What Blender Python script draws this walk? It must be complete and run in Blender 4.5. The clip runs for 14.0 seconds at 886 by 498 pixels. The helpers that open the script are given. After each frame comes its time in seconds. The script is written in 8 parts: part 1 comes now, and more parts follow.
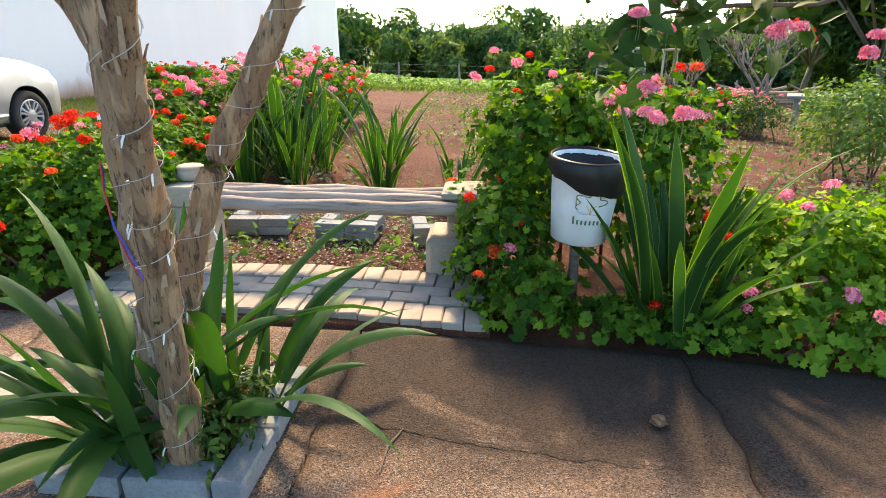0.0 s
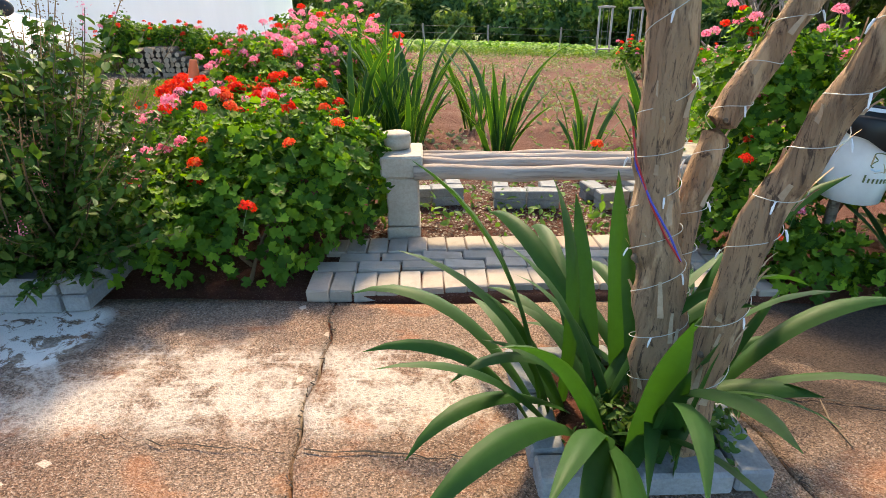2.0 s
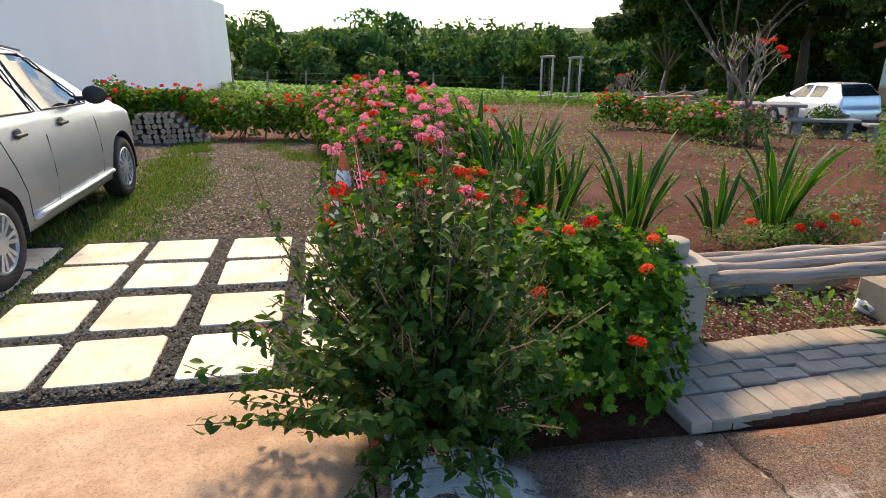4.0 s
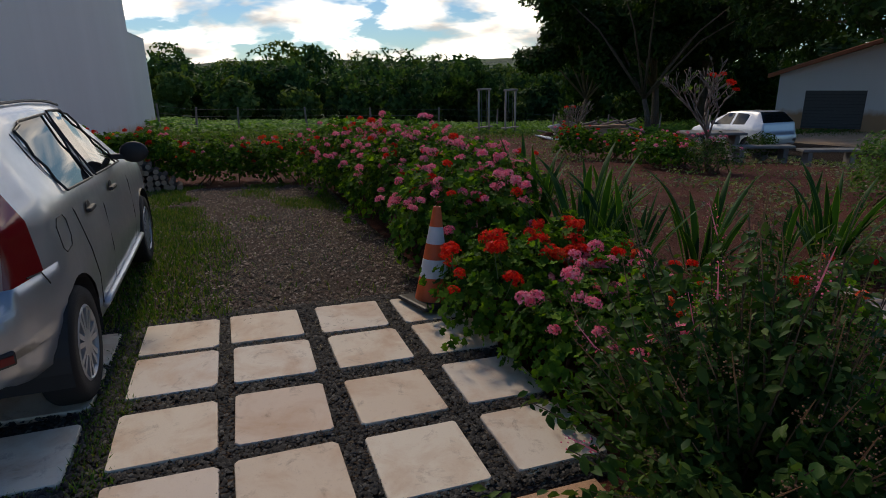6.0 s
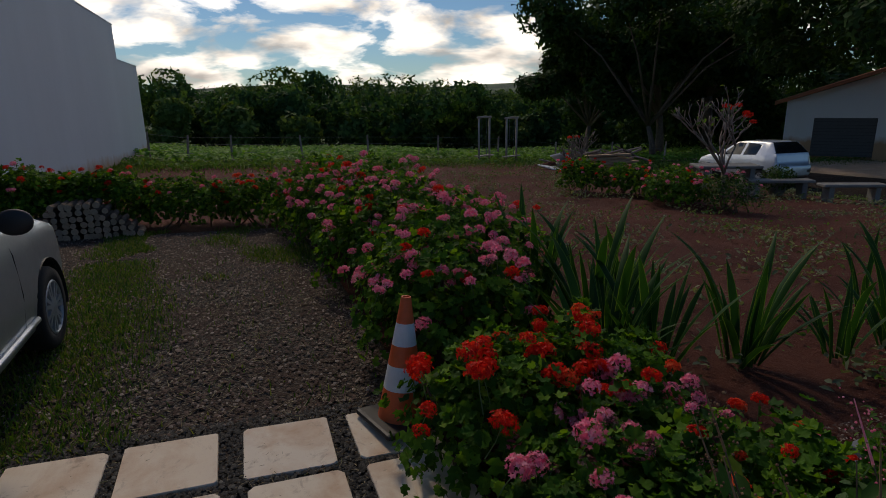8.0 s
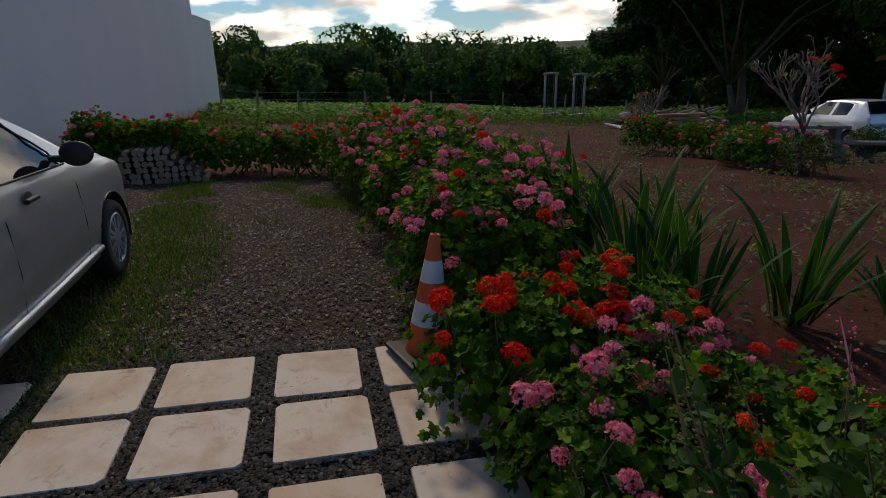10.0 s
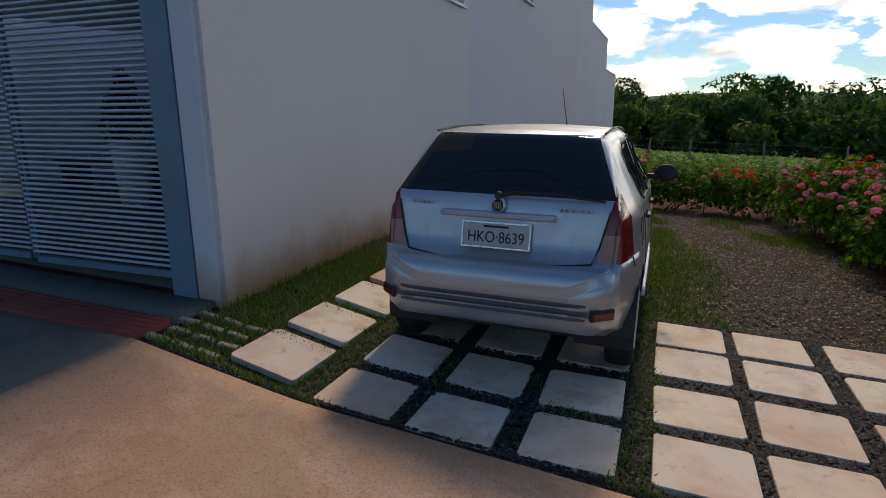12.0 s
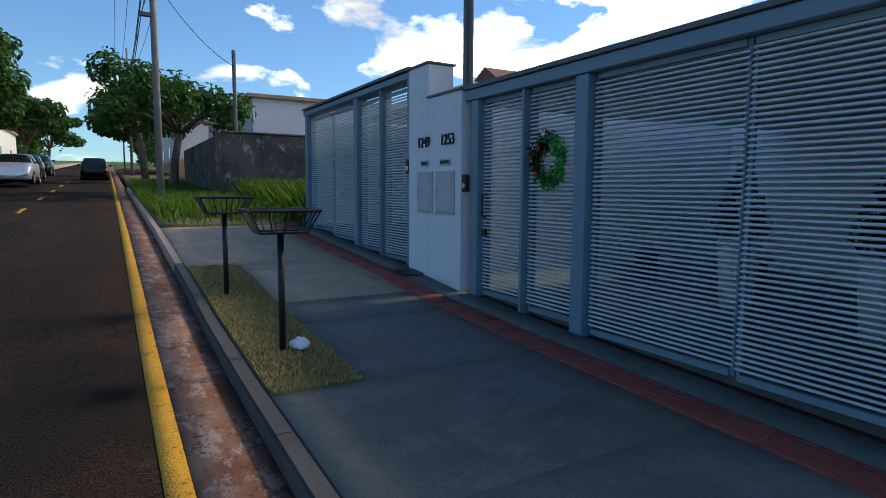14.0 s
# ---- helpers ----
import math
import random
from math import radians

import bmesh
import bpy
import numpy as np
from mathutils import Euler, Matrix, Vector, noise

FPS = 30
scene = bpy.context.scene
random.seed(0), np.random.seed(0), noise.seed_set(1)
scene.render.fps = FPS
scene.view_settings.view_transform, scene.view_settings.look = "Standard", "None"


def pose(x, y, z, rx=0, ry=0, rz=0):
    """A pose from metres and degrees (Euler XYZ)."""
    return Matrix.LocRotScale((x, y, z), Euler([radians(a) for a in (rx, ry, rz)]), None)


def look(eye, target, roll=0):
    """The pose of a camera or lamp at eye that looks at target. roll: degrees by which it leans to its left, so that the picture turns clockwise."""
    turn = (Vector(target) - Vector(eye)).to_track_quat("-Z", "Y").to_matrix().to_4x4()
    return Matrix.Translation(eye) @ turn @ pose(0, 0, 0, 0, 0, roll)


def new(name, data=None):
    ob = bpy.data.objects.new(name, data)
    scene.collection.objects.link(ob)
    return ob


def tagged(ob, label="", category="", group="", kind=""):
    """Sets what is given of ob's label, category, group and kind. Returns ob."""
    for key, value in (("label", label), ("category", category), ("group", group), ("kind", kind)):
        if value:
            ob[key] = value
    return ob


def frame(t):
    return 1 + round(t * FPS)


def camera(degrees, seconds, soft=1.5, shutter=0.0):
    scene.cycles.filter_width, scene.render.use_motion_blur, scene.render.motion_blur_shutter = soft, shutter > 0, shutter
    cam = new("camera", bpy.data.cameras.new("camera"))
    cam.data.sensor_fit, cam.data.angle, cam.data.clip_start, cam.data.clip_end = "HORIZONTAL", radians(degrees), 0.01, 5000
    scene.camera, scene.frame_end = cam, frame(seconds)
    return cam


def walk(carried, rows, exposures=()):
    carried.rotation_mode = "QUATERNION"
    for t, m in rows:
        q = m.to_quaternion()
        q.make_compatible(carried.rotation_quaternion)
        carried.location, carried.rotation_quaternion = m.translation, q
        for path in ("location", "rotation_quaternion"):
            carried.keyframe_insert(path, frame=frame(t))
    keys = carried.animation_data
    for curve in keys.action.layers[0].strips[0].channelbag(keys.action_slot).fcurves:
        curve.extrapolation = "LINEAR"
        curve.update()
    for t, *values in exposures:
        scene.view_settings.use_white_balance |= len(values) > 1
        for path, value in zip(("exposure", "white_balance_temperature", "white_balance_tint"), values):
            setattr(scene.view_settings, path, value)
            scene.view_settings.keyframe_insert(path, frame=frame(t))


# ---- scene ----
cam = camera(75.0, 14.0, soft=0.9)
METRES, EYE, TILT, LEAN, TURN = 10.9, 1.5, 0.0, 0.0, 4.6
SKY, SUN = 0.07, 5.0
EXPOSURES = [(0.0, 0.92, 9800, 9), (3.5, 0.55, 9300, 10), (4.6, -0.8, 8000, 12), (5.8, -1.85, 7500, 13), (7.2, -2.25, 7500, 13), (9.5, -2.6, 7500, 13), (10.0, -2.15, 7600, 13), (10.5, -1.6, 7800, 13), (11.0, -1.3, 8000, 14), (12.0, -1.6, 8000, 14), (12.5, -1.6, 7800, 13), (13.3, -1.15, 7900, 11), (14.0, -0.98, 7300, 7)]
ROWS = [
    (0.0, 0.0, 0.0, 0.0, -0.21, -19.69, 0.59),
    (0.5, -0.0345, 0.0023, 0.0026, -2.03, -20.21, 0.58),
    (1.0, -0.065, 0.0098, 0.0055, -4.26, -21.29, 0.62),
    (1.5, -0.0999, 0.0142, -0.004, -6.02, -22.14, 0.56),
    (2.0, -0.1442, 0.0229, -0.0013, -6.71, -23.29, 0.55),
    (2.5, -0.1912, 0.0373, 0.0003, -7.45, -23.69, 0.6),
    (3.0, -0.235, 0.0481, 0.0068, -9.38, -22.82, 0.52),
    (3.5, -0.2744, 0.0632, 0.0212, -12.38, -21.13, 0.5),
    (6.0, -0.4185, 0.1497, 0.0436, -24.38, -17.09, 0.99),
    (6.5, -0.4166, 0.1765, 0.049, -24.52, -16.16, 1.05),
    (7.0, -0.3989, 0.2047, 0.0548, -25.7, -14.78, 1.15),
    (9.5, -0.3485, 0.2381, 0.0536, -19.43, -16.1, 0.94),
    (10.0, -0.3502, 0.2212, 0.0441, -17.5, -18.55, 0.93),
    (10.5, -0.3721, 0.1978, 0.0457, -12.05, -17.87, 0.73),
    (11.0, -0.4035, 0.1793, 0.045, -5.65, -16.58, 0.58),
    (11.5, -0.4388, 0.1546, 0.0476, 4.41, -15.4, 0.54),
    (12.0, -0.4864, 0.108, 0.045, 16.27, -13.57, 0.4),
    (12.5, -0.5347, 0.0844, 0.0508, 27.21, -11.56, 0.35),
    (13.0, -0.5855, 0.0741, 0.0543, 36.91, -9.53, 0.42),
    (13.5, -0.6358, 0.0584, 0.0592, 46.81, -7.27, -0.0),
    (14.0, -0.6888, 0.0505, 0.0622, 55.43, -5.84, -0.38),
]
walk(cam, [(t, pose(0, 0, EYE, TILT, LEAN, TURN) @ pose(METRES * x, METRES * y, METRES * z, 90 + pitch, roll, yaw)) for t, x, y, z, yaw, pitch, roll in ROWS], EXPOSURES)

# ---- world and sun ----
SUN_EL, SUN_AZ = 43.0, -2.0   # degrees; azimuth from +y towards +x
world = bpy.data.worlds.new("sky")
scene.world = world
world.use_nodes = True
wn, wl = world.node_tree.nodes, world.node_tree.links
wn.clear()
w_out, w_bg = wn.new("ShaderNodeOutputWorld"), wn.new("ShaderNodeBackground")
w_sky = wn.new("ShaderNodeTexSky")
w_sky.sky_type, w_sky.sun_disc = "NISHITA", False
w_sky.sun_elevation, w_sky.sun_rotation = radians(SUN_EL), radians(SUN_AZ)
w_sky.air_density, w_sky.dust_density, w_sky.ozone_density = 1.0, 0.25, 3.0
w_tc = wn.new("ShaderNodeTexCoord")
w_sep = wn.new("ShaderNodeSeparateXYZ")
wl.new(w_tc.outputs["Generated"], w_sep.inputs[0])
# project the direction on a flat cloud deck
w_add = wn.new("ShaderNodeMath"); w_add.operation = "ADD"; w_add.inputs[1].default_value = 0.30
w_max = wn.new("ShaderNodeMath"); w_max.operation = "MAXIMUM"; w_max.inputs[1].default_value = 0.05
wl.new(w_sep.outputs[2], w_add.inputs[0]); wl.new(w_add.outputs[0], w_max.inputs[0])
w_dx = wn.new("ShaderNodeMath"); w_dx.operation = "DIVIDE"
w_dy = wn.new("ShaderNodeMath"); w_dy.operation = "DIVIDE"
wl.new(w_sep.outputs[0], w_dx.inputs[0]); wl.new(w_max.outputs[0], w_dx.inputs[1])
wl.new(w_sep.outputs[1], w_dy.inputs[0]); wl.new(w_max.outputs[0], w_dy.inputs[1])
w_com = wn.new("ShaderNodeCombineXYZ")
wl.new(w_dx.outputs[0], w_com.inputs[0]); wl.new(w_dy.outputs[0], w_com.inputs[1])
w_com.inputs[2].default_value = 3.4
w_n = wn.new("ShaderNodeTexNoise")
w_n.inputs["Scale"].default_value, w_n.inputs["Detail"].default_value, w_n.inputs["Roughness"].default_value = 2.9, 8, 0.55
w_n.inputs["Distortion"].default_value = 0.25
wl.new(w_com.outputs[0], w_n.inputs["Vector"])
# more cloud on the sun's side of the sky
w_dir = wn.new("ShaderNodeMath"); w_dir.operation = "MULTIPLY_ADD"
w_dir.inputs[1].default_value, w_dir.inputs[2].default_value = 0.14, -0.075
wl.new(w_sep.outputs[1], w_dir.inputs[0])
w_cov = wn.new("ShaderNodeMath"); w_cov.operation = "ADD"
# and less towards the zenith
w_zen = wn.new("ShaderNodeMath"); w_zen.operation = "MULTIPLY_ADD"
w_zen.inputs[1].default_value = -0.085
wl.new(w_sep.outputs[2], w_zen.inputs[0]); wl.new(w_dir.outputs[0], w_zen.inputs[2])
wl.new(w_n.outputs[0], w_cov.inputs[0]); wl.new(w_zen.outputs[0], w_cov.inputs[1])
w_r = wn.new("ShaderNodeValToRGB")
w_r.color_ramp.elements[0].position, w_r.color_ramp.elements[1].position = 0.475, 0.60
wl.new(w_cov.outputs[0], w_r.inputs[0])
w_n2 = wn.new("ShaderNodeTexNoise")
w_n2.inputs["Scale"].default_value, w_n2.inputs["Detail"].default_value = 2.6, 5
wl.new(w_com.outputs[0], w_n2.inputs["Vector"])
w_r2 = wn.new("ShaderNodeValToRGB")
w_r2.color_ramp.elements[0].position, w_r2.color_ramp.elements[1].position = 0.35, 0.62
w_r2.color_ramp.elements[0].color, w_r2.color_ramp.elements[1].color = (16, 16, 16.3, 1), (62, 61, 59, 1)
wl.new(w_n2.outputs[0], w_r2.inputs[0])
w_mix = wn.new("ShaderNodeMixRGB")
# clouds shine most on the sun's side
w_dot = wn.new("ShaderNodeVectorMath"); w_dot.operation = "DOT_PRODUCT"
w_dot.inputs[1].default_value = (math.sin(radians(SUN_AZ)) * math.cos(radians(SUN_EL)), math.cos(radians(SUN_AZ)) * math.cos(radians(SUN_EL)), math.sin(radians(SUN_EL)))
wl.new(w_tc.outputs["Generated"], w_dot.inputs[0])
w_rng = wn.new("ShaderNodeMapRange")
w_rng.inputs["From Min"].default_value, w_rng.inputs["From Max"].default_value = -0.2, 0.9
w_rng.inputs["To Min"].default_value, w_rng.inputs["To Max"].default_value = 0.75, 2.4
wl.new(w_dot.outputs["Value"], w_rng.inputs["Value"])
w_lit = wn.new("ShaderNodeVectorMath"); w_lit.operation = "SCALE"
wl.new(w_r2.outputs[0], w_lit.inputs[0]); wl.new(w_rng.outputs[0], w_lit.inputs["Scale"])
w_gain = wn.new("ShaderNodeMixRGB"); w_gain.blend_type = "MULTIPLY"; w_gain.inputs[0].default_value = 1.0
w_gain.inputs[2].default_value = (2.5, 3.7, 4.9, 1)
wl.new(w_sky.outputs[0], w_gain.inputs[1])
wl.new(w_r.outputs[0], w_mix.inputs[0]); wl.new(w_gain.outputs[0], w_mix.inputs[1]); wl.new(w_lit.outputs[0], w_mix.inputs[2])
wl.new(w_mix.outputs[0], w_bg.inputs[0])
w_bg.inputs[1].default_value = SKY
wl.new(w_bg.outputs[0], w_out.inputs[0])

sun = new("sun", bpy.data.lights.new("sun", "SUN"))
sun.data.energy, sun.data.angle, sun.data.color = SUN, radians(7.0), (1.0, 0.90, 0.74)
_e, _a = radians(SUN_EL), radians(SUN_AZ)
SUN_DIR = Vector((math.sin(_a) * math.cos(_e), math.cos(_a) * math.cos(_e), math.sin(_e)))
sun.matrix_world = look(SUN_DIR * 50, (0, 0, 0))

# ---- materials ----
def rgb(c):
    return (c[0], c[1], c[2], 1)


class Mat:
    """A small builder for procedural materials in object space."""

    def __init__(self, name, rough=0.7, metal=0.0, spec=0.5):
        self.m = bpy.data.materials.new(name)
        self.m.use_nodes = True
        self.n, self.l = self.m.node_tree.nodes, self.m.node_tree.links
        self.p = self.n["Principled BSDF"]
        self.p.inputs["Roughness"].default_value = rough
        self.p.inputs["Metallic"].default_value = metal
        self.p.inputs["Specular IOR Level"].default_value = spec
        self.tc = self.n.new("ShaderNodeTexCoord")
        self.oi = self.n.new("ShaderNodeObjectInfo")
        self.vec = self.tc.outputs["Object"]

    def jitter(self):
        """shift the pattern by the object's random number, for pieces on one mesh"""
        a = self.n.new("ShaderNodeVectorMath"); a.operation = "SCALE"
        a.inputs[0].default_value = (37.0, 19.0, 53.0)
        self.l.new(self.oi.outputs["Random"], a.inputs["Scale"])
        b = self.n.new("ShaderNodeVectorMath"); b.operation = "ADD"
        self.l.new(self.vec, b.inputs[0]); self.l.new(a.outputs[0], b.inputs[1])
        self.vec = b.outputs[0]
        return self

    def noise(self, scale, detail=4, rough=0.6, stretch=None, dist=0.0):
        t = self.n.new("ShaderNodeTexNoise")
        t.inputs["Scale"].default_value, t.inputs["Detail"].default_value = scale, detail
        t.inputs["Roughness"].default_value, t.inputs["Distortion"].default_value = rough, dist
        v = self.vec
        if stretch:
            mp = self.n.new("ShaderNodeMapping")
            mp.inputs["Scale"].default_value = stretch
            self.l.new(v, mp.inputs[0])
            v = mp.outputs[0]
        self.l.new(v, t.inputs["Vector"])
        return t.outputs[0]

    def voronoi(self, scale, feature="F1", out=0):
        t = self.n.new("ShaderNodeTexVoronoi")
        t.feature = feature
        t.inputs["Scale"].default_value = scale
        self.l.new(self.vec, t.inputs["Vector"])
        return t.outputs[out]

    def ramp(self, src, *stops):
        r = self.n.new("ShaderNodeValToRGB")
        e = r.color_ramp.elements
        while len(e) < len(stops):
            e.new(0.5)
        for el, (pos, c) in zip(e, stops):
            el.position = pos
            el.color = rgb(c) if not isinstance(c, (int, float)) else (c, c, c, 1)
        self.l.new(src, r.inputs[0])
        return r.outputs[0]

    def mix(self, fac, a, b, mode="MIX"):
        m = self.n.new("ShaderNodeMixRGB")
        m.blend_type = mode
        for i, s in zip((0, 1, 2), (fac, a, b)):
            if isinstance(s, (int, float)):
                m.inputs[i].default_value = s if i == 0 else (s, s, s, 1)
            elif isinstance(s, tuple):
                m.inputs[i].default_value = rgb(s)
            else:
                self.l.new(s, m.inputs[i])
        return m.outputs[0]

    def random(self):
        return self.oi.outputs["Random"]

    def island(self):
        g = self.n.new("ShaderNodeNewGeometry")
        return g.outputs["Random Per Island"]

    def color(self, src):
        if isinstance(src, tuple):
            self.p.inputs["Base Color"].default_value = rgb(src)
        else:
            self.l.new(src, self.p.inputs["Base Color"])
        return self

    def rough(self, src):
        self.l.new(src, self.p.inputs["Roughness"])
        return self

    def bump(self, src, strength=0.4, distance=0.01):
        b = self.n.new("ShaderNodeBump")
        b.inputs["Strength"].default_value, b.inputs["Distance"].default_value = strength, distance
        self.l.new(src, b.inputs["Height"])
        if self.p.inputs["Normal"].is_linked:
            self.l.new(self.p.inputs["Normal"].links[0].from_socket, b.inputs["Normal"])
        self.l.new(b.outputs[0], self.p.inputs["Normal"])
        return self

    def leafy(self, amount, color_src):
        """light that passes through thin leaves"""
        tr = self.n.new("ShaderNodeBsdfTranslucent")
        self.l.new(color_src, tr.inputs[0])
        mx = self.n.new("ShaderNodeMixShader")
        mx.inputs[0].default_value = amount
        out = self.n["Material Output"]
        self.l.new(self.p.outputs[0], mx.inputs[1]); self.l.new(tr.outputs[0], mx.inputs[2])
        self.l.new(mx.outputs[0], out.inputs[0])
        return self


def two_scale(name, a, b, c, big=1.2, fine=60, rough=0.85, bump=0.4, dist=0.006, jit=False, metal=0.0, fine_amt=0.5, stretch=None):
    m = Mat(name, rough, metal)
    if jit:
        m.jitter()
    col = m.ramp(m.noise(big, 6, 0.6), (0.3, a), (0.7, b))
    f = m.noise(fine, 4, 0.7, stretch)
    col = m.mix(m.ramp(f, (0.4, 0.0), (0.75, fine_amt)), col, c)
    m.color(col).bump(f, bump, dist)
    return m.m


def plain(name, c, rough=0.5, metal=0.0, var=0.12, scale=9, bump=0.0, spec=0.5):
    m = Mat(name, rough, metal, spec)
    n = m.noise(scale, 5, 0.65)
    lo = tuple(v * (1 - var) for v in c)
    hi = tuple(min(1, v * (1 + var)) for v in c)
    m.color(m.ramp(n, (0.35, lo), (0.65, hi)))
    m.rough(m.ramp(n, (0.3, max(0.02, rough - 0.06)), (0.7, min(1, rough + 0.08))))
    if bump:
        m.bump(m.noise(scale * 12, 3), bump, 0.003)
    return m.m


def aggregate(name, a, b, stain, pale):
    """weathered washed concrete with visible stones, stains and pale worn patches"""
    m = Mat(name, 0.92, 0, 0.2)
    col = m.ramp(m.noise(0.9, 7, 0.62), (0.35, a), (0.62, b))
    grain = m.voronoi(190, "F1", 1)
    g = m.ramp(grain, (0.1, 0.22), (0.9, 1.4))
    col = m.mix(0.9, col, g, "MULTIPLY")
    fine = m.noise(120, 4, 0.75)
    col = m.mix(m.ramp(fine, (0.53, 0.0), (0.62, 0.8)), col, pale)
    crinkle = m.noise(60, 5, 0.75, None, 1.2)
    col = m.mix(m.ramp(crinkle, (0.49, 0.0), (0.53, 0.75), (0.57, 0.0)), col, stain)
    col = m.mix(m.ramp(m.voronoi(38, "F1", 1), (0.93, 0.0), (0.95, 0.7)), col, tuple(min(1.0, v * 1.4) for v in pale))
    dark = m.noise(2.3, 8, 0.68, None, 0.6)
    col = m.mix(m.ramp(dark, (0.54, 0.0), (0.74, 0.5)), col, stain)
    red = m.noise(3.1, 4, 0.5, (1, 1.6, 1), 0.8)
    col = m.mix(m.ramp(red, (0.58, 0.0), (0.72, 0.55)), col, (0.33, 0.115, 0.05))
    # the bushes' shade towards the bed, painted dark into the concrete's colour
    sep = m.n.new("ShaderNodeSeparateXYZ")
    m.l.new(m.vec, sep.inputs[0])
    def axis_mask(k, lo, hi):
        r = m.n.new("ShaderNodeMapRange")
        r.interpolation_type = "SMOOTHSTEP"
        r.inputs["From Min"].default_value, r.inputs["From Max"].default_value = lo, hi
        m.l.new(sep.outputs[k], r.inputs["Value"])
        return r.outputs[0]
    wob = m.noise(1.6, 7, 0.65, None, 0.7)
    bed_shade = m.mix(1.0, axis_mask(0, -1.2, 0.1), axis_mask(1, 1.15, 2.0), "MULTIPLY")
    bed_shade = m.mix(1.0, bed_shade, m.ramp(wob, (0.30, 0.15), (0.55, 1.0)), "MULTIPLY")
    col = m.mix(m.ramp(bed_shade, (0.03, 0.0), (0.4, 0.96)), col, m.mix(0.8, (0.05, 0.033, 0.026), g, "MULTIPLY"))
    # paler broken band across the bays towards -x
    pale_band = m.mix(1.0, axis_mask(0, -1.0, -1.6), m.mix(1.0, axis_mask(1, 1.42, 1.6), axis_mask(1, 2.1, 1.9), "MULTIPLY"), "MULTIPLY")
    pale_band = m.mix(1.0, pale_band, m.ramp(m.noise(4.5, 8, 0.75, None, 0.4), (0.42, 0.0), (0.55, 1.0)), "MULTIPLY")
    tread = m.voronoi(46, "DISTANCE_TO_EDGE")
    pale_band = m.mix(1.0, pale_band, m.ramp(tread, (0.03, 1.0), (0.25, 0.6)), "MULTIPLY")
    col = m.mix(m.ramp(pale_band, (0.1, 0.0), (0.9, 0.6)), col, (0.60, 0.52, 0.46))
    # pale grid pressed by a block tread
    grid = m.n.new("ShaderNodeTexBrick")
    grid.inputs["Scale"].default_value, grid.inputs["Mortar Size"].default_value, grid.inputs["Mortar Smooth"].default_value = 7.0, 0.055, 0.6
    grid.inputs["Brick Width"].default_value, grid.inputs["Row Height"].default_value = 0.5, 0.36
    wv = m.n.new("ShaderNodeVectorMath"); wv.operation = "MULTIPLY_ADD"
    wv.inputs[1].default_value = (0.035, 0.035, 0.0)
    nv = m.n.new("ShaderNodeTexNoise"); nv.inputs["Scale"].default_value = 5.0
    m.l.new(m.vec, nv.inputs["Vector"]); m.l.new(nv.outputs["Color"], wv.inputs[0]); m.l.new(m.vec, wv.inputs[2])
    m.l.new(wv.outputs[0], grid.inputs["Vector"])
    press = m.mix(1.0, m.mix(1.0, axis_mask(0, -2.78, -2.6), axis_mask(0, -1.5, -1.75), "MULTIPLY"), m.mix(1.0, axis_mask(1, 1.58, 1.7), axis_mask(1, 2.03, 1.93), "MULTIPLY"), "MULTIPLY")
    press = m.mix(1.0, press, m.ramp(m.noise(7, 8, 0.8), (0.46, 0.0), (0.58, 1.0)), "MULTIPLY")
    col = m.mix(m.mix(1.0, press, m.ramp(grid.outputs["Fac"], (0.3, 0.0), (0.8, 0.42)), "MULTIPLY"), col, (0.58, 0.50, 0.45))
    # white lime spilt at the foot of the small planter
    lime = m.mix(1.0, m.mix(1.0, axis_mask(0, -3.42, -3.3), axis_mask(0, -2.75, -3.05), "MULTIPLY"), m.mix(1.0, axis_mask(1, 1.75, 1.95), axis_mask(1, 2.34, 2.2), "MULTIPLY"), "MULTIPLY")
    lime = m.mix(1.0, lime, m.ramp(m.noise(11, 8, 0.75, None, 0.6), (0.44, 0.0), (0.52, 1.0)), "MULTIPLY")
    col = m.mix(m.ramp(lime, (0.15, 0.0), (0.5, 0.85)), col, (0.74, 0.71, 0.69))
    m.color(col)
    m.bump(m.voronoi(190), 0.8, 0.004).bump(fine, 0.5, 0.004).bump(m.noise(38, 6, 0.75), 0.4, 0.006)
    return m.m


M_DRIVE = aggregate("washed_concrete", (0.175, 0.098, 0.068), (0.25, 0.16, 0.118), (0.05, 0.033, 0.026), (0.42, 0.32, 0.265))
def smooth_concrete(name, a, b, stain):
    m = Mat(name, 0.8, 0, 0.3)
    col = m.ramp(m.noise(0.55, 6, 0.55, None, 0.5), (0.3, a), (0.7, b))
    col = m.mix(m.ramp(m.noise(5, 8, 0.7), (0.5, 0.0), (0.8, 0.5)), col, stain)
    sp = m.noise(85, 3, 0.6)
    col = m.mix(m.ramp(m.noise(1.9, 10, 0.8, None, 0.15), (0.50, 0.0), (0.62, 0.55)), col, tuple(min(1.0, v * 1.2 + 0.02) for v in b))
    col = m.mix(m.ramp(sp, (0.5, 0.0), (0.68, 0.6)), col, tuple(v * 0.75 for v in stain))
    col = m.mix(m.ramp(m.noise(140, 2, 0.6), (0.58, 0.0), (0.68, 0.5)), col, tuple(min(1.0, v * 1.3) for v in b))
    col = m.mix(m.ramp(m.noise(9, 9, 0.8, None, 0.5), (0.6, 0.0), (0.68, 0.55)), col, tuple(v * 0.7 for v in stain))
    m.color(col).bump(sp, 0.2, 0.003).rough(m.ramp(m.noise(2.2, 5), (0.3, 0.6), (0.7, 0.85)))
    return m.m


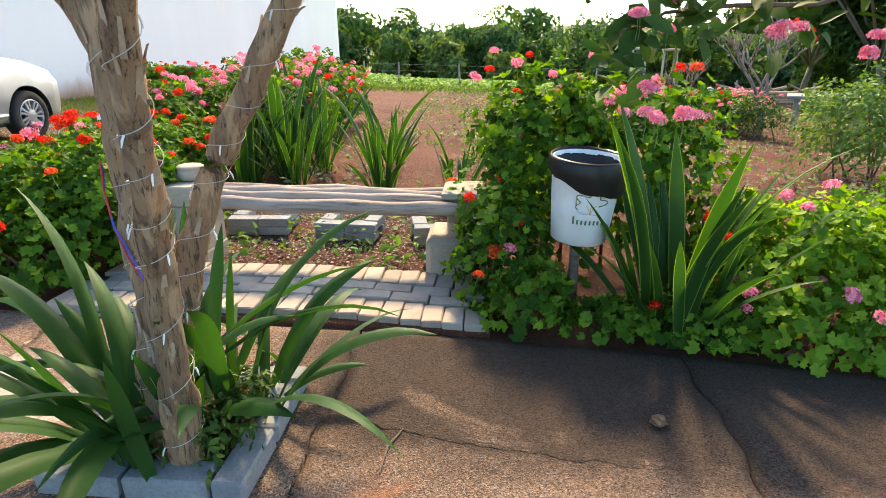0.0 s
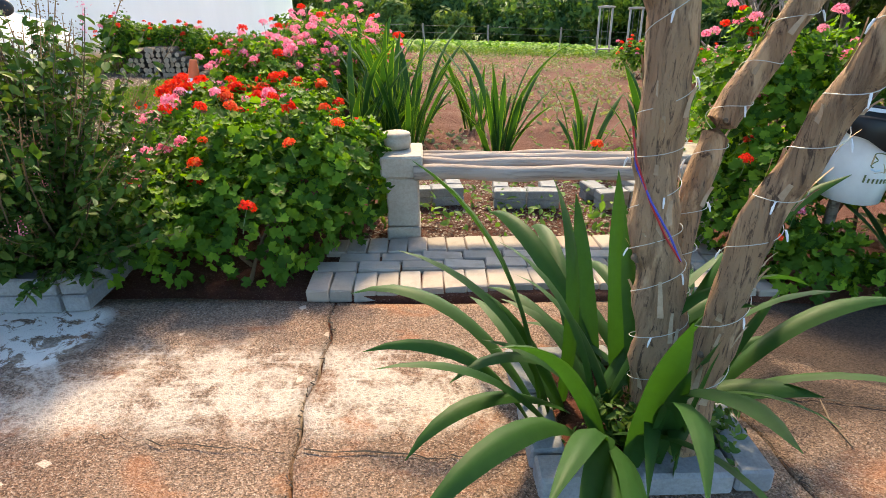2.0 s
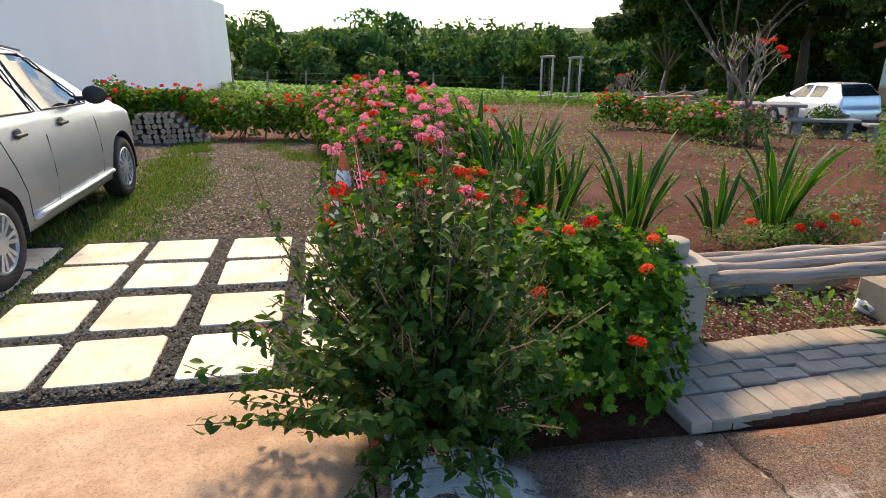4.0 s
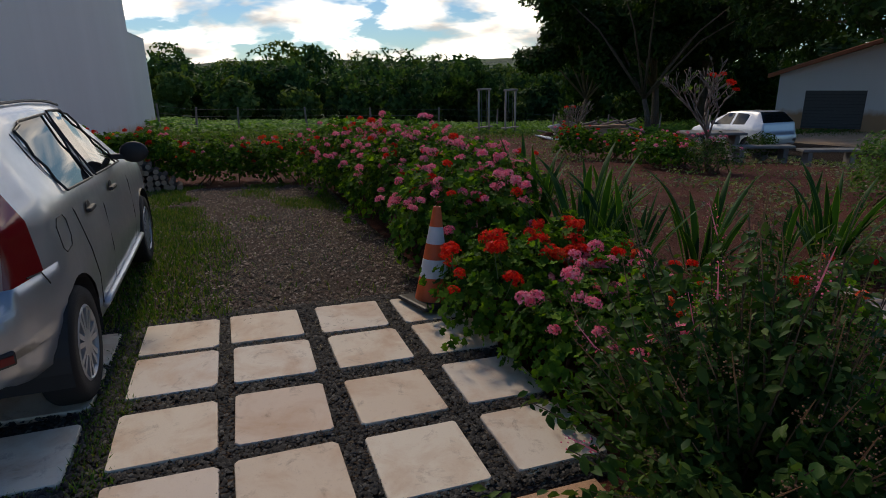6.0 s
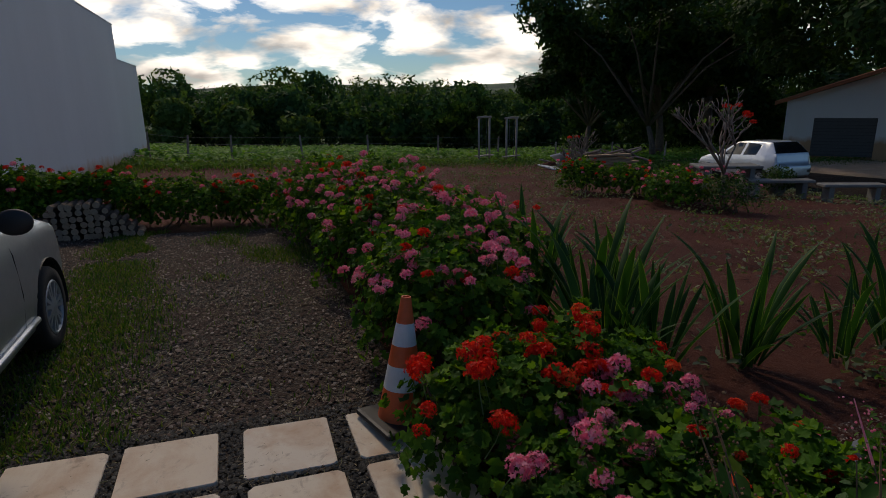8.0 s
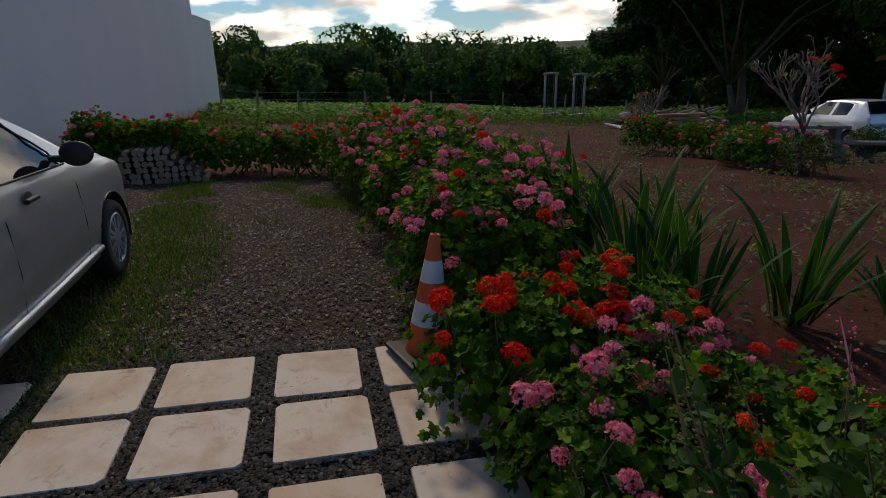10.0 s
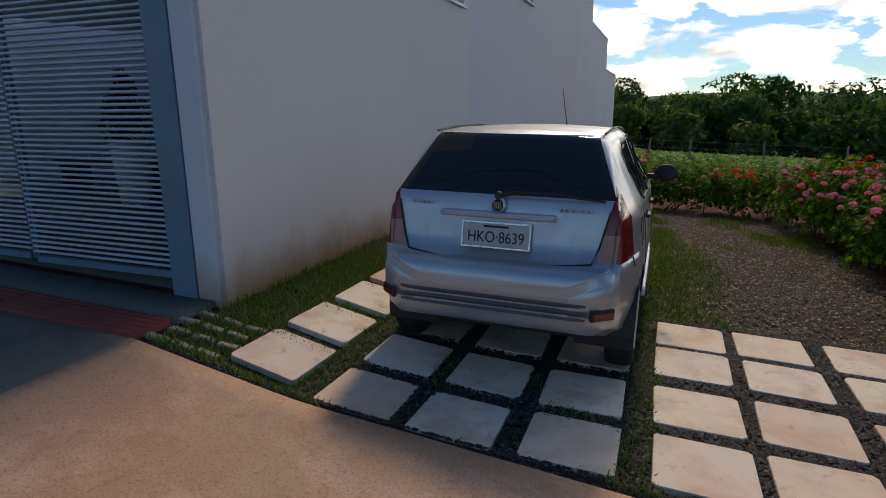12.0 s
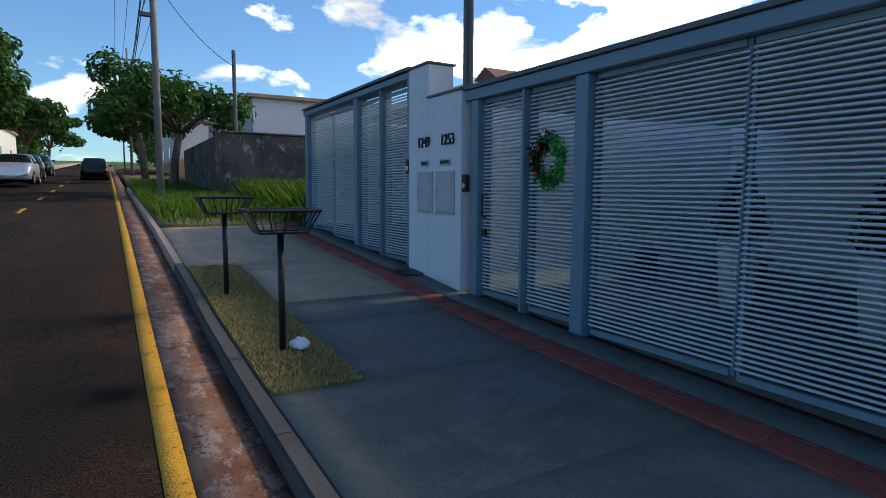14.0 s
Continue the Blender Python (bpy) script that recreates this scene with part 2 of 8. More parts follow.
M_ORANGE = smooth_concrete("earth_stained_concrete", (0.38, 0.21, 0.125), (0.50, 0.335, 0.23), (0.29, 0.155, 0.09))
M_GREY = smooth_concrete("dark_grey_pavement", (0.098, 0.099, 0.086), (0.15, 0.15, 0.13), (0.068, 0.066, 0.059))
M_TAN = smooth_concrete("tan_pavement", (0.38, 0.26, 0.17), (0.48, 0.345, 0.24), (0.24, 0.155, 0.10))
M_RED = two_scale("red_tactile_paint", (0.26, 0.045, 0.03), (0.36, 0.075, 0.05), (0.12, 0.03, 0.025), 2.5, 90, 0.8)
def asphalt():
    m = Mat("asphalt", 0.95, 0, 0.15)
    col = m.ramp(m.noise(0.35, 7, 0.6, (0.25, 1.3, 1)), (0.3, (0.017, 0.010, 0.007)), (0.7, (0.040, 0.025, 0.018)))
    v = m.voronoi(70, "F1", 1)
    col = m.mix(0.6, col, m.ramp(v, (0.1, 0.2), (0.9, 1.9)), "MULTIPLY")
    s = m.noise(170, 2, 0.6)
    col = m.mix(m.ramp(s, (0.62, 0.0), (0.72, 0.45)), col, (0.2, 0.16, 0.13))
    col = m.mix(m.ramp(m.noise(1.7, 8, 0.7), (0.62, 0.0), (0.7, 0.25)), col, (0.2, 0.15, 0.12))
    crackle = m.voronoi(2.6, "DISTANCE_TO_EDGE")
    gaps = m.mix(1.0, m.ramp(crackle, (0.006, 1.0), (0.02, 0.0)), m.ramp(m.noise(0.7, 4), (0.5, 0.0), (0.56, 1.0)), "MULTIPLY")
    col = m.mix(gaps, col, (0.006, 0.005, 0.004))
    col = m.mix(m.ramp(m.noise(0.45, 3, 0.5, (0.5, 1, 1)), (0.6, 0.0), (0.63, 0.55)), col, (0.010, 0.008, 0.007))
    m.color(col).bump(m.voronoi(70), 1.0, 0.012)
    return m.m
M_ROAD = asphalt()
def gutter_mat():
    m = Mat("red_dusted_gutter", 0.92, 0, 0.2)
    col = m.ramp(m.noise(3.0, 7, 0.65, (0.5, 1, 1)), (0.35, (0.17, 0.07, 0.042)), (0.65, (0.30, 0.17, 0.12)))
    w = m.noise(7.5, 10, 0.8, (0.6, 1, 1), 0.1)
    col = m.mix(m.ramp(w, (0.52, 0.0), (0.58, 0.55)), col, (0.48, 0.38, 0.32))
    d = m.noise(13, 7, 0.7)
    col = m.mix(m.ramp(d, (0.57, 0.0), (0.62, 0.8)), col, (0.07, 0.04, 0.03))
    m.color(col).bump(w, 0.6, 0.01).bump(d, 0.5, 0.006)
    return m.m
M_GUTTER = gutter_mat()
def line_paint():
    m = Mat("worn_yellow_paint", 0.8, 0, 0.2)
    col = m.ramp(m.noise(2.5, 6, 0.65), (0.3, (0.46, 0.22, 0.02)), (0.7, (0.62, 0.34, 0.04)))
    col = m.mix(m.ramp(m.noise(60, 5, 0.75), (0.5, 0.0), (0.62, 0.7)), col, (0.24, 0.12, 0.03))
    col = m.mix(m.ramp(m.noise(9, 9, 0.8, None, 0.5), (0.57, 0.0), (0.61, 0.85)), col, (0.05, 0.03, 0.02))
    m.color(col).bump(m.voronoi(70), 0.7, 0.008)
    return m.m
M_YELLOW = line_paint()
M_KERB = two_scale("dark_kerb_paint", (0.042, 0.045, 0.046), (0.075, 0.075, 0.072), (0.13, 0.10, 0.08), 2.2, 35, 0.85)
M_KERB_TAN = two_scale("bare_kerb_concrete", (0.33, 0.25, 0.19), (0.43, 0.33, 0.26), (0.2, 0.13, 0.1), 2.2, 35, 0.9)


def earth():
    m = Mat("red_earth", 0.97, 0, 0.2)
    col = m.ramp(m.noise(0.5, 8, 0.62), (0.3, (0.058, 0.017, 0.011)), (0.68, (0.118, 0.036, 0.023)))
    cl = m.noise(22, 6, 0.7)
    col = m.mix(m.ramp(cl, (0.52, 0.0), (0.75, 0.6)), col, (0.17, 0.075, 0.053))
    p = m.voronoi(60, "F1", 1)
    col = m.mix(m.ramp(m.noise(130, 2), (0.6, 0.0), (0.7, 0.5)), col, (0.3, 0.2, 0.16))
    m.color(col).bump(cl, 0.9, 0.03).bump(p, 0.4, 0.01)
    return m.m
M_EARTH = earth()


def gravel_mat():
    m = Mat("dark_gravel", 0.95, 0, 0.15)
    v = m.voronoi(75, "F1", 1)
    col = m.ramp(v, (0.05, (0.02, 0.018, 0.017)), (0.6, (0.065, 0.056, 0.05)), (0.97, (0.2, 0.18, 0.15)))
    dirt = m.noise(0.9, 7, 0.6)
    col = m.mix(m.ramp(dirt, (0.45, 0.0), (0.75, 0.75)), col, (0.10, 0.062, 0.043))
    m.color(col).bump(m.voronoi(75), 0.9, 0.012).bump(m.noise(14, 4), 0.4, 0.02)
    return m.m
M_GRAVEL = gravel_mat()


def island_mat(name, stops, rough=0.8, spec=0.3, fine=None, translucent=0.0):
    """one colour a piece, picked from a ramp by the piece's own random number"""
    m = Mat(name, rough, 0, spec)
    col = m.ramp(m.island(), *stops)
    if fine:
        col = m.mix(m.ramp(m.noise(fine, 4), (0.35, 0.0), (0.8, 0.4)), col, tuple(v * 0.5 for v in stops[0][1]))
    m.color(col)
    if translucent:
        m.leafy(translucent, m.mix(0.75, col, (1.7, 1.6, 0.55), "MULTIPLY"))
    return m.m


M_TURF = two_scale("turf_soil", (0.07, 0.085, 0.025), (0.13, 0.12, 0.05), (0.16, 0.10, 0.06), 1.8, 50, 0.95)
M_GRASS = island_mat("grass_blades", ((0.0, (0.035, 0.10, 0.012)), (0.5, (0.08, 0.18, 0.02)), (1.0, (0.20, 0.22, 0.06))), 0.7, 0.25, None, 0.3)
M_STRAW = island_mat("straw_lawn", ((0.0, (0.14, 0.14, 0.045)), (0.4, (0.34, 0.26, 0.13)), (1.0, (0.52, 0.42, 0.26))), 0.7, 0.25, None, 0.3)
M_DRYGRASS = island_mat("dry_clippings", ((0.0, (0.20, 0.15, 0.09)), (0.6, (0.33, 0.27, 0.17)), (1.0, (0.12, 0.13, 0.05))), 0.8, 0.25)
M_CROP = island_mat("crop_leaves", ((0.0, (0.09, 0.21, 0.03)), (0.6, (0.16, 0.33, 0.045)), (1.0, (0.22, 0.40, 0.07))), 0.65, 0.3, None, 0.35)
M_FIELD = two_scale("field_undergrowth", (0.05, 0.11, 0.02), (0.09, 0.17, 0.03), (0.11, 0.06, 0.03), 0.8, 12, 0.9, 0.8, 0.05)


def wall_paint(name, a, soil):
    m = Mat(name, 0.75)
    col = m.ramp(m.noise(0.6, 5, 0.6, (1, 1, 0.25)), (0.3, tuple(v * 0.93 for v in a)), (0.7, a))
    col = m.mix(m.ramp(m.noise(3.2, 8, 0.75, (1, 1, 0.12)), (0.6, 0.0), (0.85, 0.16)), col, soil)
    # red earth splashed up the foot by rain
    sep = m.n.new("ShaderNodeSeparateXYZ")
    m.l.new(m.vec, sep.inputs[0])
    foot = m.n.new("ShaderNodeMath"); foot.operation = "MULTIPLY_ADD"
    foot.inputs[1].default_value = 0.30
    fall = m.n.new("ShaderNodeMapRange")
    fall.inputs["From Min"].default_value, fall.inputs["From Max"].default_value, fall.inputs["To Max"].default_value = 6, 28, 0.418
    m.l.new(sep.outputs[1], fall.inputs["Value"])
    lift = m.n.new("ShaderNodeMath"); lift.operation = "MULTIPLY_ADD"
    lift.inputs[1].default_value = 0.5
    m.l.new(sep.outputs[2], lift.inputs[0]); m.l.new(fall.outputs[0], lift.inputs[2])
    m.l.new(m.noise(2.2, 8, 0.7, (1, 1, 0.5)), foot.inputs[0]); m.l.new(lift.outputs[0], foot.inputs[2])
    col = m.mix(m.ramp(foot.outputs[0], (0.52, 0.95), (0.70, 0.0)), col, (0.46, 0.25, 0.12))
    f = m.noise(140, 3)
    m.color(col).bump(f, 0.16, 0.003)
    return m.m


M_WALL = wall_paint("white_house_paint", (0.70, 0.71, 0.74), (0.4, 0.35, 0.3))
M_WALL2 = wall_paint("warm_white_render", (0.74, 0.73, 0.71), (0.45, 0.35, 0.28))
M_BLUE = plain("blue_grey_metal_paint", (0.135, 0.23, 0.295), 0.45, 0.0, 0.08, 3)
M_SLAT = plain("pale_slat_paint", (0.44, 0.52, 0.56), 0.42, 0.0, 0.07, 4)
M_FASCIA = plain("grey_fascia_metal", (0.10, 0.11, 0.115), 0.5, 0.2, 0.1)
M_BLACK = plain("black_metal", (0.015, 0.016, 0.017), 0.5, 0.3, 0.2)
M_WHITE = plain("white_plastic", (0.72, 0.73, 0.74), 0.45, 0, 0.06)


# ---- mesh helpers ----
def finish(bm, name, mat, smooth=False):
    me = bpy.data.meshes.new(name)
    bm.to_mesh(me)
    bm.free()
    if mat:
        me.materials.append(mat)
    if smooth:
        for p in me.polygons:
            p.use_smooth = True
    return me


def part(name, bm, material, parent=None, label="", smooth=False, at=None):
    """links a bmesh, or a mesh, as one object under a thing or a part"""
    me = bm if isinstance(bm, bpy.types.Mesh) else finish(bm, name, material, smooth)
    ob = new(name, me)
    if parent is not None:
        ob.parent = parent
    if at is not None:
        ob.matrix_basis = at
    if label:
        ob["label"] = label
    return ob


def empty(name, m, label, category, group="", kind=""):
    ob = new(name)
    ob.empty_display_size = 0.1
    ob.matrix_basis = m
    return tagged(ob, label, category, group, kind)


def box(bm, x0, x1, y0, y1, z0, z1, bevel=0.0, seg=1):
    r = bmesh.ops.create_cube(bm, size=1.0)
    for v in r["verts"]:
        v.co = Vector(((x0 + x1) / 2 + v.co.x * (x1 - x0), (y0 + y1) / 2 + v.co.y * (y1 - y0), (z0 + z1) / 2 + v.co.z * (z1 - z0)))
    if bevel:
        ed = {e for v in r["verts"] for e in v.link_edges}
        bmesh.ops.bevel(bm, geom=list(ed), offset=bevel, segments=seg, affect="EDGES", profile=0.5)
    return bm


def boxed(*a, **k):
    return box(bmesh.new(), *a, **k)


def tube(bm, pts, radii, sides=8, cap=True, wobble=0.0, freq=6.0):
    """a tube along points with a radius at each"""
    pts = [Vector(p) for p in pts]
    rings = []
    up = Vector((0.31, 0.17, 0.93)).normalized()
    for i, p in enumerate(pts):
        d = (pts[min(i + 1, len(pts) - 1)] - pts[max(i - 1, 0)]).normalized()
        s = d.cross(up)
        if s.length < 0.1:
            s = d.cross(Vector((1, 0, 0)))
        s.normalize()
        u = s.cross(d)
        ring = []
        for k in range(sides):
            a = 2 * math.pi * k / sides
            r = radii[i] if hasattr(radii, "__len__") else radii
            q = s * math.cos(a) + u * math.sin(a)
            if wobble:
                r *= 1 + wobble * noise.noise(Vector((p + q * 0.1) * freq))
            ring.append(bm.verts.new(p + q * r))
        rings.append(ring)
    for a, b in zip(rings, rings[1:]):
        for k in range(sides):
            bm.faces.new((a[k], a[(k + 1) % sides], b[(k + 1) % sides], b[k]))
    if cap and sides > 2:
        bm.faces.new(list(reversed(rings[0])))
        bm.faces.new(rings[-1])
    return bm


def lathe(bm, profile, sides=20, m=None):
    """turn (radius, z) pairs round the z axis"""
    rings = []
    for r, z in profile:
        ring = []
        for k in range(sides):
            a = 2 * math.pi * k / sides
            co = Vector((r * math.cos(a), r * math.sin(a), z))
            ring.append(bm.verts.new(m @ co if m else co))
        rings.append(ring)
    for a, b in zip(rings, rings[1:]):
        for k in range(sides):
            bm.faces.new((a[k], a[(k + 1) % sides], b[(k + 1) % sides], b[k]))
    return bm


def raw_mesh(name, verts, faces, mat, smooth=False):
    """a mesh from numpy arrays; faces all of one size"""
    verts = np.asarray(verts, dtype=np.float32).reshape(-1, 3)
    faces = np.asarray(faces, dtype=np.int32)
    n, k = faces.shape
    me = bpy.data.meshes.new(name)
    me.vertices.add(len(verts)); me.vertices.foreach_set("co", verts.ravel())
    me.loops.add(n * k); me.loops.foreach_set("vertex_index", faces.ravel())
    me.polygons.add(n)
    me.polygons.foreach_set("loop_start", np.arange(0, n * k, k, dtype=np.int32))
    if smooth:
        me.polygons.foreach_set("use_smooth", np.ones(n, dtype=bool))
    me.update(calc_edges=True)
    me.materials.append(mat)
    return me


# ---- lie of the land ----
KX = [(-300, 13.6), (-120, 5.8), (-40, 2.3), (-20, 1.42), (-14.6, 1.08), (-13.3, 0.96), (-11.5, 0.87), (-8.1, 0.76), (-7, 0.57), (-5, 0.405), (-2, 0.295), (0, 0.23), (4, 0.08), (9, -0.2), (12, -0.62), (20, -0.85), (60, -1.6), (400, -3)]


def land(x, y):
    """height of the ground; falls towards -x to +x, and away behind the garden"""
    x, y = np.asarray(x, dtype=float), np.asarray(y, dtype=float)
    z = np.interp(x, [k[0] for k in KX], [k[1] for k in KX])
    # the garden behind the pavement lies level up to the foot of the house wall
    flat = np.interp(x, [-8.1, -7.5, -6.9, -6.2, -5], [0.74, 0.625, 0.495, 0.435, 0.405])
    k = np.clip((y - 2.95) / 0.14, 0, 1) * (x > -8.1) * (x < -5)
    z = z * (1 - k) + flat * k
    back = np.clip(y - 6, 0, 22) * 0.038 + np.clip(y - 28, 0, 40) * 0.058
    return z - back


def gz(x, y):
    return float(land(x, y))


def sheet(name, x0, x1, y0, y1, mat, dz, step=0.25, depth=0.06, left=None, right=None, low=None, high=None, rough=0.0, smooth=True):
    """a slab that follows the land. left/right: edge x as a function of y; low/high: edge y as a function of x"""
    nx, ny = max(1, round((x1 - x0) / step)), max(1, round((y1 - y0) / step))
    u, v = np.meshgrid(np.linspace(0, 1, nx + 1), np.linspace(0, 1, ny + 1), indexing="ij")
    X, Y = x0 + u * (x1 - x0), y0 + v * (y1 - y0)
    if left or right:
        a = np.vectorize(left)(Y) if left else np.full_like(Y, x0)
        b = np.vectorize(right)(Y) if right else np.full_like(Y, x1)
        X = a + u * (b - a)
    if low or high:
        a = np.vectorize(low)(X) if low else np.full_like(X, y0)
        b = np.vectorize(high)(X) if high else np.full_like(X, y1)
        Y = a + v * (b - a)
    Z = land(X, Y) + dz
    if rough:
        rr = np.vectorize(lambda p, q: noise.fractal(Vector((p * 1.7, q * 1.7, 3.1)), 0.8, 2.1, 4))(X, Y)
        Z = Z + rough * rr
    V = np.stack([X, Y, Z], -1).reshape(-1, 3)
    idx = np.arange((nx + 1) * (ny + 1)).reshape(nx + 1, ny + 1)
    F = np.stack([idx[:-1, :-1], idx[1:, :-1], idx[1:, 1:], idx[:-1, 1:]], -1).reshape(-1, 4)
    ring = list(idx[:, 0]) + list(idx[-1, 1:]) + list(idx[-2::-1, -1]) + list(idx[0, -2:0:-1])
    base = len(V)
    B = V[ring].copy(); B[:, 2] -= depth
    V = np.concatenate([V, B])
    m = len(ring)
    S = np.array([(ring[(k + 1) % m], ring[k], base + k, base + (k + 1) % m) for k in range(m)])
    me = raw_mesh(name, V, np.concatenate([F, S]), mat)
    ob = new(name, me)
    return ob


# ---- ground ----
def axis(*spans):
    out = []
    for a, b, s in spans:
        out += list(np.arange(a, b - 1e-6, s))
    return np.array(out + [spans[-1][1]])


def hill_mat():
    """far pasture broken by dark woods and hedges"""
    m = Mat("wooded_hill", 0.95)
    col = m.ramp(m.noise(0.02, 6, 0.6), (0.4, (0.05, 0.085, 0.035)), (0.6, (0.14, 0.20, 0.07)))
    col = m.mix(m.ramp(m.noise(0.055, 9, 0.75, (0.5, 1, 1)), (0.46, 0.0), (0.54, 0.9)), col, (0.035, 0.055, 0.03))
    m.color(col).bump(m.noise(0.4, 6, 0.7), 0.8, 2.0)
    return m.m
M_HILL = hill_mat()


def build_ground():
    xs = axis((-900, -300, 100), (-300, -40, 20), (-40, -10, 2), (-10, 6, 0.14), (6, 14, 0.4), (14, 40, 2), (40, 300, 20), (300, 900, 100))
    ys = axis((-600, -100, 100), (-100, -10, 10), (-10, 2, 1), (2, 14, 0.14), (14, 30, 0.5), (30, 80, 2.5), (80, 300, 20), (300, 1500, 100))
    X, Y = np.meshgrid(xs, ys, indexing="ij")
    Z = land(X, Y) - 0.02
    # bumps of the bare plot, none under paving and road
    for i, x in enumerate(xs):
        for j, y in enumerate(ys):
            if -3.0 < x < 14 and 2.9 < y < 30:
                Z[i, j] += 0.05 * noise.fractal(Vector((x * 0.9, y * 0.9, 0)), 0.9, 2.0, 5) * min(1, (y - 2.9))
            elif y < 1.4:
                Z[i, j] -= 0.22
    # far hills
    R = np.hypot(X, Y)
    hill = np.clip((Y - 150) / 500, 0, 1) ** 1.3 * (15 + 9 * np.sin(X / 160.0) + 5 * np.sin(X / 61.0 + 1))
    Z = Z + hill
    V = np.stack([X, Y, Z], -1).reshape(-1, 3)
    idx = np.arange(V.shape[0]).reshape(len(xs), len(ys))
    F = np.stack([idx[:-1, :-1], idx[1:, :-1], idx[1:, 1:], idx[:-1, 1:]], -1).reshape(-1, 4)
    me = raw_mesh("ground", V, F, M_EARTH, True)
    me.materials.append(M_FIELD)
    me.materials.append(M_HILL)
    far = (V[F].mean(1)[:, 1] > 58) | (np.abs(V[F].mean(1)[:, 0]) > 90)
    me.polygons.foreach_set("material_index", far.astype(np.int32) + (V[F].mean(1)[:, 1] > 90))
    ob = new("ground", me)
    return tagged(ob, "bare red earth plot falling away to the fields", "ground", kind="structure")


build_ground()

ROAD_Y = 0.66
KERB = 0.13
road = sheet("road", -160, 60, -5.2, 0.66, M_ROAD, -KERB, 1.2, 0.2)
tagged(road, "worn dark asphalt street with a red dusty tinge", "road", kind="structure")
gut = sheet("gutter", -160, 60, 0.25, 0.655, M_GUTTER, -KERB + 0.006, 0.6, 0.05)
tagged(gut, "red dust stained concrete gutter along the kerb", "gutter", kind="structure")
line = sheet("yellow_line", -160, -3, 0.115, 0.245, M_YELLOW, -KERB + 0.008, 0.6, 0.012)
tagged(line, "worn yellow painted no-parking line on asphalt", "road marking", kind="structure")
for k in range(14):
    x = -15 - k * 5.2
    d = sheet("lane_dash", x - 1.5, x, -2.13, -2.01, M_YELLOW, -KERB + 0.008, 0.75, 0.012)
    tagged(d, "worn yellow dashed centre line on asphalt", "road marking", "centre line dashes", "structure")
# opposite pavement
op = sheet("pavement", -160, 60, -8.2, -5.2, M_TAN, 0.0, 2, 0.2)
tagged(op, "tan concrete pavement across the street", "pavement", kind="structure")

# kerb stones, each a piece
kerb = empty("kerb", pose(0, 0, 0), "concrete kerb, painted dark grey before the house", "kerb", kind="structure")
for k in range(44):
    x1 = 2.0 - k * 0.9
    x0 = x1 - 0.892
    bm = bmesh.new()
    r = bmesh.ops.create_cube(bm, size=1.0)
    for v in r["verts"]:
        x = x0 if v.co.x < 0 else x1
        y = 0.66 if v.co.y < 0 else 0.79
        z = gz(x, 1) + (0.004 if v.co.z > 0 else -0.24)
        v.co = (x, y, z)
    bmesh.ops.bevel(bm, geom=[e for e in bm.edges if all(v.co.z > gz(v.co.x, 1) for v in e.verts) and abs(e.verts[0].co.x - e.verts[1].co.x) > 0.1], offset=0.018, segments=2, affect="EDGES")
    part("kerb_stone", bm, M_KERB if -15.8 < (x0 + x1) / 2 < -8 else M_KERB_TAN, kerb)

# driveway of washed concrete in bays, with open joints
def wig(k, amp=0.012):
    return lambda y: k + amp * math.sin(y * 9 + k * 5) + amp * 0.8 * math.sin(y * 23 + k)


drive = empty("driveway", pose(0, 0, 0), "stained washed concrete driveway with cracked joints", "driveway", kind="structure")
edge_back = lambda x: 2.34 - 0.02 * math.sin(x * 3.0) - (0.12 * max(0, x - 0.6) if x > 0.6 else 0)
bays = [(-3.42, -1.981), (-1.969, -0.572), (-0.562, 0.853), (0.862, 2.6), (2.612, 5.0)]
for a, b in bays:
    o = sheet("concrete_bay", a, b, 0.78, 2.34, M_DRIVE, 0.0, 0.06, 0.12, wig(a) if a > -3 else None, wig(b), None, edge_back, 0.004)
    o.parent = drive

orange = sheet("pavement", -8.1, -3.43, 0.79, 2.95, M_ORANGE, 0.002, 0.15, 0.12, rough=0.003)
tagged(orange, "orange earth-stained smooth concrete pavement", "pavement", kind="structure")
# dark grey pavement in bays before the house
gp = empty("pavement", pose(0, 0, 0), "dark grey painted concrete pavement with thin joints", "pavement", kind="structure")
for a, b, y0, y1 in ((-9.6, -8.105, 0.79, 2.94), (-11.15, -9.606, 0.79, 2.94), (-12.7, -11.156, 1.43, 2.94), (-13.55, -12.706, 1.43, 2.94), (-19.5, -8.105, 3.26, 3.62)):
    o = sheet("pavement_bay", a, b, y0, y1, M_GREY, 0.003, 0.2, 0.12, rough=0.003)
    o.parent = gp
tp = empty("pavement", pose(0, 0, 0), "tan concrete pavement before the neighbouring gate", "pavement", kind="structure")
for a, b, y0, y1 in ((-15.6, -13.556, 1.43, 2.94), (-19.9, -15.606, 0.79, 2.94)):
    o = sheet("pavement_bay", a, b, y0, y1, M_TAN, 0.002, 0.3, 0.12)
    o.parent = tp
red = empty("tactile_strip", pose(0, 0, 0), "faded red ribbed tactile strip set in the pavement", "tactile paving", kind="structure")
for k in range(29):
    x1 = -8.11 - k * 0.4
    o = sheet("tactile_tile", x1 - 0.396, x1, 2.945, 3.255, M_RED, 0.006, 0.2, 0.1)
    o.parent = red
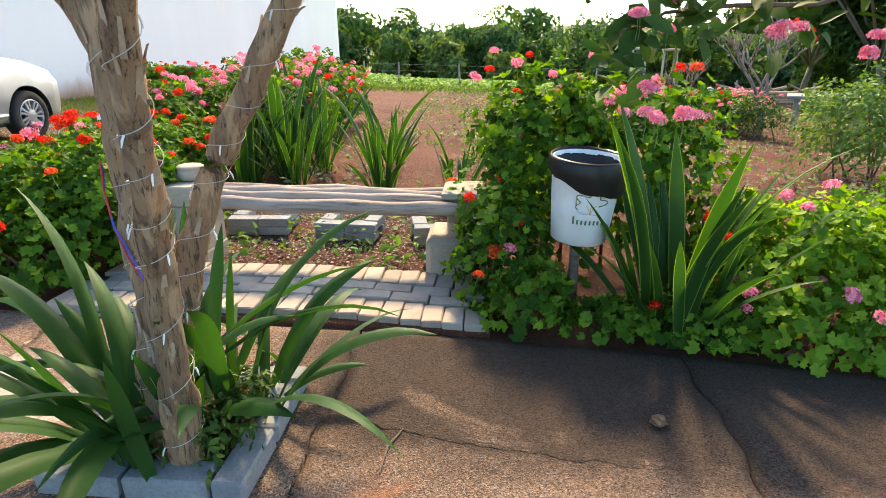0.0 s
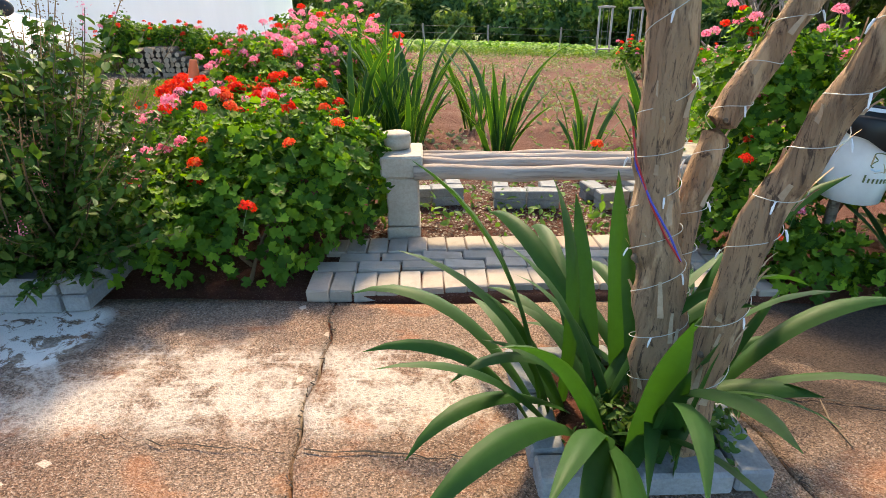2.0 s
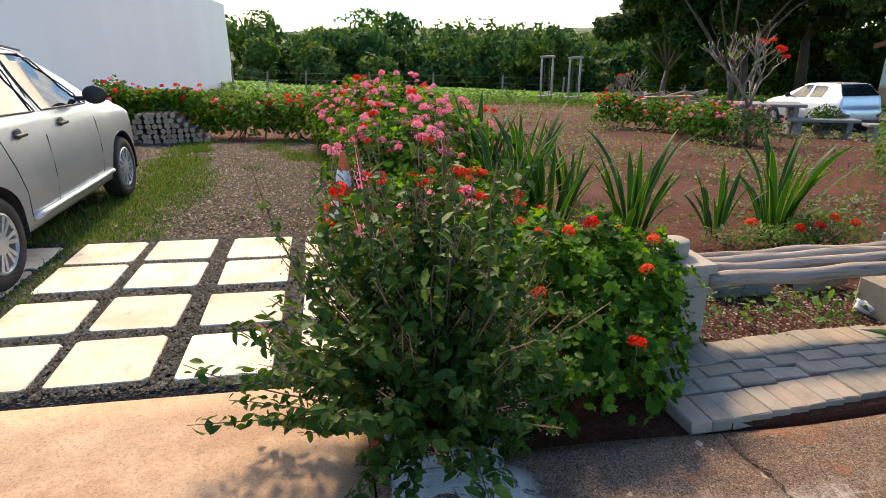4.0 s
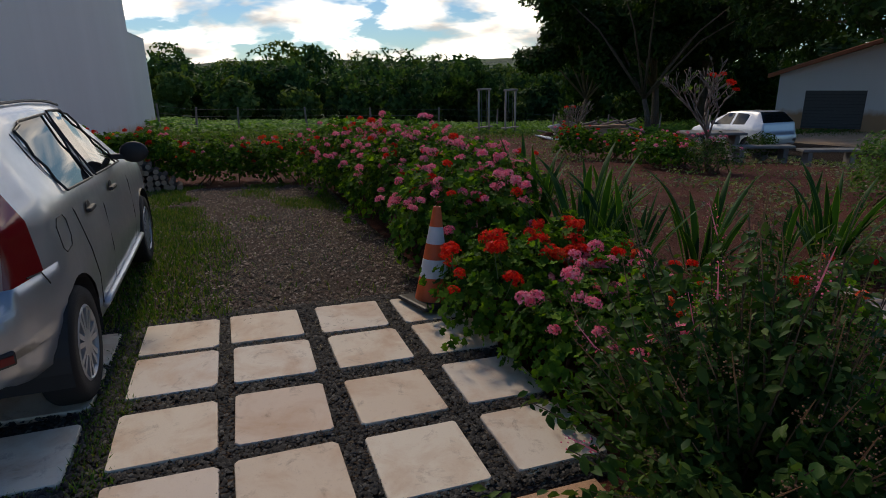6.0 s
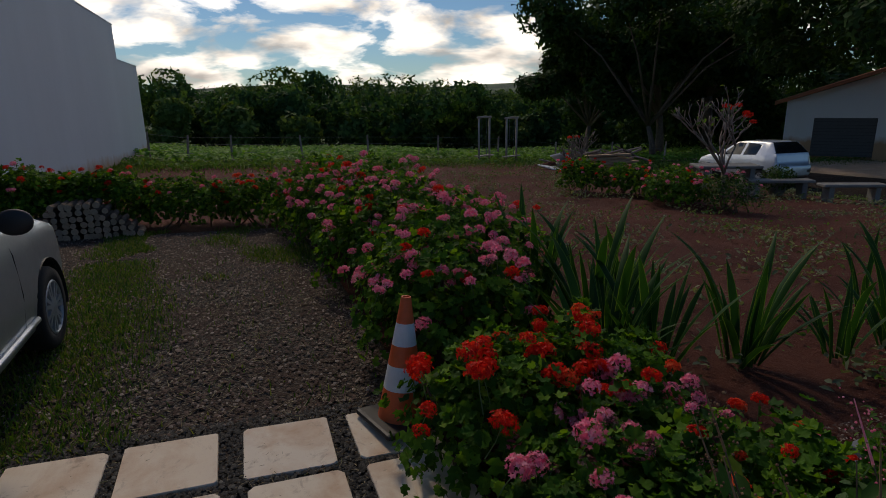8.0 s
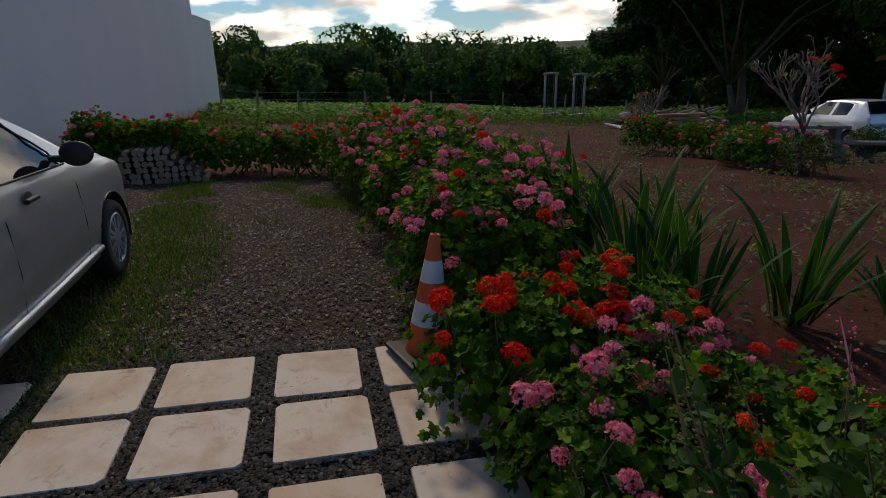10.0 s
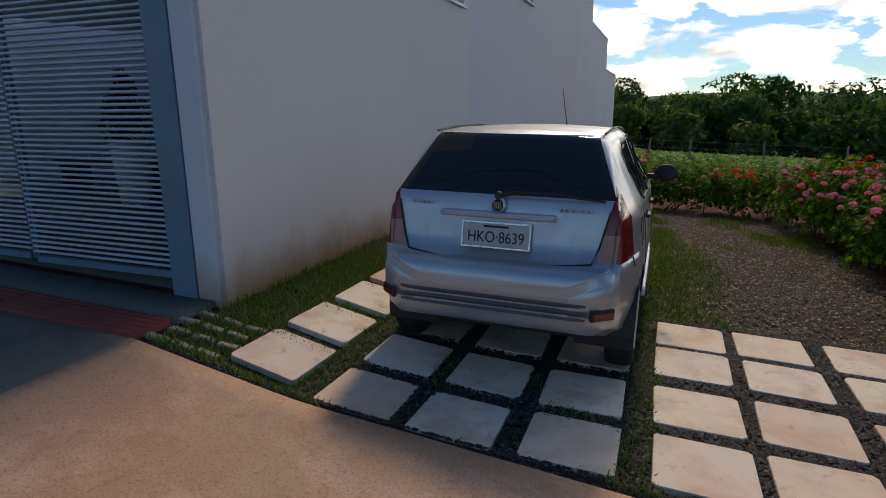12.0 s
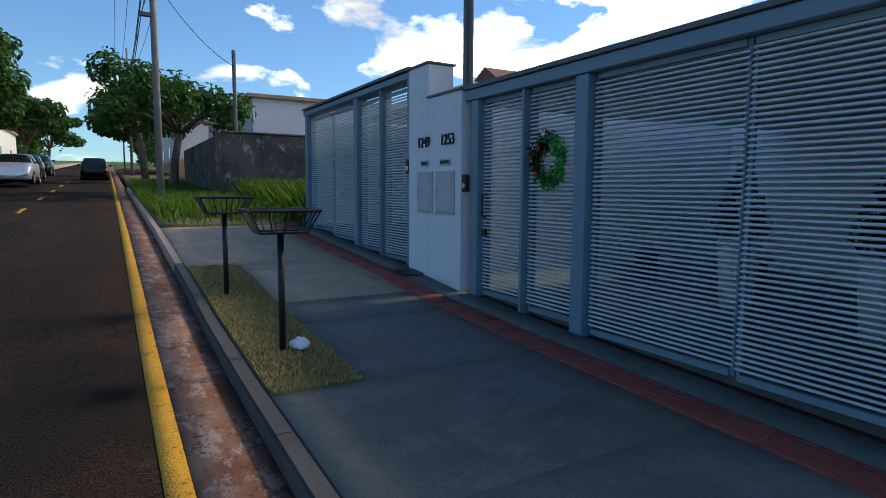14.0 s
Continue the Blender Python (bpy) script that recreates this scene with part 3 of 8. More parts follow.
# ribs of the nearest tactile tiles
bm = bmesh.new()
for k in range(10):
    for j in range(5):
        x1 = -8.13 - k * 0.4
        y = 2.985 + j * 0.058
        z0, z1 = gz(x1 - 0.36, 3), gz(x1, 3)
        r = bmesh.ops.create_cube(bm, size=1.0)
        for v in r["verts"]:
            x = x1 - 0.36 if v.co.x < 0 else x1
            zz = z0 if v.co.x < 0 else z1
            v.co = (x, y + v.co.y * 0.026, zz + (0.010 if v.co.z > 0 else 0.0))
ribs = part("ribs", bm, M_RED, red)
tagged(ribs, kind="stuff")
# grass strip by the kerb
verge = sheet("grass_verge", -15.6, -11.16, 0.79, 1.425, M_TURF, 0.012, 0.12, 0.1, rough=0.012)
tagged(verge, "strip of patchy dry lawn along the kerb", "grass", kind="structure")
lot = sheet("grass_verge", -60, -19.95, 0.79, 3.6, M_TURF, 0.02, 0.4, 0.1, rough=0.05)
tagged(lot, "rough grassy verge of an empty plot", "grass", kind="structure")

# ---- white house with the long side wall ----
house = empty("house", pose(0, 0, 0), "white rendered house with a long blank side wall", "house", kind="structure")
def wall_block(name, x0, x1, y0, y1, z0, z1, mat, parent, label=""):
    bm = bmesh.new()
    box(bm, x0, x1, y0, y1, z0, z1, 0.006)
    return part(name, bm, mat, parent, label)


WX = -8.05
# first stretch stands a little proud and has a high opening cut through it
def side_wall(name, y0, y1, ztop, x, hole, mat):
    bm = bmesh.new()
    if hole:
        a, b, zz = hole
        box(bm, x - 0.2, x, y0, a, 0.2, ztop)
        box(bm, x - 0.2, x, b, y1, 0.2, ztop)
        box(bm, x - 0.2, x, a, b, 0.2, zz)
        box(bm, x - 0.2, x, a, b, zz + 1.0, ztop)
        bmesh.ops.remove_doubles(bm, verts=bm.verts, dist=0.0005)
    else:
        box(bm, x - 0.2, x, y0, y1, -0.9, ztop)
    return part(name, bm, mat, house)


side_wall("side_wall", 3.66, 8.75, 6.2, WX + 0.015, (6.0, 8.52, 3.33), M_WALL2)
side_wall("side_wall", 8.75, 22.1, 6.2, WX, (9.7, 12.73, 3.98), M_WALL)
side_wall("side_wall", 22.1, 27.5, 4.82, WX, None, M_WALL)
side_wall("side_wall", 27.5, 32.2, 3.6, WX, None, M_WALL)
wall_block("coping", WX - 0.22, WX + 0.02, 22.1, 27.52, 4.82, 4.86, M_WALL, house)
wall_block("coping", WX - 0.22, WX + 0.02, 27.52, 32.22, 3.6, 3.64, M_WALL, house)
wall_block("back_wall", -20, WX - 0.2, 31.9, 32.2, -1.2, 3.6, M_WALL, house)
wall_block("roof", -19.9, WX - 0.2, 10.0, 22.1, 4.4, 4.55, M_WALL, house)

M_GLASS = Mat("tinted_window_glass", 0.04, 0, 0.6).color((0.03, 0.04, 0.05)).m
for y0, y1, z in ((6.0, 8.52, 3.33), (9.7, 12.73, 3.98)):
    w = empty("window", pose(0, 0, 0), "high strip window with a white stone sill in the white wall", "window", kind="structure")
    bm = bmesh.new()
    box(bm, WX - 0.02, WX + 0.05, y0 - 0.04, y1 + 0.04, z - 0.035, z + 0.0, 0.004)
    part("window_sill", bm, M_WHITE, w)
    bm = bmesh.new()
    for a, b, c, d in ((y0, y0 + 0.04, z, z + 1), (y1 - 0.04, y1, z, z + 1), (y0 + 0.04, y1 - 0.04, z, z + 0.04), ((y0 + y1) / 2 - 0.02, (y0 + y1) / 2 + 0.02, z + 0.04, z + 1)):
        box(bm, WX - 0.12, WX - 0.07, a, b, c, d)
    part("window_frame", bm, M_WHITE, w)
    part("pane", boxed(WX - 0.1, WX - 0.094, y0 + 0.04, y1 - 0.04, z + 0.04, z + 0.99), M_GLASS, w)

# ---- street front with slatted gates ----
FY = 3.65
def slat_mesh(w):
    bm = bmesh.new()
    box(bm, -w / 2, w / 2, -0.013, 0.013, -0.0095, 0.0095, 0.003)
    return finish(bm, "slat", M_SLAT)


def slatted(thing, x0, x1, z0, z1, pitch=0.0405, y=FY + 0.06):
    """a leaf of horizontal slats in a slim frame"""
    part("leaf_frame", boxed(x0 + 0.002, x0 + 0.032, y + 0.003, y + 0.033, z0, z1), M_BLUE, thing)
    part("leaf_frame", boxed(x1 - 0.032, x1 - 0.002, y + 0.003, y + 0.033, z0, z1), M_BLUE, thing)
    part("bottom_rail", boxed(x0 + 0.034, x1 - 0.034, y - 0.02, y + 0.02, z0, z0 + 0.05), M_BLUE, thing)
    part("top_rail", boxed(x0 + 0.034, x1 - 0.034, y - 0.02, y + 0.02, z1 - 0.05, z1), M_BLUE, thing)
    me = slat_mesh(x1 - x0 - 0.012)
    z = z0 + 0.085
    while z < z1 - 0.06:
        o = part("slat", me, None, thing)
        o.location = ((x0 + x1) / 2, y - 0.012, z)
        o.rotation_euler = (radians(-16 + random.uniform(-1.5, 1.5)), 0, radians(random.uniform(-0.1, 0.1)))
        z += pitch


def post(x0, x1, z0, z1, name="gate_post", mat=None, y0=FY - 0.04, y1=FY + 0.16):
    o = part(name, boxed(x0, x1, y0, y1, z0, z1, bevel=0.006), mat or M_BLUE)
    return tagged(o, "blue-grey painted steel gate post", "post", "gate posts", "structure")


# corner pier, posts and the near garage gate
pier = tagged(part("corner_pier", boxed(-8.245, -8.06, FY - 0.03, FY + 0.2, 0.5, 3.2, bevel=0.008), M_WALL), "white rendered corner pier of the house", "pier", kind="structure")
post(-8.455, -8.25, 0.7, 3.2)
post(-11.52, -11.36, 0.75, 3.2)
g1 = empty("garage_gate", pose(0, 0, 0), "wide garage gate of pale blue-grey horizontal slats, closed", "gate")
slatted(g1, -9.92, -8.46, 0.86, 3.2)
slatted(g1, -11.355, -9.93, 0.88, 3.2)
d1 = empty("pedestrian_gate", pose(0, 0, 0), "narrow slatted entrance gate in two leaves, closed", "gate", "pedestrian gates")
slatted(d1, -12.26, -11.525, 0.93, 3.2)
slatted(d1, -13.1, -12.3, 0.97, 3.2)
post(-12.3, -12.262, 0.85, 3.2)
post(-13.24, -13.1, 0.85, 3.2)
beam1 = tagged(part("gate_beam", boxed(-13.36, -8.06, FY - 0.06, FY + 0.24, 3.205, 3.32, bevel=0.006), M_BLUE), "blue-grey steel beam above the gates", "beam", kind="structure")
tagged(part("gate_fascia", boxed(-13.38, -8.03, FY - 0.09, FY + 0.3, 3.324, 3.37, bevel=0.004), M_FASCIA), "grey metal flashing on the gate beam", "flashing", kind="structure")
# meter pillar between the two houses
pil = empty("meter_pillar", pose(0, 0, 0), "white rendered pillar with two meter boxes and house numbers", "pillar", kind="structure")
part("pillar_body", boxed(-14.17, -13.36, FY - 0.1, FY + 0.28, 0.7, 3.34, bevel=0.008), M_WALL, pil)
part("pillar_body", boxed(-14.72, -14.174, FY - 0.1, FY + 0.28, 0.7, 3.78, bevel=0.008), M_WALL, pil)
tagged(part("pillar_cap", boxed(-14.19, -13.34, FY - 0.12, FY + 0.3, 3.344, 3.37), M_FASCIA, pil))
part("pillar_cap", boxed(-14.76, -14.15, FY - 0.12, FY + 0.3, 3.784, 3.81), M_FASCIA, pil)
# second house's gates
post(-14.9, -14.725, 0.8, 3.7)
post(-16.95, -16.8, 0.9, 3.7)
post(-19.75, -19.6, 1.1, 3.7)
d2 = empty("pedestrian_gate", pose(0, 0, 0), "narrow slatted entrance gate in two leaves, closed", "gate", "pedestrian gates")
slatted(d2, -15.83, -14.905, 1.13, 3.62)
slatted(d2, -16.795, -15.87, 1.18, 3.62)
post(-15.868, -15.832, 0.9, 3.7)
g2 = empty("garage_gate", pose(0, 0, 0), "wide garage gate of pale blue-grey horizontal slats, closed", "gate")
slatted(g2, -18.27, -16.955, 1.27, 3.62)
slatted(g2, -19.595, -18.28, 1.36, 3.62)
tagged(part("gate_beam", boxed(-19.78, -14.725, FY - 0.06, FY + 0.24, 3.703, 3.79, bevel=0.006), M_BLUE), "blue-grey steel beam above the neighbouring gates", "beam", kind="structure")
tagged(part("gate_fascia", boxed(-19.8, -14.77, FY - 0.09, FY + 0.3, 3.812, 3.85), M_FASCIA), "grey metal flashing on the gate beam", "flashing", kind="structure")
# front yards behind the gates
yard = sheet("yard_floor", -19.7, -8.26, FY + 0.1, 9.9, M_GREY, 0.01, 0.4, 0.1)
tagged(yard, "dark paved front yard behind the slatted gates", "floor", kind="structure")
tagged(part("wall_front", boxed(-19.7, -8.26, 9.8, 10.0, 0, 4.6), M_WALL), "white front wall of the house behind the gates", "wall", kind="structure")
tagged(part("wall_between", boxed(-14.3, -14.12, FY + 0.3, 9.79, 0.3, 3.3), M_WALL), "white wall between the two front yards", "wall", kind="structure")
# unseen slab added to keep the neighbouring yard dark behind its gates
tagged(part("carport_roof", boxed(-19.7, -14.75, 4.6, 9.79, 3.66, 3.75), M_WALL), "white carport slab added to shade the neighbouring front yard", "ceiling", kind="structure")
tagged(part("wall_west", boxed(-19.9, -19.72, FY + 0.2, 31.9, 0.3, 3.6), M_WALL), "white boundary wall of the neighbouring house", "wall", kind="structure")
# another unseen slab, added to shade the near yard
tagged(part("carport_roof", boxed(-13.3, -8.27, 3.96, 9.79, 3.2, 3.3), M_WALL), "white carport slab added to shade the yard before the house", "ceiling", kind="structure")


# ---- plants: leaves and blades ----
def leaf_green(name, lo, mid, hi, rough=0.45, tr=0.3, spec=0.35):
    m = Mat(name, rough + 0.12, 0, spec * 0.32)
    col = m.ramp(m.island(), (0.0, lo), (0.55, mid), (1.0, hi))
    col = m.mix(m.ramp(m.noise(40, 3), (0.35, 0.0), (0.75, 0.3)), col, tuple(v * 0.55 for v in mid))
    m.color(col)
    m.leafy(tr, m.mix(0.8, col, (2.2, 2.0, 0.5), "MULTIPLY"))
    return m.m


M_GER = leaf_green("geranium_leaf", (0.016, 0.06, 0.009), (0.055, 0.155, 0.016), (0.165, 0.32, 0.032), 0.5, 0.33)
# geranium leaf lightened: sun on the driveway-edge bush put into its colour
M_GER_LIT = leaf_green("sunlit_geranium_leaf", (0.05, 0.14, 0.014), (0.12, 0.26, 0.026), (0.25, 0.40, 0.05), 0.5, 0.42)
M_SHRUB = leaf_green("shrub_leaf", (0.018, 0.058, 0.012), (0.04, 0.104, 0.019), (0.11, 0.17, 0.034), 0.42, 0.2, 0.45)
M_HERB = leaf_green("ground_herb_leaf", (0.06, 0.14, 0.03), (0.09, 0.19, 0.05), (0.16, 0.25, 0.08), 0.5, 0.3)
M_WEED = leaf_green("silvery_weed", (0.10, 0.14, 0.075), (0.165, 0.205, 0.125), (0.28, 0.31, 0.22), 0.7, 0.25)
# green shifted towards blue: haze of the far woods put into the leaf colour
M_FOREST = leaf_green("forest_leaf", (0.02, 0.06, 0.022), (0.042, 0.105, 0.036), (0.095, 0.18, 0.06), 0.6, 0.25)
M_FOREST2 = leaf_green("pale_forest_leaf", (0.055, 0.10, 0.028), (0.095, 0.165, 0.045), (0.17, 0.24, 0.08), 0.6, 0.25)
M_DARKTREE = leaf_green("dark_tree_leaf", (0.016, 0.045, 0.012), (0.028, 0.070, 0.018), (0.06, 0.12, 0.03), 0.5, 0.2)
M_BLADE = leaf_green("sword_leaf", (0.010, 0.045, 0.012), (0.02, 0.078, 0.018), (0.048, 0.14, 0.026), 0.42, 0.28, 0.5)
M_RIM = leaf_green("pale_leaf_margin", (0.09, 0.19, 0.035), (0.14, 0.25, 0.05), (0.24, 0.32, 0.10), 0.4, 0.3)
M_STEM = plain("green_stem", (0.10, 0.17, 0.05), 0.6, 0, 0.2, 20)
M_TWIG = plain("brown_twig", (0.13, 0.085, 0.055), 0.85, 0, 0.25, 30)


def petals(name, a, b, c, tr=0.45):
    m = Mat(name, 0.6, 0, 0.25)
    col = m.ramp(m.island(), (0.0, a), (0.5, b), (1.0, c))
    m.color(col)
    m.leafy(tr, col)
    return m.m


M_PINK = petals("pink_petals", (0.95, 0.15, 0.30), (0.97, 0.28, 0.42), (0.98, 0.48, 0.58))
M_REDF = petals("red_petals", (0.62, 0.012, 0.008), (0.88, 0.03, 0.014), (0.95, 0.08, 0.022))
M_CORAL = petals("coral_petals", (0.82, 0.05, 0.018), (0.93, 0.10, 0.03), (0.95, 0.18, 0.06))
M_MAUVE = petals("mauve_pink_petals", (0.90, 0.17, 0.31), (0.95, 0.32, 0.45), (0.97, 0.52, 0.61))
M_DEAD = island_mat("faded_flower", ((0.0, (0.10, 0.035, 0.03)), (0.6, (0.22, 0.09, 0.07)), (1.0, (0.34, 0.19, 0.13))), 0.85)


def disc_leaf(n=14):
    """round scalloped leaf, cupped, about 1 wide"""
    v = [(0, 0.12, -0.12)]
    for k in range(n):
        a = 2 * math.pi * (k + 0.5) / n * 0.93 + math.pi / 2 + 0.25
        r = 0.52 if k % 2 else 0.41
        v.append((r * math.cos(a), r * math.sin(a), 0.09 * math.sin(5 * a) + (0.05 if k % 2 else -0.03)))
    f = [(0, 1 + k, 1 + k + 1) for k in range(n - 1)]
    return np.array(v), np.array(f)


def oval_leaf():
    """pointed oval leaf folded on its midrib, 1 long"""
    v = [(0, -0.5, 0), (-0.24, -0.16, 0.07), (-0.2, 0.2, 0.05), (0, 0.5, -0.1), (0.2, 0.2, 0.05), (0.24, -0.16, 0.07), (0, 0.05, -0.02)]
    f = [(0, 6, 1), (1, 6, 2), (2, 6, 3), (3, 6, 4), (4, 6, 5), (5, 6, 0)]
    return np.array(v), np.array(f)


def tuft_leaf():
    """a ragged cluster of leaflets for far crowns"""
    v, f = [], []
    for k in range(3):
        a = 2.1 * k + 0.3
        c, s = math.cos(a), math.sin(a)
        b = len(v)
        for x, y, z in ((-0.12, 0.02, 0), (0.12, 0.05, 0.06), (0.22, 0.5, -0.06), (-0.1, 0.62, 0.05)):
            v.append((x * c - y * s, x * s + y * c, z + 0.08 * k))
        f += [(b, b + 1, b + 2), (b, b + 2, b + 3)]
    return np.array(v), np.array(f)


DISC, OVAL, TUFT = disc_leaf(), oval_leaf(), tuft_leaf()


def scatter(name, pts, nrm, size, template, mat, rng, tilt=0.6, smooth=False):
    """one mesh of leaves at points, each turned to its normal with some scatter"""
    tv, tf = template
    n = len(pts)
    nn = nrm + rng.normal(0, tilt, (n, 3))
    nn /= np.linalg.norm(nn, axis=1)[:, None] + 1e-9
    a = rng.normal(size=(n, 3))
    u = np.cross(a, nn); u /= np.linalg.norm(u, axis=1)[:, None] + 1e-9
    w = np.cross(nn, u)
    s = np.broadcast_to(np.asarray(size), (n,))[:, None, None]
    V = pts[:, None, :] + s * (tv[None, :, 0:1] * u[:, None, :] + tv[None, :, 1:2] * w[:, None, :] + tv[None, :, 2:3] * nn[:, None, :])
    F = tf[None, :, :] + (np.arange(n) * len(tv))[:, None, None]
    return raw_mesh(name, V.reshape(-1, 3), F.reshape(-1, 3), mat, smooth)


def mound_points(mounds, per_m2, rng, floor, inner=0.5, lump=0.24):
    """points on and just inside a heap of ellipsoids above the ground"""
    P, N = [], []
    for cx, cy, cz, rx, ry, rz in mounds:
        area = 2.6 * math.pi * ((rx * ry + rx * rz + ry * rz) / 3)
        n = int(area * per_m2)
        d = rng.normal(size=(n, 3)); d /= np.linalg.norm(d, axis=1)[:, None]
        d[:, 2] = np.where(d[:, 2] < -0.45, -d[:, 2], d[:, 2])
        ph = rng.uniform(0, 6.28, 6)
        bump = 1 + lump * (np.sin(d[:, 0] * 7 + ph[0]) * np.sin(d[:, 1] * 6 + ph[1]) + 0.6 * np.sin(d[:, 2] * 11 + ph[2]) * np.sin(d[:, 0] * 13 + ph[3]))
        depth = 1 - inner * rng.random(n) ** 2.2
        r = bump * depth
        p = np.stack([cx + d[:, 0] * rx * r, cy + d[:, 1] * ry * r, cz + d[:, 2] * rz * r], 1)
        nn = d / np.array([rx, ry, rz]); nn /= np.linalg.norm(nn, axis=1)[:, None]
        keep = p[:, 2] > land(p[:, 0], p[:, 1]) + floor
        for ox, oy, oz, qx, qy, qz in mounds:
            if (ox, oy, oz) != (cx, cy, cz):
                e = ((p[:, 0] - ox) / qx) ** 2 + ((p[:, 1] - oy) / qy) ** 2 + ((p[:, 2] - oz) / qz) ** 2
                keep &= e > 0.5
        P.append(p[keep]); N.append(nn[keep])
    P, N = np.concatenate(P), np.concatenate(N)
    N[:, 2] += 0.55
    N /= np.linalg.norm(N, axis=1)[:, None]
    return P, N


def flower_head(name, mat, r=0.042, n=36, seed=1, stem=0.14):
    """a ball of small florets on a thin stalk; its origin is the ball's middle"""
    rng = np.random.default_rng(seed)
    bm = bmesh.new()
    for k in range(n * 2):
        d = Vector(rng.normal(size=3)).normalized()
        if d.z < -0.35:
            d.z = -d.z
        c = d * r * (0.55 + 0.6 * rng.random() ** 0.6)
        c.z *= 0.78
        f = (d + Vector(rng.normal(0, 0.35, 3))).normalized()
        u = Matrix.Rotation(rng.uniform(0, 6.28), 3, f) @ f.orthogonal().normalized()
        w = f.cross(u)
        s = r * (0.20 + 0.11 * rng.random())
        ring = []
        for q in range(10):
            a = math.pi * q / 5
            rad = s * (1.0 if q % 2 else 0.48)
            ring.append(bm.verts.new(c + u * rad * math.cos(a) + w * rad * math.sin(a) + f * (0.2 * s if q % 2 else 0)))
        bm.faces.new(ring)
    tube(bm, [(0, 0, 0), (0.006, 0.004, -stem * 0.5), (0, 0.01, -stem)], 0.0022, 3, False)
    me = finish(bm, name, mat)
    me.materials.append(M_STEM)
    for p in me.polygons:
        if len(p.vertices) == 4:
            p.material_index = 1
    return me


HEADS = {
    "pink": [flower_head("pink_flower_head", M_PINK, 0.040, 48, s) for s in (1, 2, 3)],
    "red": [flower_head("red_flower_head", M_REDF, 0.041, 50, s) for s in (4, 5, 6)],
    "coral": [flower_head("coral_flower_head", M_CORAL, 0.040, 48, s) for s in (7, 8)],
    "mauve": [flower_head("mauve_flower_head", M_MAUVE, 0.040, 52, s) for s in (9, 10)],
    "dead": [flower_head("faded_flower_head", M_DEAD, 0.028, 26, s) for s in (11,)],
}


def bush(label, mounds, seed, mix, heads, density=900, size=0.064, mat=None, template=None, group="geranium bushes", name="geranium_bush", floor=0.02, stems=14, up=0.55, zone=None, bloom=1.0):
    rng = np.random.default_rng(seed)
    x0, y0 = mounds[0][0], mounds[0][1]
    # mounds are given as x, y, height of the middle above ground, and three radii
    M = [(x, y, gz(x, y) + z, a, b, c) for x, y, z, a, b, c in mounds]
    th = empty(name, pose(x0, y0, gz(x0, y0)), label, "bush", group)
    inv = Matrix.Translation((-x0, -y0, -gz(x0, y0)))
    P, N = mound_points(M, density, rng, floor)
    sz = size * rng.uniform(0.6, 1.25, len(P))
    me = scatter("foliage", P, N, sz, template or DISC, mat or M_GER, rng, 0.42)
    me.transform(inv)
    part("foliage", me, None, th)["kind"] = "stuff"
    # bare stems inside the bush
    bm = bmesh.new()
    for k in range(stems):
        cx, cy, cz, a, b, c = M[rng.integers(len(M))]
        fx, fy = cx + rng.uniform(-0.5, 0.5) * a, cy + rng.uniform(-0.5, 0.5) * b
        tx, ty, tz = cx + rng.uniform(-0.7, 0.7) * a, cy + rng.uniform(-0.7, 0.7) * b, cz + rng.uniform(0, 0.6) * c
        g = gz(fx, fy) - 0.03
        tube(bm, [(fx, fy, g), (fx * 0.6 + tx * 0.4, fy * 0.6 + ty * 0.4, g * 0.5 + tz * 0.5), (tx, ty, tz)], [0.012, 0.009, 0.005], 5)
    me = finish(bm, "stem", M_TWIG, True)
    me.transform(inv)
    part("stem", me, None, th)["kind"] = "stuff"
    # countable flower heads
    if heads:
        Q, NQ = mound_points(M, 90, rng, 0.1, 0.02)
        ok = NQ[:, 2] > up
        if zone:
            ok &= np.array([zone(*q) for q in Q])
        Q, NQ = Q[ok], NQ[ok]
        pick = rng.permutation(len(Q))[:int(heads * 1.9)]
        names, weights = zip(*mix)
        weights = np.array(weights) / sum(weights)
        # colours grow in patches
        for i in pick:
            q = Vector(Q[i]) + Vector(NQ[i]) * rng.uniform(0.02, 0.09)
            patch = noise.noise(Vector((q.x * 1.6 + seed, q.y * 1.6, q.z))) * 0.6
            c = names[int(np.clip(np.searchsorted(np.cumsum(weights), np.clip(rng.random() + patch, 0, 0.999)), 0, len(names) - 1))]
            h = HEADS[c][rng.integers(len(HEADS[c]))]
            s = bloom * rng.uniform(0.7, 1.2)
            part("flower_head", h, None, th, "", at=inv @ Matrix.Translation(q) @ pose(0, 0, 0, rng.uniform(-25, 25), rng.uniform(-25, 25), rng.uniform(0, 360)) @ Matrix.Scale(s, 4))
    return th


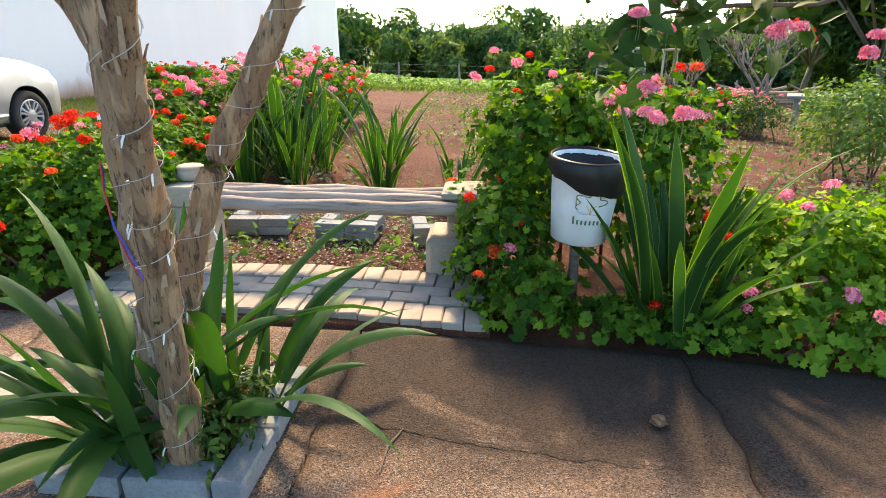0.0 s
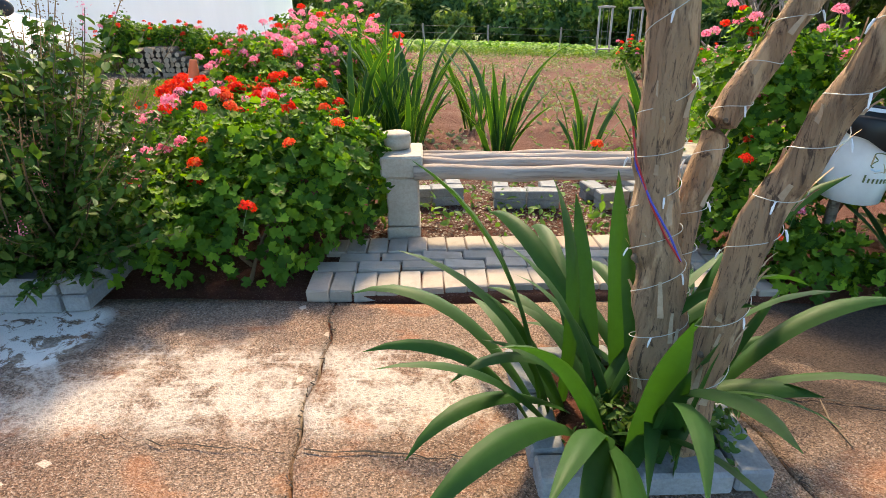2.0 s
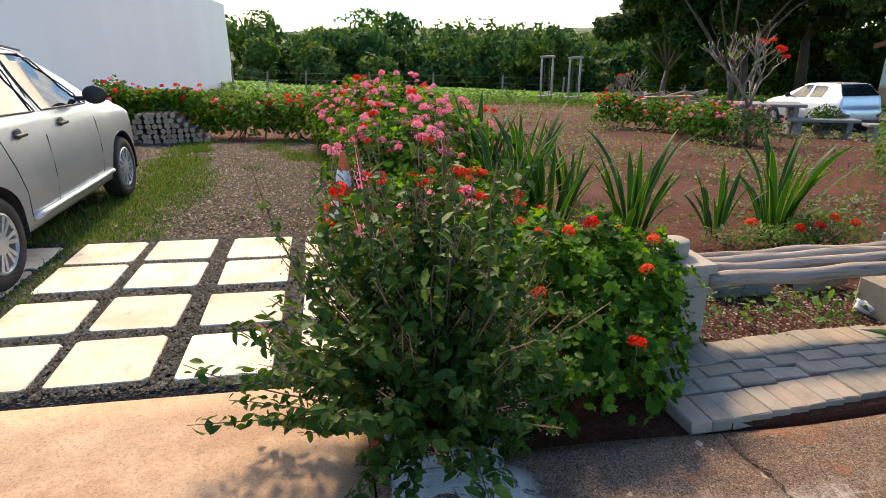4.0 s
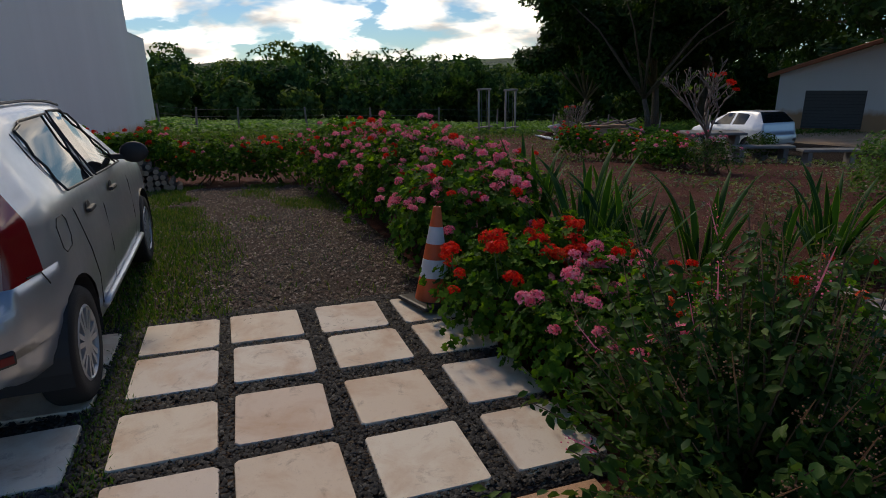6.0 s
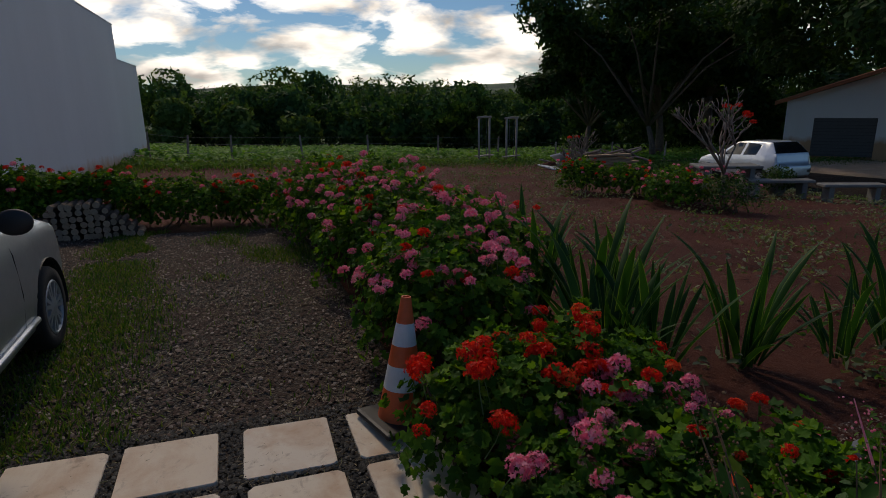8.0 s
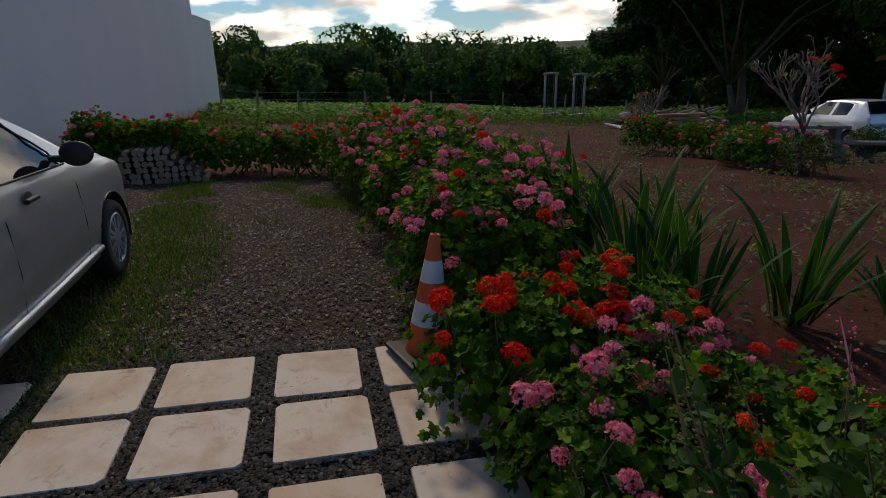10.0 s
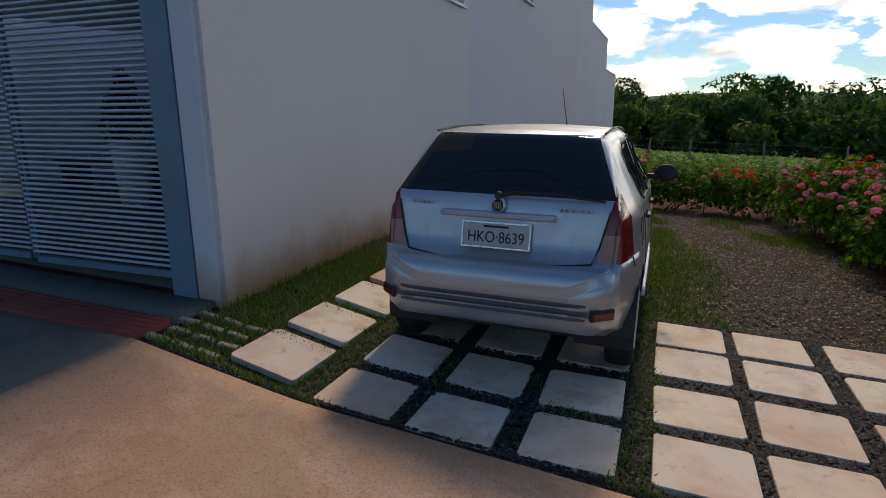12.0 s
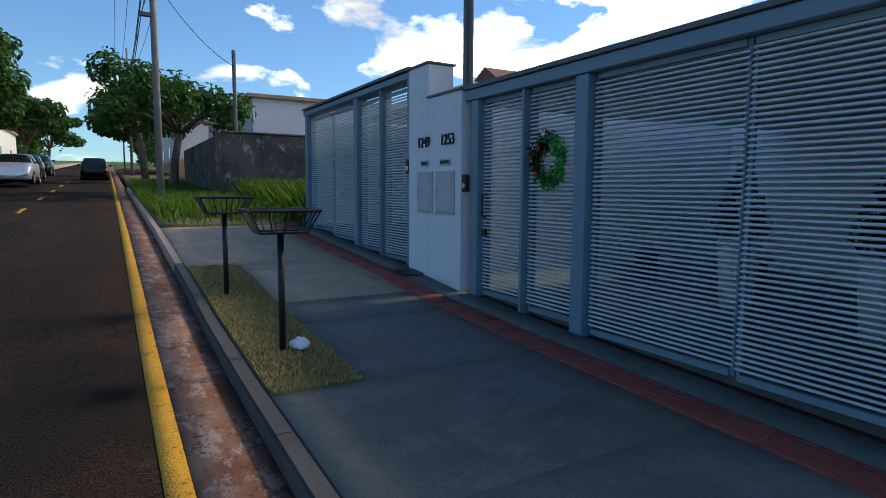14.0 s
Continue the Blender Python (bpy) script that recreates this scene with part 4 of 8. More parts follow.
def blade_mesh(length, width, lean, droop, twist, rim, seed):
    """a sword leaf: rises, leans and droops; pale margins where rim is wider than nothing"""
    rng = random.Random(seed)
    bm = bmesh.new()
    n = 11
    rows = []
    p, ang = Vector((0, 0, 0)), radians(lean)
    for i in range(n + 1):
        t = i / n
        w = width * (0.55 + 0.45 * min(1, t * 3.2)) * (1 - max(0, (t - 0.62) / 0.38) ** 1.8)
        w = max(w, 0.0015)
        d = Vector((math.sin(ang), 0, math.cos(ang)))
        nn = Vector((math.cos(ang), 0, -math.sin(ang)))
        tw = radians(twist) * t
        side = Vector((0, math.cos(tw), 0)) + nn * math.sin(tw)
        out = -nn
        row = []
        for s in (-1, -0.88 if rim else -0.5, 0, 0.88 if rim else 0.5, 1):
            row.append(bm.verts.new(p + side * w * 0.5 * s + out * (-abs(s) * w * 0.16)))
        rows.append(row)
        ang += radians(droop) / n * (0.35 + 1.5 * t) + rng.uniform(-0.02, 0.02)
        p = p + d * length / n
    for a, b in zip(rows, rows[1:]):
        for k in range(4):
            f = bm.faces.new((a[k], a[k + 1], b[k + 1], b[k]))
            f.material_index = 1 if rim and k in (0, 3) else 0
    me = finish(bm, "sword_leaf", M_BLADE, True)
    me.materials.append(M_RIM)
    return me


RIMMED = [blade_mesh(L, 0.045, le, dr, tw, True, i) for i, (L, le, dr, tw) in enumerate(((0.62, 6, 18, 15), (0.72, 10, 30, -20), (0.55, 16, 25, 25), (0.66, 22, 35, -10), (0.8, 14, 55, 20), (0.5, 28, 40, 10)))]
ARCHED = [blade_mesh(L * 1.12, 0.068, le, dr, tw, False, 20 + i) for i, (L, le, dr, tw) in enumerate(((0.5, 12, 40, 15), (0.62, 22, 75, -20), (0.72, 32, 95, 20), (0.58, 8, 20, -10), (0.66, 40, 70, 25), (0.45, 45, 60, -15), (0.78, 36, 90, 35), (0.72, 20, 62, -30), (0.7, 52, 60, 30)))]


def clump(label, x, y, z, n, meshes, seed, spread=0.1, scale=1.0, group="sword-leaf clumps", wild=6):
    rng = random.Random(seed)
    th = empty("sword_leaf_plant", pose(x, y, z), label, "plant", group)
    for k in range(n):
        a = rng.uniform(0, 360)
        r = spread * math.sqrt(rng.random())
        s = scale * rng.uniform(0.7, 1.15)
        m = pose(r * math.cos(radians(a)), r * math.sin(radians(a)), -0.02, rng.uniform(-wild, wild), rng.uniform(-wild, wild), a + rng.uniform(-40, 40)) @ Matrix.Diagonal((s, s * rng.uniform(0.8, 1.1), s, 1))
        part("leaf", meshes[rng.randrange(len(meshes))], None, th, "", at=m)
    return th


def stuff_blades(name, label, xs, ys, count, height, mat, seed, keep=None, lean=0.5, width=0.006, base=0.0, category="grass"):
    """many small grass blades as one thing"""
    rng = np.random.default_rng(seed)
    x, y = rng.uniform(*xs, count), rng.uniform(*ys, count)
    if keep:
        k = np.array([keep(a, b) for a, b in zip(x, y)])
        x, y = x[k], y[k]
    n = len(x)
    z = land(x, y) + base
    h = height * rng.uniform(0.4, 1.2, n)
    a = rng.uniform(0, 6.28, n)
    l = lean * rng.uniform(0.1, 1.2, n) * h
    w = width * rng.uniform(0.7, 1.3, n)
    b = np.stack([x, y, z], 1)
    side = np.stack([-np.sin(a), np.cos(a), 0 * a], 1) * w[:, None]
    lean_v = np.stack([np.cos(a) * l, np.sin(a) * l, h], 1)
    V = np.stack([b - side, b + side, b + lean_v * 0.55 + side * 0.8 + np.array([0, 0, 1]) * (h * 0.12)[:, None], b + lean_v], 1)
    F = np.array([[0, 1, 2], [0, 2, 3]])[None] + (np.arange(n) * 4)[:, None, None]
    ob = new(name, raw_mesh(name, V.reshape(-1, 3), F.reshape(-1, 3), mat))
    return tagged(ob, label, category, kind="stuff")


# ---- the flower beds ----
MIXED = (("red", 4), ("coral", 2), ("pink", 4), ("mauve", 2))
REDS = (("red", 5), ("coral", 3), ("pink", 1))
PINKS = (("pink", 5), ("mauve", 4), ("dead", 1), ("red", 1.5))
bush("dense geranium bush with a few red flower heads beside the bench",
     ((-2.5, 2.72, 0.16, 0.45, 0.33, 0.30), (-2.4, 3.1, 0.27, 0.52, 0.5, 0.40), (-2.5, 3.55, 0.24, 0.52, 0.42, 0.33), (-2.08, 3.15, 0.24, 0.33, 0.4, 0.38), (-3.0, 2.75, 0.16, 0.4, 0.34, 0.28)), 11, REDS, 16, up=0.8, bloom=0.72)
bush("broad geranium bush with large red flowers beside the slabs",
     ((-3.06, 4.45, 0.25, 0.52, 0.5, 0.36), (-2.6, 4.5, 0.27, 0.45, 0.55, 0.36)), 12, REDS[:2], 26, up=0.7, bloom=1.15)
bush("low geranium bush with pink flower clusters at the slabs' edge",
     ((-3.02, 3.65, 0.2, 0.42, 0.5, 0.32), (-2.7, 3.95, 0.22, 0.35, 0.3, 0.32)), 22, PINKS[:3], 26, up=0.68, bloom=1.1)
bush("geranium hedge with pink flower heads along the gravel", ((-2.95, 5.66, 0.38, 0.6, 0.65, 0.46), (-2.6, 6.4, 0.4, 0.75, 0.7, 0.55)), 13, PINKS, 70)
bush("geranium hedge thick with pink flower heads along the gravel", ((-2.75, 7.4, 0.42, 0.72, 0.75, 0.6), (-2.7, 8.4, 0.45, 0.75, 0.75, 0.62)), 14, PINKS, 90)
bush("geranium hedge thick with pink flower heads at the gravel's far corner", ((-2.9, 9.5, 0.45, 0.8, 0.75, 0.62), (-3.0, 10.6, 0.42, 0.8, 0.8, 0.6)), 15, PINKS, 80)
bush("geranium hedge with red flower heads behind the gravel", ((-3.9, 11.9, 0.32, 0.8, 0.6, 0.42), (-5.0, 12.1, 0.32, 0.8, 0.6, 0.42)), 16, REDS, 24)
bush("geranium hedge with a few red flowers beside the log pile", ((-6.1, 12.3, 0.36, 0.8, 0.6, 0.46), (-7.0, 12.2, 0.36, 0.7, 0.6, 0.46)), 17, REDS, 10)
bush("tall geranium bush behind the litter bin with red flower heads",
     ((0.28, 3.25, 0.5, 0.42, 0.4, 0.62), (0.8, 3.35, 0.5, 0.55, 0.42, 0.58), (0.08, 2.82, 0.22, 0.26, 0.3, 0.36), (0.2, 2.5, 0.1, 0.26, 0.17, 0.2), (0.62, 2.46, 0.04, 0.3, 0.16, 0.14), (0.98, 2.46, 0.06, 0.36, 0.16, 0.18)), 18, MIXED, 24, up=0.8, bloom=0.8, zone=lambda x, y, z: y > 3.0 or abs(x - 0.44) > 0.28)
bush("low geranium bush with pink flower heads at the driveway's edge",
     ((1.5, 2.75, 0.22, 0.55, 0.42, 0.38), (2.2, 2.6, 0.22, 0.6, 0.45, 0.36), (1.5, 2.4, 0.1, 0.5, 0.2, 0.24), (2.2, 2.25, 0.1, 0.5, 0.2, 0.24)), 19, PINKS, 24, mat=M_GER_LIT, bloom=0.8)

def woods(name, label, rows, seed, mat, leaf=0.5, per=420):
    """a belt of far trees as one thing; rows of x0, x1, y, base drop, lowest, highest"""
    rng = np.random.default_rng(seed)
    P, N = [], []
    for x0, x1, y, step, lo, hi in rows:
        x = x0
        while x < x1:
            h = rng.uniform(lo, hi)
            cx, cy = x + rng.uniform(-1, 1), y + rng.uniform(-3, 3)
            g = gz(cx, cy)
            for k in range(rng.integers(5, 9)):
                r = h * rng.uniform(0.16, 0.3)
                c = np.array([cx + rng.normal(0, h * 0.17), cy + rng.normal(0, h * 0.15), g + h * rng.uniform(0.22, 0.9) - r * 0.3])
                n = int(per * rng.uniform(0.7, 1.2) / 6)
                d = rng.normal(size=(n, 3)); d /= np.linalg.norm(d, axis=1)[:, None]
                d[:, 1] = np.where(rng.random(n) < 0.7, -abs(d[:, 1]), d[:, 1])
                P.append(c + d * r * np.array([1.15, 1.1, 0.85]) * (1 - 0.3 * rng.random((n, 1)) ** 2))
                N.append(d)
            x += step * rng.uniform(0.6, 1.3)
    P, N = np.concatenate(P), np.concatenate(N)
    ob = new(name, scatter(name, P, N, leaf * rng.uniform(0.6, 1.4, len(P)), TUFT, mat, rng, 0.5))
    return tagged(ob, label, "trees", kind="stuff")


woods("far_woods", "dense dark green woodland beyond the field", ((-60, 75, 62, 2.6, 3.5, 7), (-60, 80, 70, 3.5, 6, 9)), 31, M_FOREST, 0.85, 350)
woods("far_woods", "paler rounded trees along the woodland's edge", ((-50, 70, 59, 5.5, 2.5, 4.5), (-60, 80, 76, 6, 7, 10)), 32, M_FOREST2, 0.75, 420)
woods("hill_woods", "scattered distant trees on the hills", ((-220, 260, 190, 9, 5, 11), (-260, 300, 300, 12, 6, 14)), 33, M_FOREST, 1.9, 90)

# field of low crops
fld = sheet("crop_field", -70, 90, 28.0, 57, M_FIELD, 0.06, 1.5, 0.3, rough=0.05)
tagged(fld, "flat green field of young crops behind the plot", "field", kind="structure")
def crops():
    rng = np.random.default_rng(5)
    n = 30000
    y = 28.2 + 26 * rng.random(n) ** 1.7
    x = rng.uniform(-26, 50, n)
    y = np.round(y / 0.5) * 0.5 + rng.normal(0, 0.09, n)
    P = np.stack([x, y, land(x, y) + rng.uniform(0.12, 0.4, n)], 1)
    N = np.tile(np.array([0, -0.25, 1.0]), (n, 1))
    ob = new("crop_rows", scatter("crop_rows", P, N, rng.uniform(0.16, 0.34, n), OVAL, M_CROP, rng, 0.35))
    tagged(ob, "rows of young leafy green crop plants", "crops", kind="stuff")
crops()


# ---- cars ----
def car_paint(name, c):
    m = Mat(name, 0.34, 0.7, 0.5)
    n = m.noise(3.0, 6, 0.6)
    m.color(m.ramp(n, (0.3, tuple(v * 0.92 for v in c)), (0.7, c)))
    dust = m.noise(14, 6, 0.7)
    m.rough(m.ramp(dust, (0.35, 0.3), (0.7, 0.5)))
    m.p.inputs["Coat Weight"].default_value = 0.6
    m.p.inputs["Coat Roughness"].default_value = 0.08
    return m.m


M_SILVER = car_paint("silver_car_paint", (0.50, 0.525, 0.555))
M_CARWHITE = car_paint("white_car_paint", (0.72, 0.74, 0.77))
M_CARBLACK = car_paint("dark_car_paint", (0.02, 0.02, 0.025))
M_CARGLASS = Mat("dark_car_glass", 0.03, 0, 0.5).color((0.012, 0.014, 0.016)).m
M_TRIM = plain("black_plastic_trim", (0.022, 0.022, 0.024), 0.55, 0, 0.2)
M_TYRE = plain("tyre_rubber", (0.018, 0.017, 0.017), 0.85, 0, 0.25, 20, 0.4)
M_RIMM = plain("grey_wheel_trim", (0.42, 0.43, 0.44), 0.4, 0.5, 0.1)
M_TAIL = Mat("red_tail_lens", 0.12, 0, 0.6).color((0.20, 0.008, 0.012)).m
M_TAIL2 = Mat("pale_tail_lens", 0.15, 0, 0.6).color((0.36, 0.16, 0.12)).m
M_PLATE = plain("grey_number_plate", (0.45, 0.46, 0.46), 0.4, 0.1, 0.08, 30)
M_CHROME = plain("dull_chrome", (0.6, 0.6, 0.6), 0.25, 0.9, 0.05)
M_INK = plain("black_lettering", (0.02, 0.02, 0.02), 0.6, 0, 0.1)


def text_mesh(body, size, depth, mat):
    cu = bpy.data.curves.new("lettering", "FONT")
    cu.body, cu.size, cu.extrude = body, size, depth
    cu.align_x, cu.align_y = "CENTER", "CENTER"
    ob = bpy.data.objects.new("lettering", cu)
    scene.collection.objects.link(ob)
    dg = bpy.context.evaluated_depsgraph_get()
    me = bpy.data.meshes.new_from_object(ob.evaluated_get(dg))
    bpy.data.objects.remove(ob)
    me.materials.clear()
    me.materials.append(mat)
    return me


def lerp(tbl, y):
    return [float(np.interp(y, [r[0] for r in tbl], [r[k] for r in tbl])) for k in range(1, len(tbl[0]))]


# y from the rear bumper, height of the middle line, half width at the waist, half width of the roof, bottom
HATCH = [(0.0, 0.655, 0.46, 0.42, 0.43), (0.01, 0.695, 0.56, 0.51, 0.41), (0.03, 0.722, 0.635, 0.58, 0.395), (0.08, 0.742, 0.69, 0.63, 0.38), (0.135, 0.75, 0.715, 0.645, 0.37),
         (0.16, 0.85, 0.725, 0.65, 0.36), (0.185, 1.0, 0.73, 0.65, 0.35), (0.20, 1.075, 0.735, 0.645, 0.34), (0.26, 1.145, 0.75, 0.62, 0.32), (0.40, 1.305, 0.778, 0.575, 0.28), (0.50, 1.405, 0.80, 0.54, 0.25),
         (0.56, 1.425, 0.81, 0.545, 0.23), (0.9, 1.442, 0.815, 0.56, 0.2), (1.4, 1.44, 0.815, 0.56, 0.2), (1.8, 1.42, 0.815, 0.555, 0.2), (2.0, 1.39, 0.815, 0.55, 0.2), (2.35, 1.21, 0.81, 0.61, 0.2),
         (2.7, 1.0, 0.805, 0.68, 0.2), (2.78, 0.97, 0.80, 0.70, 0.2), (3.2, 0.91, 0.785, 0.68, 0.2), (3.55, 0.82, 0.75, 0.62, 0.2), (3.7, 0.72, 0.70, 0.56, 0.2), (3.78, 0.6, 0.63, 0.5, 0.22), (3.83, 0.5, 0.54, 0.42, 0.28)]
BELT = [(0, 0.98), (0.8, 0.985), (2.6, 0.93), (3.83, 0.8)]


def section(y, n=5):
    top, w, wr, zb = lerp(HATCH, y)
    belt = min(lerp(BELT, y)[0], top - 0.03)
    pts = [(0, zb), (w * 0.86, zb), (w * 0.955, zb + 0.05), (w * 0.985, zb + 0.16), (w, 0.5 if top > 0.6 else (zb + top) / 2), (w * 0.995, min(0.66, top - 0.06)),
           (w * 0.975, min(0.82, belt - 0.03)), (w * 0.945, belt)]
    wg = w * 0.94
    up = top - belt
    pts += [(wg + (wr - wg) * 0.5, belt + up * 0.45), (wr + 0.02, belt + up * 0.86), (wr - 0.035, belt + up * 0.955), (wr * 0.72, top - 0.012 * min(1, up * 4)), (wr * 0.36, top - 0.003), (0, top)]
    out = []
    for (a, b), (c, d) in zip(pts, pts[1:]):
        for k in range(n):
            out.append((a + (c - a) * k / n, b + (d - b) * k / n))
    return out + [pts[-1]]


def car_shell(step=0.045, n=3):
    bm = bmesh.new()
    ys = sorted(set([r[0] for r in HATCH] + list(np.round(np.arange(0.2, 3.8, step), 4))))
    rows = []
    for y in ys:
        half = section(y, n)
        r = [bm.verts.new((x, y, z)) for x, z in half]
        l = [r[0]] + [bm.verts.new((-x, y, z)) for x, z in half[1:-1]] + [r[-1]]
        rows.append((r, l))
    for (r0, l0), (r1, l1) in zip(rows, rows[1:]):
        for k in range(len(r0) - 1):
            for a, b, flip in ((r0, r1, False), (l0, l1, True)):
                q = [a[k], b[k], b[k + 1], a[k + 1]]
                q = [v for i, v in enumerate(q) if v not in q[:i]]
                if len(q) > 2:
                    bm.faces.new(q if not flip else q[::-1])
    for r, l in (rows[0], rows[-1]):
        bm.faces.new(r + l[-2:0:-1])
    bmesh.ops.recalc_face_normals(bm, faces=bm.faces)
    return bm


def inside(poly, a, b):
    """is the point inside the polygon"""
    c = False
    for (x0, y0), (x1, y1) in zip(poly, poly[1:] + poly[:1]):
        if (y0 > b) != (y1 > b) and a < (x1 - x0) * (b - y0) / (y1 - y0) + x0:
            c = not c
    return c


def cut(bm, poly, view, test):
    """cut straight edges of a polygon into the shell; view: the two axes that the polygon lies in"""
    i, j = view
    for (a0, b0), (a1, b1) in zip(poly, poly[1:] + poly[:1]):
        no = Vector((0, 0, 0)); no[i], no[j] = b1 - b0, -(a1 - a0)
        co = Vector((0, 0, 0)); co[i], co[j] = a0, b0
        lo_i, hi_i = min(p[0] for p in poly) - 0.12, max(p[0] for p in poly) + 0.12
        lo_j, hi_j = min(p[1] for p in poly) - 0.12, max(p[1] for p in poly) + 0.12
        fs = [f for f in bm.faces if test(f.calc_center_median()) and lo_i < f.calc_center_median()[i] < hi_i and lo_j < f.calc_center_median()[j] < hi_j]
        geom = list({v for f in fs for v in f.verts}) + list({e for f in fs for e in f.edges}) + fs
        if fs:
            bmesh.ops.bisect_plane(bm, geom=geom, plane_co=co, plane_no=no.normalized())


SIDE_REAR = [(0.93, 1.01), (1.50, 0.985), (1.44, 1.355), (1.0, 1.345), (0.86, 1.31)]
SIDE_FRONT = [(1.60, 0.985), (2.42, 0.955), (2.32, 1.06), (1.98, 1.315), (1.85, 1.355), (1.545, 1.365)]
LAMP = [(0.575, 0.765), (0.9, 0.765), (0.9, 1.10), (0.645, 1.10)]
REAR_GLASS = [(-0.655, 1.085), (0.655, 1.085), (0.505, 1.405), (-0.505, 1.405)]
LAMP_LOW = [(0.575, 0.765), (0.68, 0.765), (0.69, 0.91), (0.605, 0.91)]


def wheel(r=0.29, w=0.17):
    th = bmesh.new()
    m = pose(0, 0, 0, 0, 90, 0)
    lathe(th, [(r * 0.66, -w / 2), (r * 0.93, -w / 2), (r * 0.985, -w / 2 + 0.022), (r, -w / 2 + 0.05), (r, w / 2 - 0.05), (r * 0.985, w / 2 - 0.022), (r * 0.93, w / 2), (r * 0.66, w / 2), (r * 0.6, w / 2 - 0.05)], 36, m)
    tyre = finish(th, "tyre", M_TYRE, True)
    rb = bmesh.new()
    R = r * 0.66
    lathe(rb, [(R, w / 2 - 0.004), (R * 0.93, w / 2 + 0.004), (R * 0.88, w / 2 - 0.012), (R * 0.86, w / 2 - 0.05)], 36, m)
    lathe(rb, [(0.0, w / 2 + 0.006), (R * 0.16, w / 2 + 0.004), (R * 0.36, w / 2 - 0.002), (R * 0.40, w / 2 - 0.03)], 24, m)
    for k in range(7):
        for off in (-0.17, 0.17):
            a = 2 * math.pi * k / 7 + off
            c, s = math.cos(a), math.sin(a)
            q = bmesh.ops.create_cube(rb, size=1.0)
            for v in q["verts"]:
                rad = R * (0.36 if v.co.y < 0 else 0.9)
                t = 0.0115 * (1.0 if v.co.y < 0 else 1.25) * (1 if v.co.z > 0 else -1)
                v.co = (w / 2 - 0.01 + (0.008 if v.co.x > 0 else -0.02), rad * c - t * s, rad * s + t * c)
    rim = finish(rb, "rim", M_RIMM, False)
    db = bmesh.new()
    lathe(db, [(0.0, w / 2 - 0.055), (R * 0.9, w / 2 - 0.05)], 28, m)
    disc = finish(db, "brake_disc", M_TRIM)
    return tyre, rim, disc


WHEEL = wheel()


